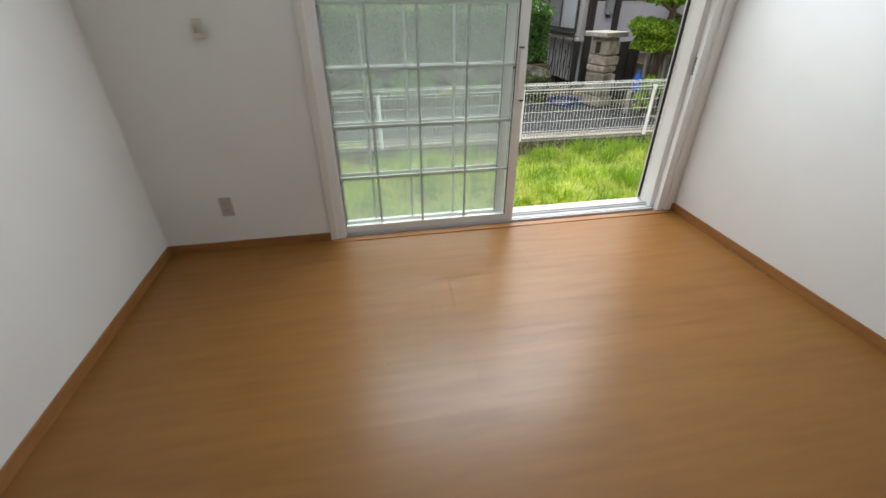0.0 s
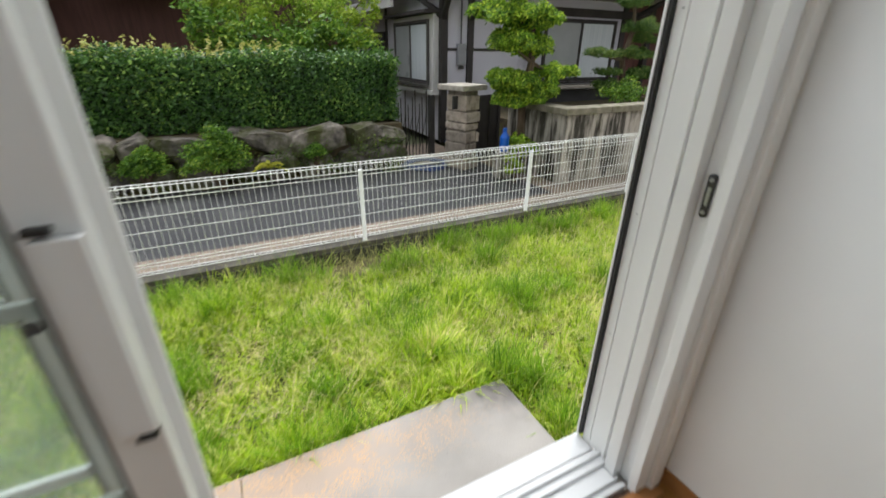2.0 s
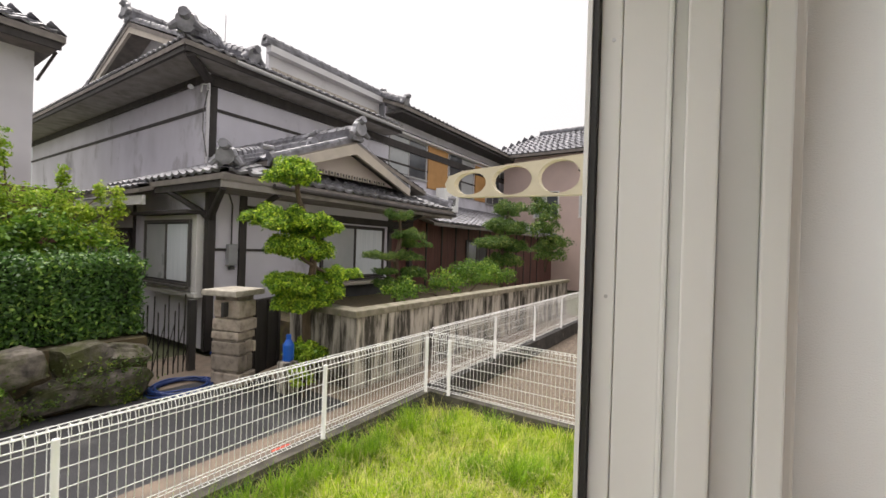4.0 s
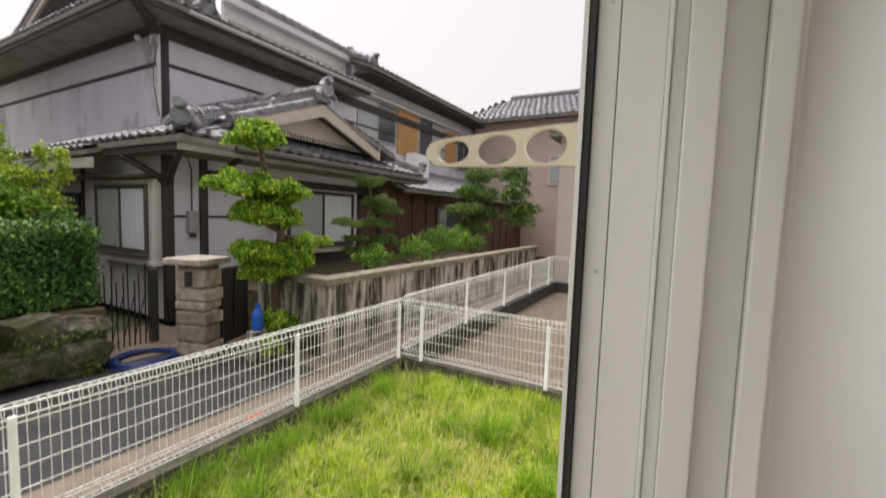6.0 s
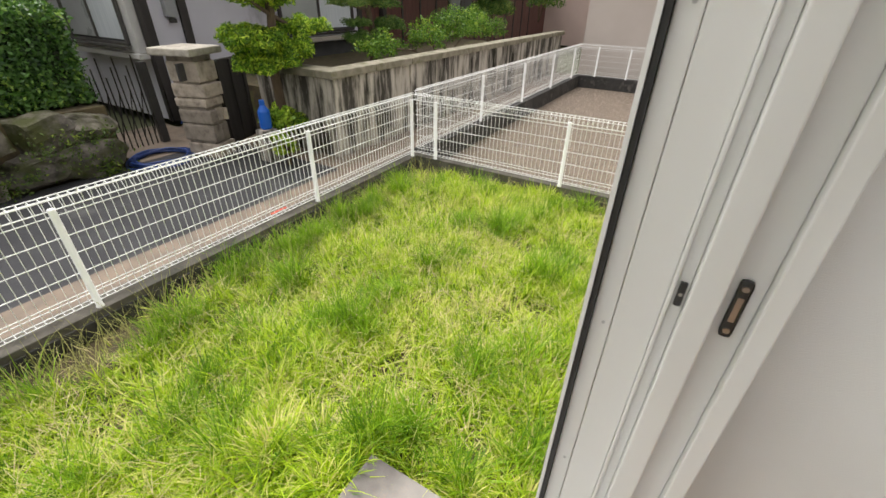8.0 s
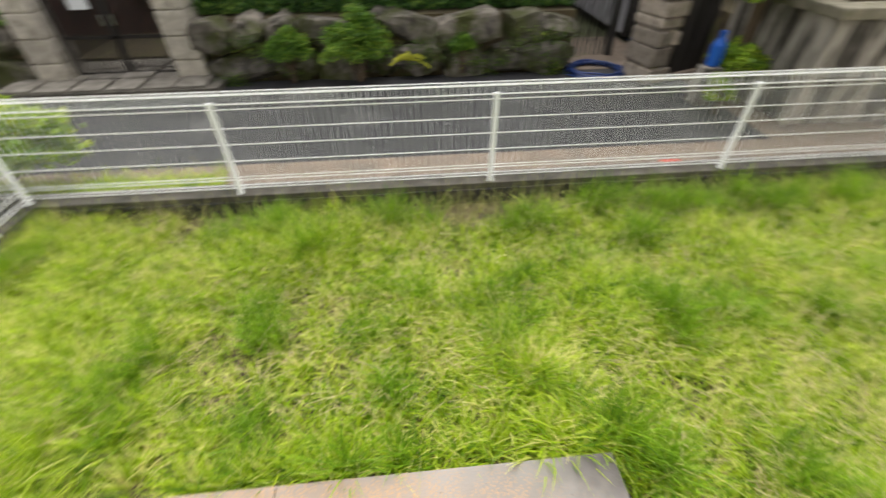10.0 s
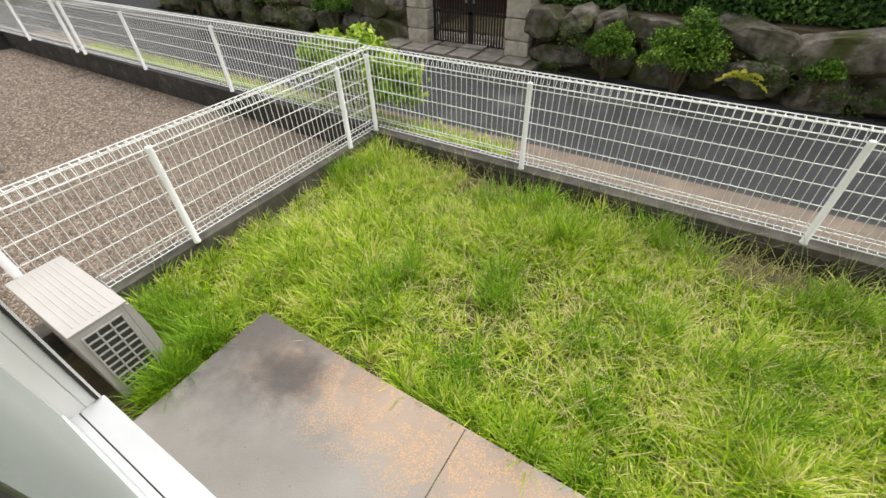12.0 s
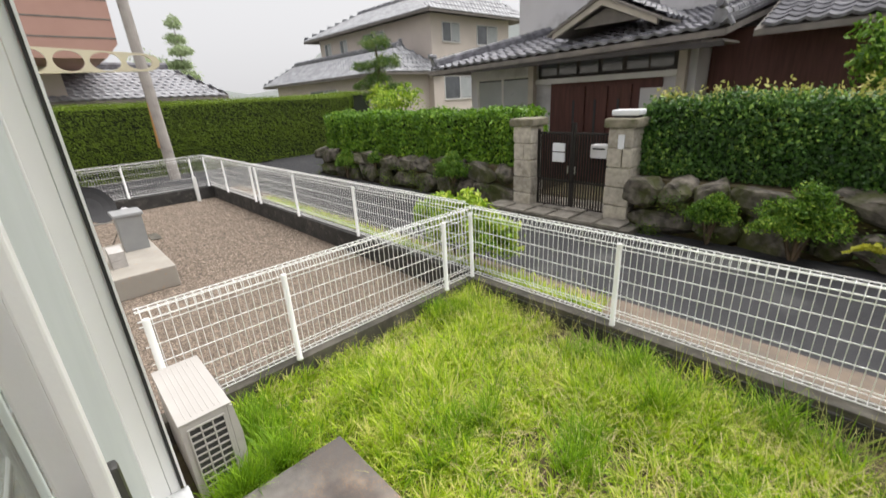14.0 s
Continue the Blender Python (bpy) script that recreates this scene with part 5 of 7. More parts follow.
# upper roof: hipped skirt with a gable on the lane side
UX0, UX1, UY, UZ, RX0, RX1, RH = 7.0, 14.9, 13.9, 6.03, 7.55, 19.2, 7.95
GB = 15.0
SU = 1.05
ZU = UZ + SU * (RH - UZ) / (18.7 - UY)
g = slope_deck(bmesh.new(), (UX0, UY, UZ), (UX1, UY, UZ), (UX0 + SU, UY + SU, ZU), (UX1, UY + SU, ZU), 0.12)
slope_deck(g, (RX0, UY + SU, ZU), (UX1, UY + SU, ZU), (RX0, 18.7, RH), (UX1, 18.7, RH), 0.12)
slope_deck(g, (UX0, 32.0, UZ), (UX0, UY, UZ), (UX0 + SU, 32.0, ZU), (UX0 + SU, UY + SU, ZU), 0.12)
slope_deck(g, (UX1, 23.5, ZU - 0.4), (RX0, 23.5, ZU - 0.4), (UX1, 18.7, RH), (RX0, 18.7, RH), 0.12)
roof_u = part("upper_roof", g, M["soffit"], he, "dark tiled upper roof with deep eaves")
part("fascia", boxes((UX0 + 0.05, UX1, UY + 0.03, UY + 0.10, UZ - 0.24, UZ - 0.12)), M["timber"], roof_u)
part("fascia", boxes((UX0 + 0.03, UX0 + 0.10, UY + 0.1, 32.0, UZ - 0.24, UZ - 0.12)), M["timber"], roof_u)
part("soffit", boxes((UX0 + 0.1, 8.08, UY + 0.1, 31.9, UZ - 0.22, UZ - 0.17), (8.08, UX1, UY + 0.1, 14.78, UZ - 0.22, UZ - 0.17)), M["soffit_pale"], roof_u, "weathered pale soffit")
part("corner_beam", path_tube(bmesh.new(), [(8.1, 14.9, UZ - 0.45), (7.15, 14.02, UZ - 0.25)], 0.13, 8, 0.1), M["timber"], roof_u, "dark corner beam")
part("gutter_pipe", tube(bmesh.new(), (UX0 + 1.2, UY - 0.06, UZ - 0.10), (UX1, UY - 0.06, UZ - 0.12), 0.06), M["sash_grey"], roof_u)
roof_tiles("south", (UX0, UY, UZ + 0.02), (UX1, UY, UZ + 0.02), (UX0 + SU, UY + SU, ZU + 0.02), (UX1, UY + SU, ZU + 0.02), roof_u)
roof_tiles("south_upper", (RX0, UY + SU, ZU + 0.02), (UX1, UY + SU, ZU + 0.02), (RX0, 18.7, RH + 0.02), (UX1, 18.7, RH + 0.02), roof_u)
roof_tiles("west", (UX0, 32.0, UZ + 0.02), (UX0, UY, UZ + 0.02), (UX0 + SU, 32.0, ZU + 0.02), (UX0 + SU, UY + SU, ZU + 0.02), roof_u)
ridge(roof_u, (UX0 + 1.5, UY + 1.5, UZ + 0.72), (UX0 + 0.1, UY + 0.1, UZ + 0.17), 0.2, 4)
ridge(roof_u, (8.9, 18.2, RH - 0.1), (8.9, 14.35, UZ + 0.28), 0.17, 3)
ridge(roof_u, (UX1, 18.7, RH + 0.05), (RX0 - 0.05, 18.7, RH + 0.05), 0.18, 5)
part("upper_gable", prism(bmesh.new(), [(15.6, 6.6), (21.8, 6.6), (18.7, RH - 0.1)], "x", 8.25, 8.35), M["plaster_light"], roof_u, "beige gable panel")
for s_ in (-1, 1):
    bb = prism(bmesh.new(), [(18.7, RH + 0.02), (18.7 + s_ * 3.4, RH - 1.36), (18.7 + s_ * 3.4, RH - 1.62), (18.7, RH - 0.3)], "x", RX0 + 0.02, RX0 + 0.1)
    part("bargeboard", bb, M["fascia"], roof_u, "pale bargeboard")
    ridge(roof_u, (RX0 + 0.1, 18.7, RH + 0.08), (RX0 + 0.1, 18.7 + s_ * 3.4, RH - 1.28), 0.1, 1)
part("aerial", path_tube(bmesh.new(), [(10.5, 18.7, 8.2), (10.5, 18.7, 9.6)], 0.02, 5), M["metal"], roof_u, "thin aerial mast")
# taller roof of the rear half
g = slope_deck(bmesh.new(), (14.9, UY, 6.92), (27.5, UY, 6.92), (14.9, 18.7, 8.8), (27.5, 18.7, 8.8), 0.14)
roof_r = part("rear_roof", g, M["soffit"], he, "dark tiled rear roof with deep brown eaves")
part("rear_wall", boxes((15.0, 27.0, 14.9, 31.0, 6.36, 7.05)), M["plaster"], roof_r)
part("soffit", boxes((14.95, 27.4, UY + 0.1, 14.88, 6.66, 6.74)), M["timber"], roof_r, "dark brown soffit")
part("wall_beam", boxes((14.95, 27.0, 14.62, 14.88, 6.10, 6.2), bevel=0.02), M["sash_white"], roof_r, "pale gutter under the eaves")
roof_tiles("rear", (14.9, UY, 6.94), (27.5, UY, 6.94), (14.9, 18.7, 8.82), (27.5, 18.7, 8.82), roof_r, pitch=0.3, row=0.3)
ridge(roof_r, (15.0, 18.7, 8.8), (15.0, 13.95, 7.0), 0.14, 2)
# pale clerestory band with its own ridge above the front slope
part("gable_band", boxes((10.0, GB, 15.25, 15.4, 6.5, 7.3)), M["plaster_light"], roof_u, "pale plastered band under the ridge")
for k in range(34):
    x = 10.1 + k * (GB - 10.3) / 34
    part("ornament_tile", boxes((x, x + 0.13, 15.2, 15.25, 6.7, 6.81), bevel=0.012), M["fascia"], roof_u)
part("band_fascia", boxes((9.9, GB + 0.15, 15.0, 15.24, 7.18, 7.38), bevel=0.01), M["plaster_light"], roof_u)
ridge(roof_u, (9.8, 15.2, 7.42), (GB + 0.1, 15.2, 7.42), 0.14, 3)
part("verge_board", boxes((GB - 0.02, GB + 0.12, 14.96, 15.3, 6.4, 7.4), bevel=0.02), M["tile"], roof_u, "dark end board of the band")
ac_unit("roof_outdoor_unit", (16.4, 12.6, 2.78), 1.0, 0.38, 0.9, 180, "white outdoor unit on the tiled lean-to roof", False, "roof_unit")

# ---- house behind the gate ----
hw = thing("gate_house", "grey plastered house with brown entrance and tiled roofs", "house")
part("wall", boxes((-6.5, -0.5, 13.5, 20, -0.5, 2.35)), M["plaster_light"], hw, "pale grey plaster wall")
part("annex_wall", boxes((-0.48, 5.2, 14.2, 20, -0.5, 2.3)), M["redwood"], hw, "dark red-brown boarded wall")
part("upper_wall", boxes((-7.0, 5.05, 16.5, 23, 2.37, 5.8)), M["plaster_light"], hw, "pale grey upper wall")
entry = part("entrance", boxes((-3.75, -1.1, 13.44, 13.5, -0.5, 1.9)), M["redwood"], hw, "brown wooden entrance doors")
for x in (-3.3, -2.75, -2.2):
    part("door_leaf", boxes((x, x + 0.5, 13.39, 13.438, -0.45, 1.4), bevel=0.01), M["redwood"], entry)
    part("door_slit", boxes((x + 0.2, x + 0.25, 13.375, 13.389, 0.2, 1.1)), M["shade_fill"], entry)
part("lintel", boxes((-4.2, -0.75, 13.30, 13.38, 1.50, 1.62), bevel=0.008), M["sash_white"], hw, "pale lintel beam")
part("transom", boxes((-4.1, -0.8, 13.41, 13.435, 1.63, 2.02)), M["timber"], hw, "dark transom panels")
for x in (-4.02, -3.5, -2.95, -2.4, -1.85, -1.35):
    part("transom_pane", boxes((x, x + 0.45, 13.395, 13.409, 1.70, 1.97)), M["far_glass"], hw)
for x in (-4.2, -0.68):
    part("timber_post", boxes((x - 0.08, x + 0.08, 13.2, 13.36, -0.5, 2.1), bevel=0.008), M["fascia"], hw)
part("side_panel", boxes((-1.5, -1.0, 13.36, 13.40, -0.3, 1.3)), M["plaster_light"], hw)
house_window(hw, -6.2, -4.42, 0.9, 1.70, 13.5, M["sash_white"], [M["pale_pane"], M["pale_pane"]])
house_window(hw, -4.9, -2.9, 3.95, 5.1, 16.5, M["sash_white"], [M["far_glass"], M["far_glass"]])
house_window(hw, 0.9, 2.62, 4.05, 5.3, 16.5, M["sash_white"], [M["pale_pane"], M["pale_pane"]])
g = slope_deck(bmesh.new(), (-7.0, 12.3, 2.02), (0.2, 12.3, 2.15), (-5.8, 16.5, 2.95), (0.2, 16.5, 2.95))
slope_deck(g, (-7.0, 18, 2.02), (-7.0, 12.3, 2.02), (-5.8, 18, 2.95), (-5.8, 16.5, 2.95))
rw = part("front_roof", g, M["soffit"], hw, "grey tiled front roof")
roof_tiles("front", (-7.0, 12.3, 2.05), (0.2, 12.3, 2.18), (-5.8, 16.5, 2.98), (0.2, 16.5, 2.98), rw)
ridge(rw, (-5.8, 16.5, 3.05), (-6.9, 12.5, 2.15), 0.1, 2)
ridge(rw, (0.1, 16.5, 3.05), (0.1, 12.4, 2.25), 0.1, 2)
part("fascia", boxes((-6.95, 0.2, 12.32, 12.38, 1.90, 1.98)), M["timber"], rw)
part("soffit", boxes((-6.95, 0.15, 12.4, 13.48, 1.98, 2.02)), M["soffit"], rw)
# soffit colour darkens this panel in place of a shadow
part("porch_gable", prism(bmesh.new(), [(-2.8, 2.56), (-1.38, 2.56), (-2.09, 2.85)], "y", 12.75, 12.8), M["soffit"], rw, "gable panel coloured dark for its shadow")
for s in (-1, 1):
    bb = prism(bmesh.new(), [(-2.09, 3.02), (-2.09 + s * 1.1, 2.5), (-2.09 + s * 1.1, 2.4), (-2.09, 2.89)], "y", 12.55, 12.62)
    part("bargeboard", bb, M["fascia"], rw)
g = slope_deck(bmesh.new(), (-3.29, 12.5, 2.5), (-3.29, 15.2, 2.5), (-2.09, 12.5, 3.08), (-2.09, 15.2, 3.08), 0.05)
slope_deck(g, (-0.89, 15.2, 2.5), (-0.89, 12.5, 2.5), (-2.09, 15.2, 3.08), (-2.09, 12.5, 3.08), 0.05)
rp = part("porch_roof", g, M["soffit"], hw, "tiled porch gable roof")
roof_tiles("porch_w", (-3.29, 15.2, 2.52), (-3.29, 12.5, 2.52), (-2.09, 15.2, 3.1), (-2.09, 12.5, 3.1), rp)
roof_tiles("porch_e", (-0.89, 12.5, 2.52), (-0.89, 15.2, 2.52), (-2.09, 12.5, 3.1), (-2.09, 15.2, 3.1), rp)
ridge(rp, (-2.09, 15.2, 3.1), (-2.09, 12.5, 3.1), 0.08, 2)
g = slope_deck(bmesh.new(), (0.4, 13.2, 2.15), (2.2, 13.2, 2.15), (0.4, 16.4, 3.4), (2.2, 16.4, 3.4))
ra = part("annex_roof", g, M["soffit"], hw, "grey tiled annex roof")
roof_tiles("annex", (0.4, 13.2, 2.18), (2.2, 13.2, 2.18), (0.4, 16.4, 3.43), (2.2, 16.4, 3.43), ra)
g = slope_deck(bmesh.new(), (-8.0, 15.75, 5.8), (5.4, 15.75, 5.8), (-6.0, 19.7, 7.7), (3.4, 19.7, 7.7), 0.14)
slope_deck(g, (5.4, 15.75, 5.8), (5.4, 24, 5.8), (3.4, 19.7, 7.7), (3.4, 19.71, 7.7), 0.14)
ru = part("upper_roof", g, M["soffit"], hw, "grey tiled upper roof")
roof_tiles("upper", (-8.0, 15.75, 5.83), (5.4, 15.75, 5.83), (-6.0, 19.7, 7.73), (3.4, 19.7, 7.73), ru, pitch=0.32, row=0.32)
roof_tiles("upper_side", (5.4, 15.75, 5.83), (5.4, 24, 5.83), (3.4, 19.7, 7.73), (3.4, 19.72, 7.73), ru, pitch=0.32, row=0.32)

part("eave_fascia", boxes((-7.9, 5.34, 15.8, 15.86, 5.5, 5.66)), M["timber"], ru)
part("eave_soffit", boxes((-7.9, 5.3, 15.87, 16.48, 5.52, 5.58)), M["soffit"], ru)
part("eave_brace", path_tube(bmesh.new(), [(5.1, 16.5, 4.9), (5.3, 16.0, 5.5)], 0.03, 6), M["timber"], ru)

# ---- farther buildings ----
def plain_house(name, label, x0, x1, y0, y1, z1, wall_mat, windows, ridge_h, over=0.6, axis="x", parent_cat="house", roof_look="tile"):
    h = thing(name, label, parent_cat)
    part("wall", boxes((x0, x1, y0, y1, -0.7, z1)), wall_mat, h)
    for face, a0, a1, b0, b1 in windows:
        house_window(h, a0, a1, b0, b1, {"y": y0, "x": x0, "e": x1}[face], M["sash_white"], [M["far_glass"], M["pale_pane"]], face=face)
    g = bmesh.new()
    ex0, ex1, ey0, ey1 = x0 - over, x1 + over, y0 - over, y1 + over
    if axis == "x":
        ym = (y0 + y1) / 2
        quads = [((ex0, ey0, z1), (ex1, ey0, z1), (ex0 + 1.5, ym, z1 + ridge_h), (ex1 - 1.5, ym, z1 + ridge_h)), ((ex1, ey1, z1), (ex0, ey1, z1), (ex1 - 1.5, ym, z1 + ridge_h), (ex0 + 1.5, ym, z1 + ridge_h)),
                 ((ex0, ey1, z1), (ex0, ey0, z1), (ex0 + 1.5, ym + 0.01, z1 + ridge_h), (ex0 + 1.5, ym, z1 + ridge_h)), ((ex1, ey0, z1), (ex1, ey1, z1), (ex1 - 1.5, ym, z1 + ridge_h), (ex1 - 1.5, ym + 0.01, z1 + ridge_h))]
        rp = ((ex0 + 1.5, ym, z1 + ridge_h), (ex1 - 1.5, ym, z1 + ridge_h))
    else:
        xm = (x0 + x1) / 2
        quads = [((ex0, ey1, z1), (ex0, ey0, z1), (xm, ey1 - 1.5, z1 + ridge_h), (xm, ey0 + 1.5, z1 + ridge_h)), ((ex1, ey0, z1), (ex1, ey1, z1), (xm, ey0 + 1.5, z1 + ridge_h), (xm, ey1 - 1.5, z1 + ridge_h)),
                 ((ex0, ey0, z1), (ex1, ey0, z1), (xm, ey0 + 1.5, z1 + ridge_h), (xm + 0.01, ey0 + 1.5, z1 + ridge_h)), ((ex1, ey1, z1), (ex0, ey1, z1), (xm, ey1 - 1.5, z1 + ridge_h), (xm + 0.01, ey1 - 1.5, z1 + ridge_h))]
        rp = ((xm, ey1 - 1.5, z1 + ridge_h), (xm, ey0 + 1.5, z1 + ridge_h))
    for q in quads:
        slope_deck(g, *q, 0.14)
    r = part("roof", g, M["soffit"], h, "grey tiled roof")
    for q in quads:
        up = [(p[0], p[1], p[2] + 0.02) for p in q]
        roof_tiles("tiles", *up, r, pitch=0.34, row=0.36, look_=roof_look)
    ridge(r, rp[0], rp[1], 0.15, 3)
    return h


plain_house("beige_house", "beige rendered neighbouring house with a small window", 15.8, 22, -3, 7.0, 4.1, M["plaster_beige"], [("x", 5.3, 6.4, 2.2, 3.3)], 1.2, 0.3, "y")
plain_house("pink_house", "pinkish rendered two-storey house with tiled roof", 25.5, 34, 7.5, 14.6, 6.9, M["pink"], [("x", 8.6, 10.0, 3.4, 4.8), ("x", 11.2, 12.6, 3.4, 4.8)], 2.4, 0.9, "y")
# the buildings from here on use the haze-lightened wall and tile colours
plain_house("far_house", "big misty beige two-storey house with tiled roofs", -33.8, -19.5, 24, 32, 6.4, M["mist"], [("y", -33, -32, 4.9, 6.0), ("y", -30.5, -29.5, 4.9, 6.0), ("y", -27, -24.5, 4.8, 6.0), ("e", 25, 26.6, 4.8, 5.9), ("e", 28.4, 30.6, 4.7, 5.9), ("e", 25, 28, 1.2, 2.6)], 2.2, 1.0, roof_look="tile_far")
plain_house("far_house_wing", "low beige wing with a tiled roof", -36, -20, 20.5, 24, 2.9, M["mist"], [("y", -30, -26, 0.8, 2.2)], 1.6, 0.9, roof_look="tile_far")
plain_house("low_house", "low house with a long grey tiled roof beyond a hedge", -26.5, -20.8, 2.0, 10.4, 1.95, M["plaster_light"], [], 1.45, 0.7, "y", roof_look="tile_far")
bb_ = thing("brown_block", "red-brown clad upper floor of a far building", "building")
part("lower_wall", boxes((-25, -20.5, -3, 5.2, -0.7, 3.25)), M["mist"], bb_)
part("upper_wall", prism(bmesh.new(), [(-2.0, 3.27), (6.4, 3.27), (6.85, 3.75), (6.9, 6.4), (-2.0, 6.4)], "x", -24, -17.5), M["cladding"], bb_, "red-brown clad upper floor")
for zc in (3.9, 4.5, 5.1, 5.7):
    part("clad_joint", boxes((-17.502, -17.49, -2.0, 6.86, zc, zc + 0.05)), M["soffit"], bb_)
# flat ring of hills, coloured pale in place of real haze
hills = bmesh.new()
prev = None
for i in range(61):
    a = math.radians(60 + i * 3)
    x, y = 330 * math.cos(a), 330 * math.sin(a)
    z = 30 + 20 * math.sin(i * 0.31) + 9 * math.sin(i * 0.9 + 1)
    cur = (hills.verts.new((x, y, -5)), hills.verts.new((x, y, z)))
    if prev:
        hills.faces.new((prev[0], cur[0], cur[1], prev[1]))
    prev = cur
structure("backdrop", hills, M["hill"], "wooded hills with rain haze in their colour", "hills")

# ---- gate with stone pillars ----
gate_pillars = []
for x in (-2.10, -0.40):
    p = thing("gate_pillar", "square pillar of rough granite blocks with a capstone", "gate pillar", (x, 9.75, ROAD), "pillars of the stone gate")
    gate_pillars.append(p)
    part("core", boxes((0.02, 0.34, 0.02, 0.34, 0, 1.41)), M["granite"], p)
    part("capstone", boxes((-0.06, 0.42, -0.06, 0.42, 1.43, 1.56), bevel=0.03), M["moss_cap"], p, "weathered capstone")
    z = 0.02
    for k in range(5):
        w = random.uniform(0.14, 0.22)
        for x0, x1 in (((0.0, w), (w + 0.01, 0.36)) if k == 3 else ((-0.01 * (k % 2), 0.36 + 0.012 * (k % 2)),)):
            part("stone_block", boxes((x0, x1, -random.uniform(0.0, 0.02), 0.36, z, z + 0.272), bevel=0.02), M["granite"], p)
        z += 0.284
part("notice", boxes((0.16, 0.25, -0.04, -0.021, 1.14, 1.34), bevel=0.004), M["paper"], gate_pillars[1], "white nameplate")
lamp = thing("gate_lamp", "flat white lamp on the gate pillar", "lamp", (-0.21, 9.92, ROAD + 1.56))
part("base", boxes((-0.16, 0.16, -0.1, 0.1, 0, 0.03), bevel=0.006), M["dark_plastic"], lamp)
part("shade", boxes((-0.2, 0.2, -0.12, 0.12, 0.031, 0.11), bevel=0.02), M["paper"], lamp, "white lamp cover")
gate = thing("iron_gate", "black double gate of upright bars", "gate", (-1.735, 9.95, ROAD + 0.06))
for k, x0 in enumerate((0.0, 0.668)):
    leaf = part("gate_leaf", boxes((x0, x0 + 0.66, -0.015, 0.015, 0.02, 0.06), (x0, x0 + 0.66, -0.015, 0.015, 0.46, 0.50), (x0, x0 + 0.04, -0.015, 0.015, 0.06, 1.32 + 0.1 * k), (x0 + 0.62, x0 + 0.66, -0.015, 0.015, 0.06, 1.42 - 0.1 * k), (x0 + 0.04, x0 + 0.62, -0.012, 0.012, 1.24, 1.275)), M["iron"], gate)
    for i in range(12):
        x = x0 + 0.072 + i * 0.0468
        part("bar", boxes((x - 0.010, x + 0.010, -0.012, 0.012, 0.06, 1.24), bevel=0.003), M["iron"], leaf)
    part("gate_panel", boxes((x0 + 0.045, x0 + 0.615, 0.0145, 0.019, 0.51, 1.23)), M["redwood"], leaf)
    part("handle", tube(bmesh.new(), (x0 + (0.6 if k == 0 else 0.06), -0.03, 0.62), (x0 + (0.6 if k == 0 else 0.06), -0.03, 0.74), 0.012, 8), M["metal"], leaf)
for z0, z1 in ((0.80, 0.95), (0.97, 1.1)):
    part("letter_board", boxes((0.32, 0.54, -0.06, -0.017, z0, z1), bevel=0.008), M["paper"], gate, "white notice board")
part("mail_box", boxes((1.06, 1.33, -0.2, -0.017, 0.92, 1.12), bevel=0.02), M["plaster_light"], gate, "grey-white letter box")
part("letter_slot", boxes((1.1, 1.29, -0.206, -0.2005, 1.05, 1.075)), M["rubber"], gate)
step = thing("gate_step", "stone paved step before the gate", "step", (-2.4, 9.3, ROAD), kind="structure")
part("step_core", boxes((0, 2.6, 0.0, 1.3, -0.1, 0.08)), M["kerb"], step)

# ---- stone retaining walls ----
def boulder_mesh(seed):
    """A rough block about one metre across: flattened faces, dents and worn edges."""
    r = random.Random(seed)
    bm = bmesh.new()
    bmesh.ops.create_icosphere(bm, subdivisions=3, radius=1.0)
    off = Vector((r.uniform(0, 9), r.uniform(0, 9), r.uniform(0, 9)))
    cuts = [(Vector((r.uniform(-1, 1), r.uniform(-1, 0.2), r.uniform(-1, 1))).normalized(), r.uniform(0.5, 0.72)) for _ in range(9)]
    for v in bm.verts:
        c = Vector([math.copysign(abs(a) ** 0.5, a) for a in v.co]) * 0.8
        for n_, d_ in cuts:
            over = c.dot(n_) - d_
            if over > 0:
                c -= n_ * over * 0.95
        k = 1 + 0.16 * noise.noise(c * 1.7 + off) + 0.09 * noise.noise(c * 4.3 + off) + 0.05 * noise.noise(c * 9.0 + off)
        v.co = c * k * 0.5
    return mesh_of(bm, "stone", M["stone"])


STONES = [boulder_mesh(i) for i in range(10)]


def stone_wall(name, x0, x1, y, label, top):
    w = structure(name, boxes((x0, x1, y + 0.18, y + 0.34, ROAD - 0.1, top)), M["soil"], label, "wall")
    r = random.Random(8)
    for z0, z1 in ((ROAD - 0.06, ROAD + 0.40), (ROAD + 0.36, top + 0.05)):
        x = x0 - r.uniform(0.0, 0.2)
        while x < x1 - 0.1:
            wd, ht = r.uniform(0.38, 0.95), (z1 - z0) * r.uniform(0.92, 1.2)
            ob = part("stone", r.choice(STONES), None, w)
            ob.matrix_basis = pose(min(x + wd / 2, x1 - wd * 0.45), y + 0.17 + r.uniform(-0.06, 0.05), (z0 + z1) / 2 + r.uniform(-0.03, 0.04), r.uniform(-8, 8), r.uniform(-14, 14), r.choice((0, 180)) + r.uniform(-12, 12)) @ Matrix.Diagonal((wd * 1.3, 0.55, ht * 1.3, 1))
            x += wd * 0.93
    return w


stone_wall("stone_wall_1", 0.0, 4.85, 9.72, "wall of large mossy rough garden stones below the hedge", 0.1)
stone_wall("stone_wall_2", -9.4, -2.15, 9.8, "wall of large mossy rough garden stones below the hedge", 0.04)

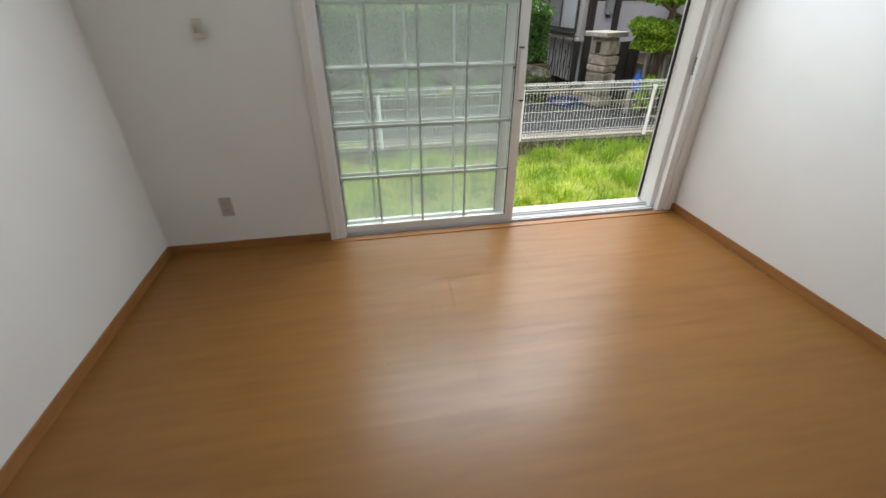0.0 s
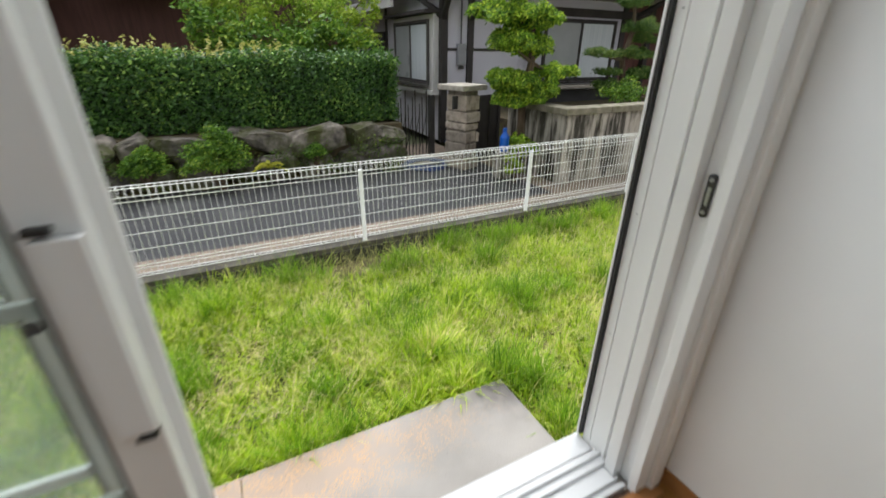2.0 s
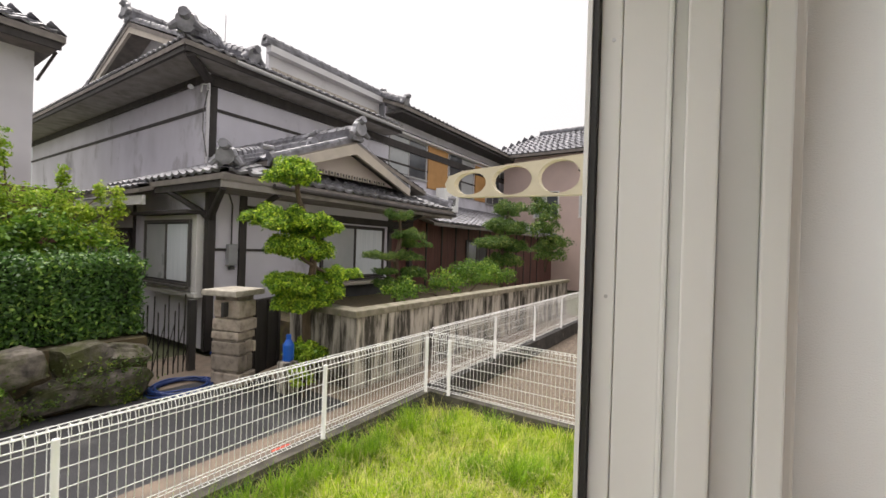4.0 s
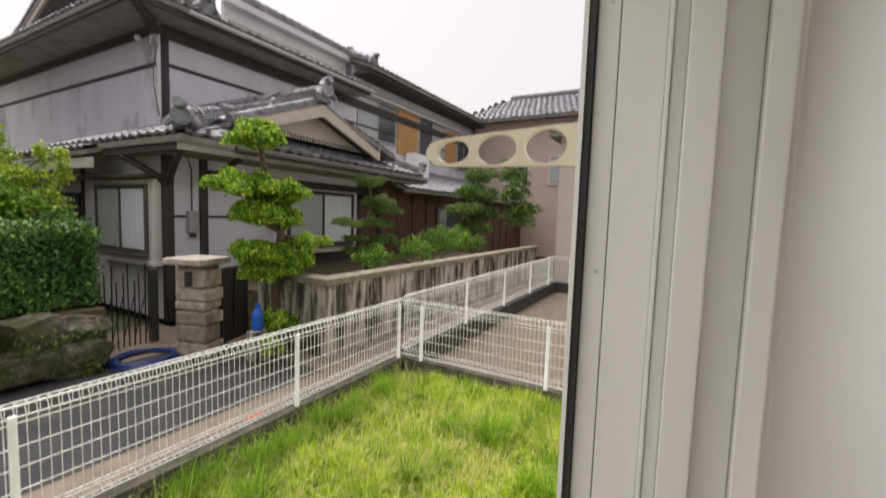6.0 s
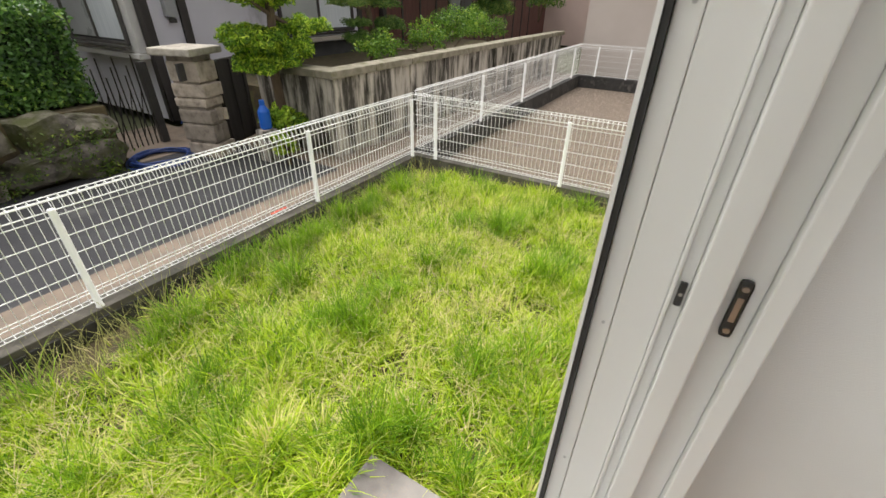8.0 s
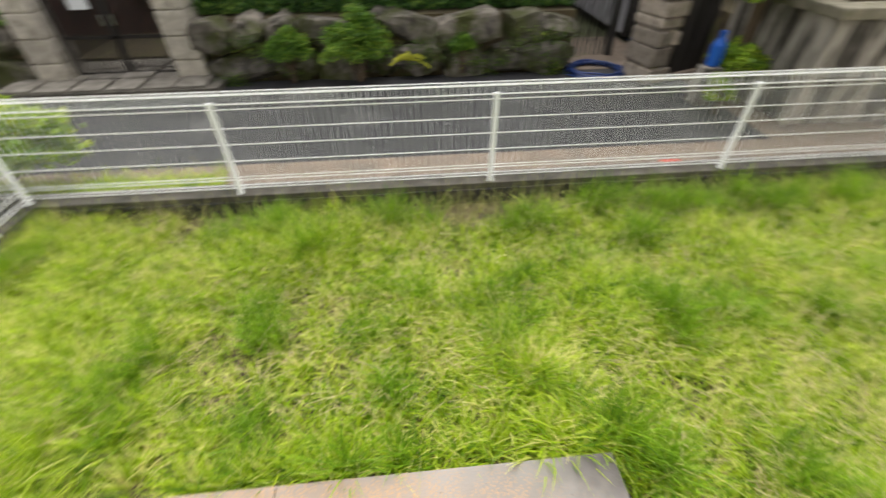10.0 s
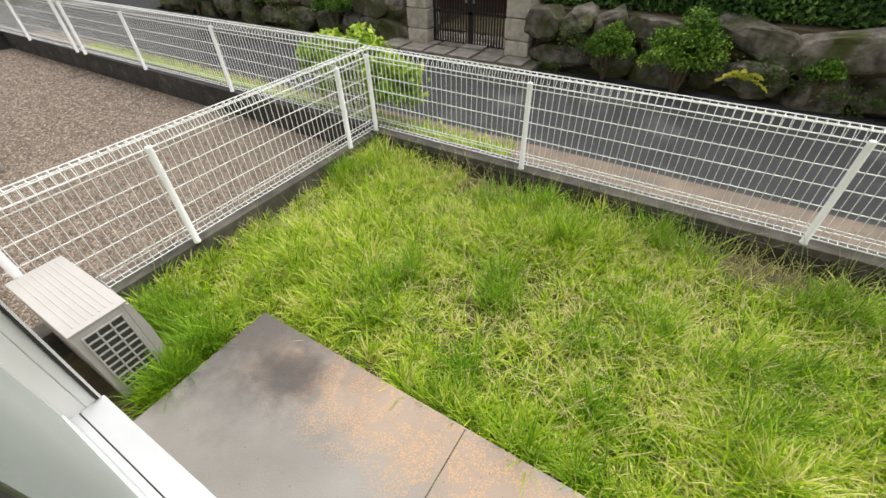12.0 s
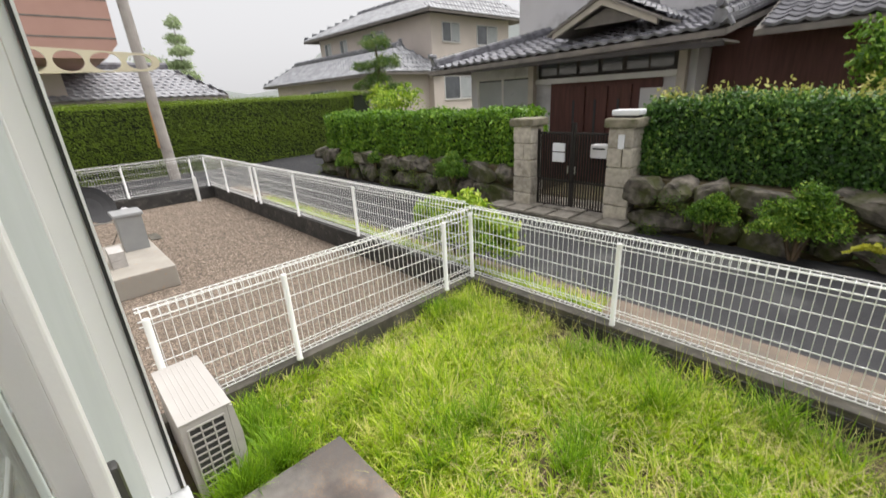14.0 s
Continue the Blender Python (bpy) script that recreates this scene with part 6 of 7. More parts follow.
# ---- entrance of the tiled house ----
pe = thing("stone_pillar", "brown stone gate pillar with a pale slab on top", "gate pillar", (5.60, 9.05, ROAD), turn=18)
part("core", boxes((0.02, 0.32, 0.02, 0.40, 0, 1.26)), M["slate_stone"], pe)
part("capstone", boxes((-0.14, 0.44, -0.08, 0.5, 1.275, 1.36), bevel=0.02), M["granite"], pe, "pale capstone slab")
r_ = random.Random(5)
z = 0.01
while z < 1.2:
    h_ = r_.uniform(0.10, 0.26)
    x, split = 0.0, r_.random() < 0.6
    while x < 0.31:
        w_ = min(r_.uniform(0.12, 0.26), 0.35 - x) if split else 0.35 - x
        tilt = r_.uniform(-0.02, 0.02)
        part("stone_block", boxes((x, x + w_ - 0.014, -r_.uniform(0.0, 0.045), 0.41 + r_.uniform(0, 0.035), z + max(tilt, 0), min(z + h_, 1.27) - 0.014 + min(tilt, 0)), bevel=0.022), M["slate_stone"], pe)
        x += w_
    z += h_
part("intercom", boxes((-0.16, -0.06, 0.1, 0.14, 1.0, 1.2), bevel=0.01), M["dark_plastic"], pe, "dark intercom box")
eg = thing("wooden_gate", "dark brown wooden gate leaf half open", "gate", (6.0, 9.3, ROAD + 0.05), turn=20)
part("leaf_board", boxes((0.0, 0.62, 0, 0.04, 0, 1.12), bevel=0.006), M["timber"], eg)
for x in (0.02, 0.3, 0.56):
    part("batten", boxes((x, x + 0.06, -0.02, -0.001, 0.02, 1.1), bevel=0.004), M["timber"], eg)
fg = thing("folding_gate", "black folding metal gate before the entrance", "gate", (4.98, 10.4, ROAD))
for i in range(9):
    x = i * 0.07
    part("bar", tube(bmesh.new(), (x, 0, 0), (x + 0.01 * (-1) ** i, 0, 0.95 + 0.12 * (i % 3)), 0.009, 6), M["iron"], fg)
for i in range(5):
    part("scissor_bar", tube(bmesh.new(), (i * 0.14, -0.012, 0.15), (i * 0.14 + 0.14, -0.012, 0.75), 0.007, 6), M["iron"], fg)
part("end_post", boxes((0.62, 0.72, -0.05, 0.05, 0, 1.1), bevel=0.006), M["dark_plastic"], fg)
hose = bmesh.new()
for k in range(6):
    pts = [((0.40 - 0.018 * k) * math.cos(t * math.pi / 16) + 0.02 * (k % 2), (0.36 - 0.015 * k) * math.sin(t * math.pi / 16), 0.018 + 0.022 * (k % 3) + 0.012 * math.sin(t * 0.7 + k)) for t in range(33)]
    path_tube(hose, pts, 0.013, 6)
path_tube(hose, [(0.4, 0, 0.03), (0.62, 0.12, 0.02), (0.72, 0.3, 0.2), (0.66, 0.36, 0.42), (0.6, 0.4, 0.3)], 0.012, 6)
hb = thing("garden_hose", "coiled blue garden hose on the ground", "hose", (5.15, 9.62, ROAD))
part("coil", hose, M["blue_hose"], hb)
wall_y = 7.75
cw = thing("block_wall", "rain-stained old concrete garden wall with mossy coping", "wall")
part("wall_face", boxes((6.55, 16.2, wall_y, wall_y + 0.16, ROAD - 0.1, 0.40)), M["old_wall"], cw)
part("wall_return", boxes((6.55, 6.71, wall_y + 0.162, 9.2, ROAD - 0.1, 0.40)), M["old_wall"], cw)
x = 6.48
while x < 16.2:
    part("coping_stone", boxes((x, min(x + 0.88, 16.25), wall_y - 0.06, wall_y + 0.22, 0.402, 0.50), bevel=0.015), M["moss_cap"], cw)
    x += 0.89
part("coping_stone", boxes((6.48, 6.78, wall_y + 0.225, 9.25, 0.402, 0.50), bevel=0.015), M["moss_cap"], cw)
x = 7.2
while x < 16:
    part("wall_rib", boxes((x, x + 0.09, wall_y - 0.035, wall_y - 0.001, ROAD, 0.40), bevel=0.006), M["old_wall"], cw)
    x += 1.05
structure("garden_bank_2", boxes((6.75, 16.2, wall_y + 0.2, 11.4, -0.9, 0.1)), M["soil"], "dark soil of the raised garden behind the wall", "ground")
bt = thing("blue_bottle", "blue plastic spray bottle standing on the wall", "bottle", (5.98, 8.45, ROAD + 0.42))
part("body", lathe(bmesh.new(), [(0.06, 0), (0.075, 0.02), (0.075, 0.22), (0.03, 0.3)], 14), M["blue"], bt)
part("cap", lathe(bmesh.new(), [(0.03, 0.3), (0.034, 0.31), (0.034, 0.36)], 12), M["blue"], bt)
stand = thing("stone_post", "short stained stone post beside the gate", "post", (5.87, 8.34, ROAD))
part("shaft", boxes((0, 0.2, 0, 0.2, 0, 0.42), bevel=0.02), M["old_wall"], stand)
rd = thing("red_brick_piece", "small faded red plastic piece on the kerb", "debris", (4.78, 6.97, ROAD + 0.006))
part("body", boxes((0, 0.2, 0, 0.09, 0, 0.06), bevel=0.02), M["red"], rd)

# ---- things in the gravel yard ----
cs = thing("concrete_step", "pale concrete doorstep slab on the gravel", "step", (-5.4, 3.72, -0.77))
part("slab", boxes((0, 1.82, 0, 0.88, 0, 0.29), bevel=0.02), M["slab"], cs)
for k in range(2):
    cb = thing("cinder_block", "pale hollow concrete block stacked on the doorstep", "concrete block", (-4.42, 4.0, -0.48 + k * 0.105), "stacked hollow blocks")
    bm = boxes((0, 0.012 + 0.378, 0, 0.03, 0, 0.1), (0, 0.39, 0.16, 0.19, 0, 0.1), (0, 0.03, 0.03, 0.16, 0, 0.1), (0.12, 0.15, 0.03, 0.16, 0, 0.1), (0.24, 0.27, 0.03, 0.16, 0, 0.1), (0.36, 0.39, 0.03, 0.16, 0, 0.1))
    bmesh.ops.rotate(bm, verts=bm.verts[:], cent=(0, 0, 0), matrix=Matrix.Rotation(radians(90), 3, "X"))
    bmesh.ops.translate(bm, verts=bm.verts[:], vec=(0, 0.1, 0))
    bmesh.ops.scale(bm, verts=bm.verts[:], vec=(1, 1.6, 0.53))
    part("shell", bm, M["block"], cb)
bn = thing("grey_bin", "pale grey plastic bin on the doorstep", "bin", (-4.9, 4.38, -0.48))
part("body", prism(bmesh.new(), [(-0.15, 0), (0.15, 0), (0.2, 0.5), (-0.2, 0.5)], "y", -0.15, 0.15), M["grey_plastic"], bn)
part("lid", boxes((-0.22, 0.22, -0.18, 0.18, 0.501, 0.55), bevel=0.015), M["grey_plastic"], bn)
sd = thing("satellite_dish", "dark grey satellite dish on a pipe mount", "satellite dish", (-5.6, 4.0, -0.77))
bm = bmesh.new()
lathe(bm, [(0.02, 0.0), (0.14, 0.02), (0.24, 0.055), (0.30, 0.1), (0.302, 0.11), (0.235, 0.07), (0.15, 0.035), (0.02, 0.015)], 24)
bmesh.ops.rotate(bm, verts=bm.verts[:], cent=(0, 0, 0), matrix=Euler((radians(62), 0, radians(125))).to_matrix())
bmesh.ops.translate(bm, verts=bm.verts[:], vec=(0, 0.05, 0.85))
part("reflector", bm, M["dish"], sd)
part("mast", path_tube(bmesh.new(), [(0, 0, 0), (0, 0, 0.75), (0, 0.05, 0.85)], 0.02, 8), M["metal"], sd)
part("arm", path_tube(bmesh.new(), [(0.02, 0.02, 0.6), (0.2, 0.3, 0.62), (0.28, 0.42, 0.75)], 0.012, 6), M["metal"], sd)
part("receiver", boxes((0.25, 0.31, 0.38, 0.46, 0.74, 0.82), bevel=0.012), M["plaster_light"], sd)
part("cable", path_tube(bmesh.new(), [(0.28, 0.4, 0.75), (0.2, 0.25, 0.45), (0.12, 0.12, 0.2), (0.2, 0.1, 0.02)], 0.006, 5), M["dark_plastic"], sd)
mh = thing("drain_cover", "dark flat drain cover in the gravel", "drain cover", (-6.75, 4.75, -0.77))
part("plate", boxes((0, 0.5, 0, 0.16, 0, 0.02), bevel=0.006), M["kerb"], mh)
wp = thing("white_stake", "short white plastic stake by the fence", "stake", (-9.2, 6.3, -0.77))
part("stake", boxes((-0.04, 0.04, -0.04, 0.04, 0, 0.62), bevel=0.015), M["fence"], wp)
up = thing("utility_pole", "leaning grey concrete utility pole", "utility pole", (-12.9, 6.62, -0.64))
part("shaft", tube(bmesh.new(), (0, 0, 0), (0.0, -0.2, 9.0), 0.16, 16, 0.12), M["pole"], up)
part("cable_guard", tube(bmesh.new(), (0.02, -0.2, 1.0), (0.02, -0.17, 2.3), 0.035, 8), M["shutter_orange"], up, "ochre cable guard")


# ---- plants ----
def hedge(name, label, x0, x1, y0, y1, z0, z1, n, size, material, faces="fxt", ragged=0.03, slim=0.55):
    h = thing(name, label, "hedge")
    # near-black box: the shade between the leaves as a colour
    part("core", boxes((x0 + 0.07, x1 - 0.07, y0 + 0.07, y1 - 0.07, z0, z1 - 0.07)), M["shade_core"], h)
    p, nn = wall_points(n, x0, x1, y0, y1, z0, z1, ragged, faces)
    part("leaves", leaf_mesh("leaves", p, nn, size, material, slim), None, h, kind="stuff")
    return h


# colour of the shade inside the hedges
M["shade_core"] = surface("hedge_shade", (0.012, 0.018, 0.008), (0.02, 0.028, 0.01), 0.95, 8)


def bush(name, label, blobs, n, size, material, stems=3, slim=0.5, category="shrub", low=-0.6, loose=0.8, lumps=26):
    """A shrub of several leafy lumps on short stems; blobs: centre and radii in metres."""
    x = sum(b[0][0] for b in blobs) / len(blobs)
    y = sum(b[0][1] for b in blobs) / len(blobs)
    z = min(b[0][2] - b[1][2] for b in blobs)
    t = thing(name, label, category, (x, y, z))
    for c, r in blobs:
        bm = bmesh.new()
        path_tube(bm, [(0, 0, -0.25), ((c[0] - x) * 0.5, (c[1] - y) * 0.5, (c[2] - z) * 0.5), (c[0] - x, c[1] - y, c[2] - z)], 0.025, 5, 0.01)
        part("stem", bm, M["bark"], t)
    P, Q = [], []
    total = sum(r[0] * r[2] for _, r in blobs)
    for c, r in blobs:
        m = int(n * r[0] * r[2] / total)
        for k, share in ((1.0, 0.75), (0.72, 0.25)):
            p, q = clump_points(int(m * share), (c[0] - x, c[1] - y, c[2] - z), [v * k for v in r], max(8, int(lumps * k)), low)
            P.append(p), Q.append(q)
    part("leaves", leaf_mesh("leaves", np.concatenate(P), np.concatenate(Q), size, material, slim, loose), None, t, kind="stuff")
    return t


def cloud_tree(name, label, base, trunk, pads, n, size, material, slim=0.3, loose=0.9, lumps=26, thick=1.0):
    """A pruned garden tree: a bent tapered trunk, a limb to each pad of leaves; places from the base."""
    t = thing(name, label, "tree", base)
    bm = bmesh.new()
    path_tube(bm, trunk, 0.075, 8, 0.03)
    part("trunk", bm, M["bark"], t)
    total = sum(r[0] * r[1] for _, r in pads)
    for c, r in pads:
        r = (r[0], r[1], r[2] * thick)
        k = min(trunk, key=lambda q: abs(q[2] - (c[2] - 0.15)))
        part("limb", path_tube(bmesh.new(), [k, ((k[0] + c[0]) / 2, (k[1] + c[1]) / 2, (k[2] + c[2]) / 2 - 0.03), (c[0], c[1], c[2] - 0.02)], 0.03, 6, 0.012), M["bark"], t)
        m = int(n * r[0] * r[1] / total)
        p, q = clump_points(int(m * 1.1), c, r, max(9, int(lumps * r[0] * r[1] / 0.16)), -0.35)
        p2, q2 = blob_points(m // 3, c, [v * 0.7 for v in r], -0.9)
        part("leaf_pad", leaf_mesh("leaf_pad", np.concatenate([p, p2]), np.concatenate([q, q2]), size, material, slim, loose), None, t, kind="stuff")
    return t


bush("wall_plant", "light green leafy plant below the garden wall", [((5.95, 8.12, -0.32), (0.13, 0.12, 0.26)), ((6.0, 8.1, -0.05), (0.10, 0.1, 0.14))], 700, 0.06, M["shrub_light"], category="plant", lumps=10)
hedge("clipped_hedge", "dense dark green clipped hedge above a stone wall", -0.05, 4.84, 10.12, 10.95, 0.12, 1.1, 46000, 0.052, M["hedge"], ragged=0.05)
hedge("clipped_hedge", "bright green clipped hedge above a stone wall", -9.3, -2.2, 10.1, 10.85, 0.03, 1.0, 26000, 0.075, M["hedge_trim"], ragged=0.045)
hedge("tall_hedge", "long tall yellow-green hedge along the side street", -15.6, -14.3, 3.2, 14.2, -0.64, 1.62, 120000, 0.045, M["hedge_far"], "xt", 0.05)
hedge("tall_hedge", "long tall yellow-green hedge along the lane", -30, -14.35, 14.3, 15.3, -0.64, 1.7, 50000, 0.07, M["hedge_far"], "ft", 0.05)
sp, sn = [], []
for i in range(62):
    x = 0.0 + 3.3 * (i / 62) ** 1.2 + random.uniform(-0.1, 0.1)
    h = random.uniform(0.04, 0.34)
    for k in range(14):
        sp.append((x + random.uniform(-0.03, 0.03), 10.25 + random.uniform(0, 0.5), 1.1 + h * k / 16))
        sn.append((random.uniform(-1, 1), -1, 0.6))
st = thing("hedge_shoots", "pale yellowish new shoots standing out of the hedge", "shoots", kind="stuff")
part("leaves", leaf_mesh("leaves", np.array(sp), np.array(sn), 0.06, M["new_shoot"], 0.45), None, st, kind="stuff")
for (x, y, z, r) in ((1.95, 9.6, -0.12, 0.42), (1.08, 9.6, -0.16, 0.26), (3.3, 9.62, -0.2, 0.15), (-7.75, 9.72, -0.12, 0.36), (-6.4, 9.75, 0.0, 0.2), (-3.6, 9.68, 0.0, 0.36)):
    bush("clipped_shrub", "small round clipped shrub growing on the stone wall", [((x, y, z), (r * 0.8, r * 0.6, r * 0.75)), ((x - r * 0.55, y - 0.02, z - r * 0.2), (r * 0.55, r * 0.5, r * 0.5)), ((x + r * 0.5, y, z - r * 0.12), (r * 0.6, r * 0.5, r * 0.55)), ((x + r * 0.1, y + 0.02, z + r * 0.4), (r * 0.4, r * 0.4, r * 0.45))], int(26000 * r), 0.036, M["shrub"], slim=0.5)
bush("leafy_shrubs", "tall leafy shrubs behind the clipped hedge", [((3.0, 11.7, 1.2), (0.8, 0.5, 0.55)), ((3.9, 11.8, 1.15), (0.7, 0.5, 0.6)), ((4.6, 11.9, 0.95), (0.5, 0.5, 0.6)), ((2.3, 12.0, 1.5), (0.5, 0.4, 0.45))], 15000, 0.078, M["shrub"], slim=0.5)
bush("light_shrub", "light green upright shrub behind the clipped hedge", [((2.7, 12.3, 1.9), (0.6, 0.4, 0.5)), ((3.5, 12.4, 1.95), (0.55, 0.4, 0.5)), ((4.3, 12.4, 1.75), (0.5, 0.4, 0.5)), ((4.9, 12.3, 1.45), (0.4, 0.3, 0.5)), ((3.35, 12.4, 2.75), (0.07, 0.07, 0.5)), ((3.9, 12.4, 2.55), (0.08, 0.08, 0.4)), ((2.75, 12.4, 2.7), (0.09, 0.09, 0.5)), ((5.25, 12.2, 1.95), (0.1, 0.1, 0.4)), ((5.0, 12.2, 2.1), (0.08, 0.08, 0.3)), ((4.55, 12.3, 2.3), (0.07, 0.07, 0.3))], 15000, 0.065, M["shrub_light"], slim=0.4)
cloud_tree("cloud_pruned_tree", "cloud-pruned garden tree with bright green leaf pads", (6.4, 8.6, -0.62),
           [(0, 0, 0), (0.0, 0, 0.5), (-0.03, 0, 1.1), (0.08, 0, 1.7), (0.05, 0.02, 2.2), (-0.2, 0.02, 2.65), (-0.25, 0.02, 2.95)],
           [((-0.28, 0, 2.98), (0.33, 0.3, 0.19)), ((-0.45, 0.05, 2.32), (0.42, 0.36, 0.16)), ((0.05, -0.05, 2.25), (0.36, 0.34, 0.17)), ((-0.35, -0.1, 1.95), (0.4, 0.34, 0.13)), ((0.12, 0.1, 1.9), (0.22, 0.3, 0.2)),
            ((-0.35, -0.05, 1.42), (0.42, 0.34, 0.16)), ((0.5, -0.05, 1.55), (0.34, 0.25, 0.11)), ((0.25, -0.15, 1.3), (0.32, 0.3, 0.14)), ((-0.3, -0.15, 1.18), (0.35, 0.3, 0.12)), ((0.0, 0.0, 0.42), (0.26, 0.26, 0.22))], 60000, 0.058, M["maki"], slim=0.28, thick=1.1)
cloud_tree("garden_pine", "layered pruned pine behind the garden wall", (9.25, 9.3, 0.1),
           [(0, 0, 0), (0.1, 0, 0.5), (-0.05, 0, 1.0), (0.1, 0, 1.5), (0.05, 0, 1.9)],
           [((0.0, 0, 1.95), (0.3, 0.3, 0.1)), ((0.25, 0, 1.55), (0.4, 0.36, 0.12)), ((0.55, 0, 1.36), (0.3, 0.3, 0.09)), ((-0.6, 0, 1.1), (0.32, 0.3, 0.08)), ((0.2, 0, 1.1), (0.36, 0.34, 0.11)), ((-0.4, 0, 0.78), (0.26, 0.26, 0.07)), ((0.5, 0, 0.72), (0.42, 0.36, 0.1)), ((-0.25, -0.1, 0.5), (0.42, 0.36, 0.11))], 26000, 0.05, M["pine"], slim=0.22, thick=1.1)
cloud_tree("garden_pine", "layered pruned pine behind the garden wall", (14.6, 9.4, 0.1),
           [(0, 0, 0), (0.1, 0, 0.6), (0.0, 0, 1.2), (0.2, 0, 2.0), (0.4, 0, 2.6)],
           [((0.4, 0, 2.6), (0.6, 0.5, 0.25)), ((-0.1, 0, 2.05), (0.6, 0.5, 0.22)), ((0.9, 0, 2.0), (0.6, 0.5, 0.22)), ((-0.6, 0, 1.5), (0.7, 0.5, 0.2)), ((0.6, 0, 1.4), (0.7, 0.5, 0.2)), ((0.0, -0.1, 0.95), (0.7, 0.5, 0.2))], 24000, 0.085, M["pine"], slim=0.24, thick=1.15)
bush("garden_shrubs", "rounded green shrubs behind the garden wall", [((8.6, 8.6, 0.55), (0.4, 0.35, 0.25)), ((10.2, 8.7, 0.6), (0.5, 0.4, 0.28)), ((11.6, 8.8, 0.75), (0.65, 0.5, 0.4)), ((12.8, 8.8, 0.7), (0.6, 0.5, 0.38))], 13000, 0.045, M["shrub"])
bush("back_tree", "leafy green tree beside the beige house", [((17.0, 8.9, 2.3), (0.6, 0.5, 0.6)), ((17.5, 9.2, 3.0), (0.6, 0.5, 0.6)), ((17.2, 8.6, 1.5), (0.8, 0.6, 0.6))], 8000, 0.085, M["pine"], category="tree")
bush("street_shrub", "bright green shrub growing beside the fence", [((-0.95, 7.22, -0.18), (0.55, 0.24, 0.42)), ((-1.4, 7.22, -0.1), (0.35, 0.22, 0.3)), ((-0.5, 7.2, -0.2), (0.35, 0.22, 0.36))], 7500, 0.075, M["shrub_light"], slim=0.45)
cloud_tree("garden_pine", "layered dark pruned pine behind the far hedge", (-10.8, 13.2, -0.1),
           [(0, 0, 0), (0.2, 0, 1.0), (-0.05, 0, 1.8), (0.2, 0, 2.5), (0.1, 0, 3.1)],
           [((0.15, 0, 3.25), (0.65, 0.5, 0.3)), ((-0.75, 0, 2.6), (0.5, 0.45, 0.24)), ((0.65, 0, 2.6), (0.62, 0.5, 0.28)), ((0.0, 0, 2.15), (0.6, 0.45, 0.26)), ((-0.9, 0, 1.95), (0.45, 0.4, 0.2)), ((0.8, 0, 1.75), (0.55, 0.45, 0.24)), ((-0.2, 0, 1.6), (0.5, 0.4, 0.2))], 16000, 0.07, M["pine"], slim=0.22)
bush("garden_shrubs", "mixed green shrubs behind the far hedge", [((-9.0, 12.2, 1.2), (0.7, 0.5, 0.4)), ((-7.9, 12.0, 1.3), (0.6, 0.5, 0.45)), ((-9.6, 12.4, 1.4), (0.5, 0.4, 0.5))], 3500, 0.09, M["shrub_light"])
# leaf colour of the far trees is paled for haze
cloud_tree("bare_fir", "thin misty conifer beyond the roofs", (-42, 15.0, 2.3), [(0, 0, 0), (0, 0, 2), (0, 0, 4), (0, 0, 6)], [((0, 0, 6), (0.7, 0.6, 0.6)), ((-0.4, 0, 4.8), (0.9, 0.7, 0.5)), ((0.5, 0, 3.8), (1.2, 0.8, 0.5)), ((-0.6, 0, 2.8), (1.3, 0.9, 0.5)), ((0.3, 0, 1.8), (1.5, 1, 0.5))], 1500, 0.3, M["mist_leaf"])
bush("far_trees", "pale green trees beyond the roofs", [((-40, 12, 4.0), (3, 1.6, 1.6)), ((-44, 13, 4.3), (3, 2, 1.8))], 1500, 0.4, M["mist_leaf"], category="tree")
fern = thing("yellow_fern", "small yellow-green fern in the stone wall", "fern", (2.6, 9.5, -0.38))
for k in range(7):
    a = radians(-160 + k * 24 + random.uniform(-8, 8))
    pts, nn = [], []
    for i in range(16):
        s = i / 15
        for sd_ in (-1, 1):
            pts.append((0.26 * s * math.cos(a) + sd_ * 0.025 * (1 - s) * math.sin(a), -0.12 * s + sd_ * 0.01, 0.22 * s * abs(math.sin(a)) + 0.05 - 0.12 * s * s))
            nn.append((0, -1, 0.7))
    part("frond", leaf_mesh("frond", np.array(pts), np.array(nn), 0.05, M["fern"], 0.4, 0.3), None, fern)

# ---- grass ----
def field(x, y, cell, seed):
    """Smooth random heights, 0 to 1, on a grid of that cell."""
    g = np.random.default_rng(seed).uniform(size=(64, 64))
    u, v = (x + 3) / cell, y / cell
    i, j = np.floor(u).astype(int), np.floor(v).astype(int)
    a, b = u - i, v - j
    a, b = a * a * (3 - 2 * a), b * b * (3 - 2 * b)
    at = lambda p, q: g[p % 64, q % 64]
    return (at(i, j) * (1 - a) + at(i + 1, j) * a) * (1 - b) + (at(i, j + 1) * (1 - a) + at(i + 1, j + 1) * a) * b


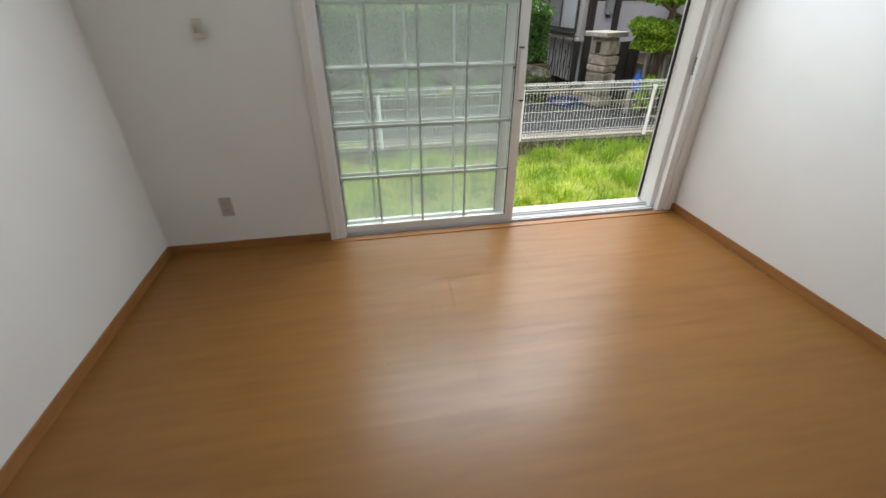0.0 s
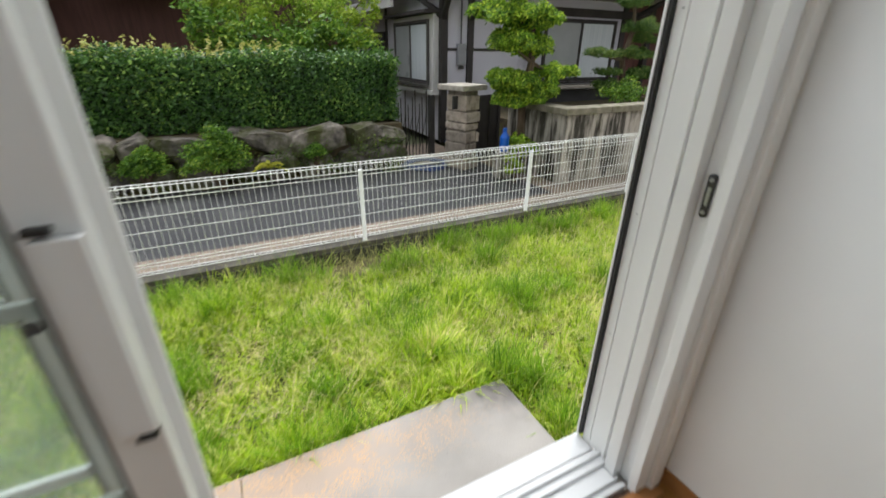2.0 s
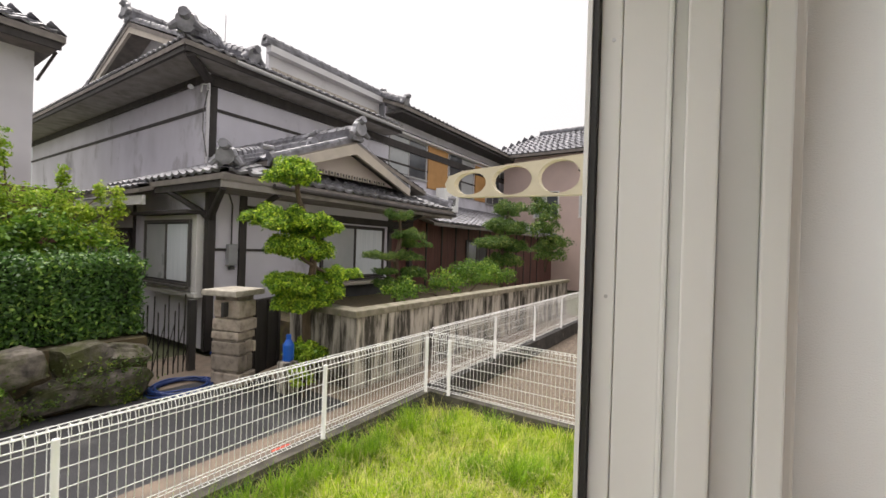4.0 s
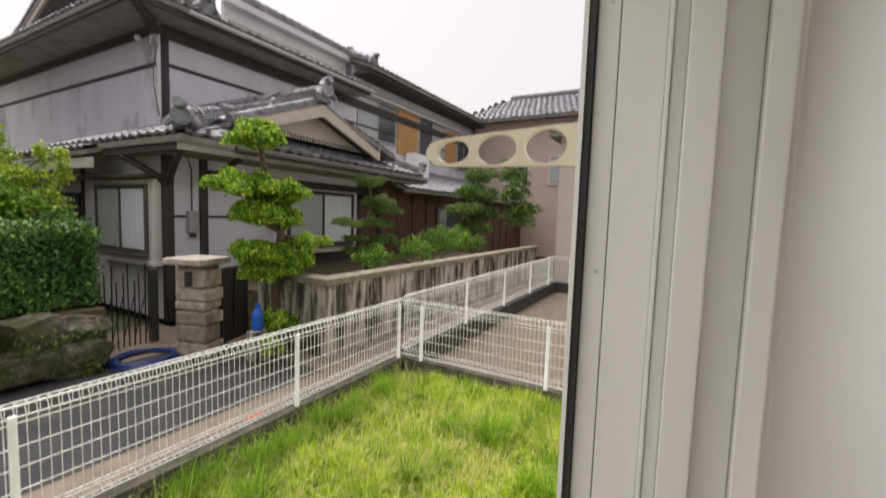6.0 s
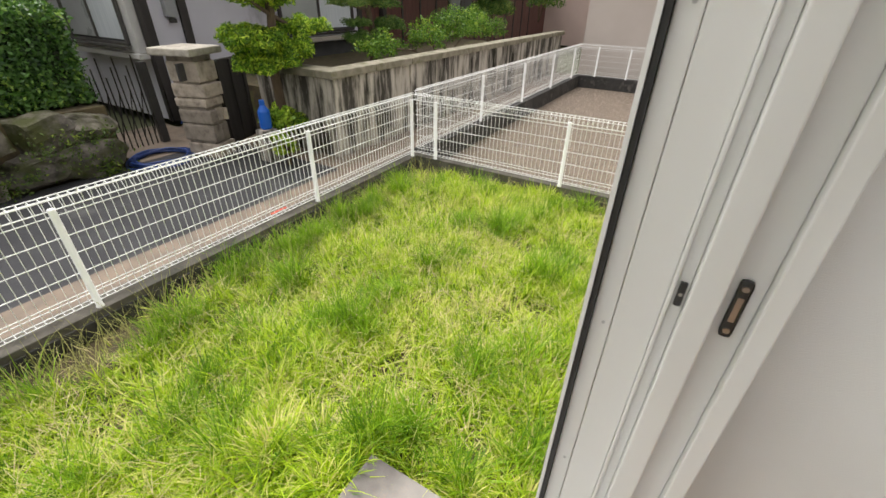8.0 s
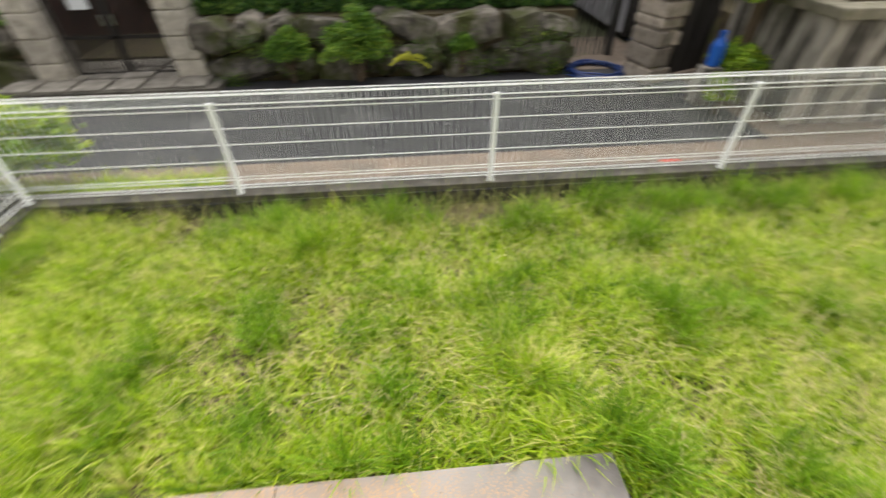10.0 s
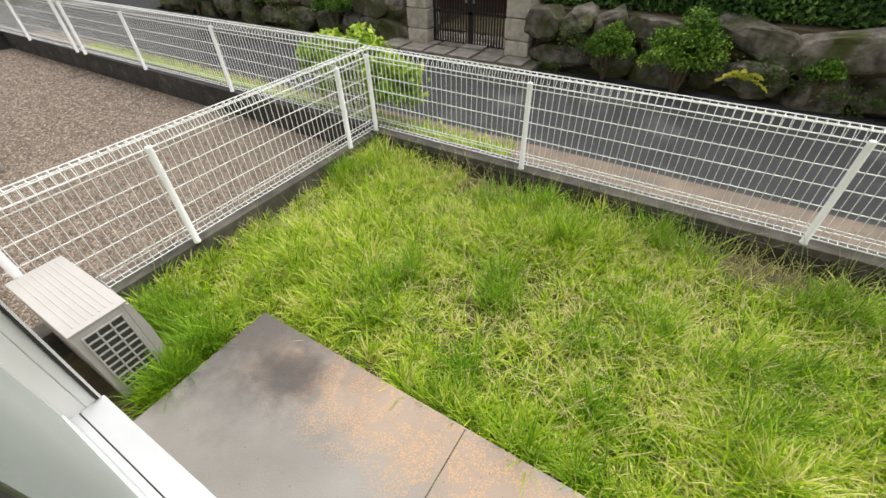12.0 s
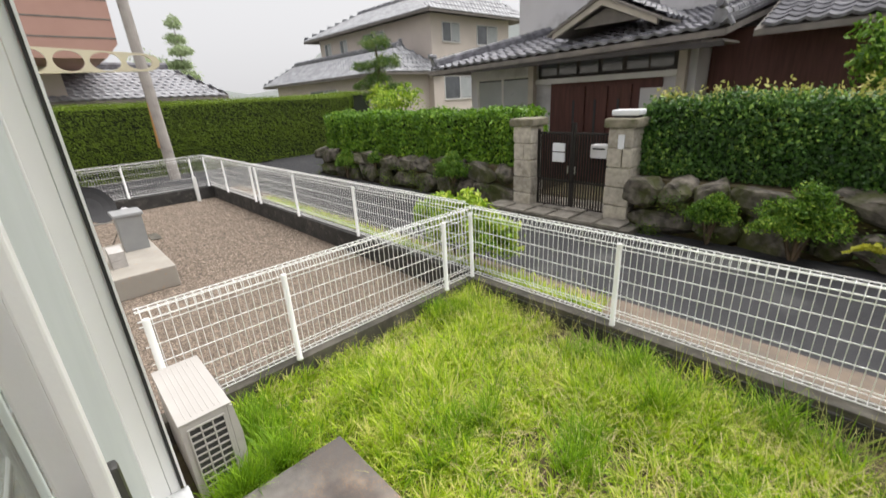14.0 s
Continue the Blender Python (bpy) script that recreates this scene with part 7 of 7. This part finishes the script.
def blades(name, x, y, z, length, width, lean, heading, material, curl=0.6):
    """Tapered blades of three segments that bend over towards their heading."""
    n = len(x)
    dx, dy = np.cos(heading), np.sin(heading)
    v = np.empty((n, 7, 3))
    out, up = np.zeros(n), np.zeros(n)
    rows = ((0.0, 0.75), (0.38, 1.0), (0.72, 0.7), (1.0, 0.0))
    k = 0
    for i, (t, w) in enumerate(rows):
        if i:
            dt = t - rows[i - 1][0]
            a = lean + curl * (t - dt / 2) * (0.5 + lean)
            out, up = out + length * dt * np.sin(a), up + length * dt * np.cos(a)
        for side in ((1, -1) if w else (0,)):
            v[:, k, 0] = x + dx * out - dy * side * w * width
            v[:, k, 1] = y + dy * out + dx * side * w * width
            v[:, k, 2] = z + np.maximum(up, 0.004)
            k += 1
    f = np.array([(0, 1, 2), (1, 3, 2), (2, 3, 4), (3, 5, 4), (4, 5, 6)])
    faces = (f[None] + 7 * np.arange(n)[:, None, None]).reshape(-1, 3)
    return array_mesh(name, v.reshape(-1, 3), faces, material)


def on_lawn(x, y):
    return ~((x > 0.47) & (x < 3.345) & (y < 4.605)) & ~((x > -0.37) & (x < 0.33) & (y < 4.15)) & (y < 6.72) & (y > 3.85) & (x > -0.36) & (x < 6.92)


def lawn_places(n):
    x, y = rng.uniform(-0.36, 6.92, n), rng.uniform(3.85, 6.72, n)
    dens = 0.1 + 1.25 * field(x, y, 0.42, 1) * field(x, y, 0.13, 2) + 0.35 * field(x, y, 0.16, 3)
    edge_ = np.where(x > 0.7, np.clip((6.62 - y) / 0.5, 0.02, 1), np.clip((6.74 - y) / 0.2, 0.2, 1))
    ok = on_lawn(x, y) & (rng.uniform(size=n) < np.clip(dens, 0.06, 1) * edge_)
    return x[ok], y[ok]


lawn = thing("lawn", "long bright yellow-green unmown grass", "grass", kind="stuff")
gx, gy = lawn_places(70000)
n = len(gx)
part("grass", blades("grass", gx, gy, np.full(n, GZ), rng.uniform(0.06, 0.17, n) * (0.6 + 0.9 * field(gx, gy, 0.42, 1)), rng.uniform(0.0014, 0.0038, n), np.abs(rng.normal(0.6, 0.4, n)).clip(0.05, 1.3), rng.uniform(0, 6.28, n), M["grass"], 0.8), None, lawn, kind="stuff")
tx, ty = lawn_places(6400)
big = field(tx, ty, 0.55, 4) ** 1.5 * rng.uniform(0.7, 1.3, len(tx))
k_ = (10 + 34 * big + rng.uniform(0, 8, len(tx))).astype(int)
rep_ = lambda a: np.repeat(a, k_)
m_ = k_.sum()
a_, r_ = rng.uniform(0, 6.28, m_), np.abs(rng.normal(0, 0.026, m_)) * (0.7 + rep_(big))
wind = rep_(rng.uniform(0, 6.28, len(tx)))
sx_, sy_ = rep_(tx) + r_ * np.cos(a_), rep_(ty) + r_ * np.sin(a_)
len_ = rng.uniform(0.55, 1.1, m_) * (0.13 + 0.17 * rep_(big))
head_ = np.arctan2(np.sin(a_) + 0.7 * np.sin(wind), np.cos(a_) + 0.7 * np.cos(wind)) + rng.normal(0, 0.3, m_)
in_ = on_lawn(sx_, sy_)
part("tussocks", blades("tussocks", sx_[in_], sy_[in_], np.full(in_.sum(), GZ), len_[in_], rng.uniform(0.0018, 0.0048, in_.sum()), (0.12 + 7 * r_[in_] + rng.normal(0, 0.2, in_.sum())).clip(0.03, 1.2), head_[in_], M["grass"], 1.5), None, lawn, kind="stuff")
cx, cy = lawn_places(170)
cx, cy = np.concatenate([cx, rng.uniform(1.2, 6.6, 26), rng.uniform(0.35, 0.46, 8), rng.uniform(-0.3, 0.4, 10)]), np.concatenate([cy, rng.normal(6.45, 0.06, 26), rng.uniform(3.9, 4.3, 8), rng.uniform(4.17, 4.3, 10)])
X, Y, Ln, Hd = [], [], [], []
for a, b_ in zip(cx, cy):
    k = rng.integers(80, 230)
    s = rng.uniform(0.03, 0.07)
    X.append(rng.normal(a, s, k)), Y.append(rng.normal(b_, s, k))
    Ln.append(np.full(k, rng.uniform(0.19, 0.36)) * rng.uniform(0.6, 1.1, k)), Hd.append(rng.uniform(0, 6.28, k))
X, Y, Ln, Hd = (np.concatenate(a) for a in (X, Y, Ln, Hd))
keep = on_lawn(X, Y)
X, Y, Ln, Hd = X[keep], Y[keep], Ln[keep], Hd[keep]
n = len(X)
part("tall_tufts", blades("tall_tufts", X, Y, np.full(n, GZ), Ln, rng.uniform(0.0016, 0.0036, n), np.abs(rng.normal(0.22, 0.2, n)), Hd, M["grass_dark"], 1.1), None, lawn, "darker taller tufts", kind="stuff")
n = 2200
x, y = rng.uniform(-0.3, 6.8, n), np.where(rng.uniform(size=n) < 0.6, rng.normal(6.5, 0.14, n).clip(5.9, 6.7), rng.uniform(4.7, 6.7, n))
part("seed_stalks", blades("seed_stalks", x, y, np.full(n, GZ), rng.uniform(0.22, 0.4, n), np.full(n, 0.0018), np.abs(rng.normal(0.3, 0.2, n)), rng.uniform(0, 6.28, n), M["grass_dry"], 1.2), None, lawn, "dry seed stalks", kind="stuff")
x, y = lawn_places(15000)
free_ = ~((x > 0.2) & (x < 3.6) & (y < 4.85))
x, y = x[free_], y[free_]
n = len(x)
part("straw", blades("straw", x, y, GZ + rng.uniform(0.02, 0.13, n), rng.uniform(0.08, 0.2, n), np.full(n, 0.0017), rng.uniform(0.9, 1.5, n), rng.uniform(0, 6.28, n), M["straw"], 0.2), None, lawn, "dry fallen stalks", kind="stuff")
x, y = lawn_places(11000)
n = len(x)
part("stems", blades("stems", x, y, np.full(n, GZ), rng.uniform(0.14, 0.3, n), rng.uniform(0.001, 0.0018, n), np.abs(rng.normal(0.35, 0.3, n)), rng.uniform(0, 6.28, n), M["stem"], 1.0), None, lawn, "pale thin stems", kind="stuff")
verge = thing("verge_grass", "short green weeds along the kerb", "grass", kind="stuff")
n = 17000
x, y = rng.uniform(-7.0, 0.9, n), 6.93 + np.abs(rng.normal(0, 0.15, n))
part("weeds", blades("weeds", x, y, np.full(n, ROAD + 0.004), rng.uniform(0.05, 0.17, n), rng.uniform(0.002, 0.005, n), np.abs(rng.normal(0.5, 0.3, n)), rng.uniform(0, 6.28, n), M["grass"]), None, verge, kind="stuff")

# ---- joint across the step slab ----
part("slab_joint", boxes((1.868, 1.874, 3.79, 4.565, -0.5605, -0.5592)), M["soil"], slab, "thin dark joint")

# ---- gravel stones ----
def pebbles(name, x0, x1, y0, y1, n, size):
    d = np.array([(1, 0, 0), (-1, 0, 0), (0, 1, 0), (0, -1, 0), (0, 0, 1), (0, 0, -0.3)], float)
    f = np.array([(0, 2, 4), (2, 1, 4), (1, 3, 4), (3, 0, 4), (2, 0, 5), (1, 2, 5), (3, 1, 5), (0, 3, 5)])
    a = rng.uniform(0, 6.28, n)
    s = rng.uniform(0.5, 1.2, (n, 1, 3)) * size * np.array((1, 0.75, 0.5))
    v = d[None] * s
    c, q = np.cos(a)[:, None], np.sin(a)[:, None]
    v = np.stack([v[..., 0] * c - v[..., 1] * q, v[..., 0] * q + v[..., 1] * c, v[..., 2]], -1)
    v = v + np.stack([rng.uniform(x0, x1, n), rng.uniform(y0, y1, n), np.full(n, -0.768)], -1)[:, None]
    return array_mesh(name, v.reshape(-1, 3), (f[None] + 6 * np.arange(n)[:, None, None]).reshape(-1, 3), M["pebble"])


gr = thing("loose_gravel", "small brown crushed stones covering the yard", "gravel", kind="stuff")
part("stones", pebbles("stones", -3.6, -0.5, 3.75, 6.7, 34000, 0.017), None, gr, kind="stuff")
part("stones", pebbles("stones", -9.3, -3.6, 3.75, 6.7, 20000, 0.022), None, gr, kind="stuff")
part("stones", pebbles("stones", 7.1, 14.8, 3.75, 6.7, 14000, 0.017), None, gr, kind="stuff")

# ---- floor boards ----
w_, l_ = 0.303, 1.818
r_ = random.Random(11)
y = YB
while y < 3.46:
    y1 = min(y + w_, 3.461)
    x = XL - r_.uniform(0, l_)
    while x < XR:
        a, b = max(x, XL), min(x + l_, XR)
        if b - a > 0.02:
            part("floor_board", boxes((a + 0.00015, b - 0.00015, y + 0.00015, y1 - 0.00015, FL - 0.0115, FL), bevel=0.0003), M["floor"], floor)
        x += l_
    y += w_
for a, b in ((XL, WX0 - 0.041), (WX1 + 0.041, XR)):
    part("floor_board", boxes((a, b, 3.4612, 3.4995, FL - 0.0115, FL), bevel=0.0003), M["floor"], floor)
# weeds and moss cushions in the joints of the stone walls
wp, wn = [], []
r_w = random.Random(21)
for i in range(70):
    xw = r_w.uniform(0.15, 4.9) if i < 42 else r_w.uniform(-9.2, -2.5)
    zw, spread = r_w.uniform(ROAD + 0.02, -0.06), r_w.uniform(0.05, 0.16)
    for k in range(r_w.randrange(25, 80)):
        wp.append((r_w.gauss(xw, spread), 9.66 + abs(r_w.gauss(0, 0.05)) - 0.1, max(ROAD + 0.01, r_w.gauss(zw, spread * 0.5))))
        wn.append((r_w.uniform(-0.6, 0.6), -1, r_w.uniform(0.2, 1)))
weeds = thing("wall_weeds", "small weeds and moss in the stone wall joints", "weeds", kind="stuff")
part("leaves", leaf_mesh("leaves", np.array(wp), np.array(wn), 0.035, M["wall_weed"], 0.5), None, weeds, kind="stuff")
# paving before the gate
for i in range(6):
    for k in range(3):
        a = r_.uniform(0.02, 0.05)
        part("paving_stone", boxes((i * 0.41 + a, i * 0.41 + 0.40, k * 0.42 + a, k * 0.42 + 0.41, 0.0805, 0.10 + r_.uniform(0, 0.02)), bevel=0.012), M["paving"], step)
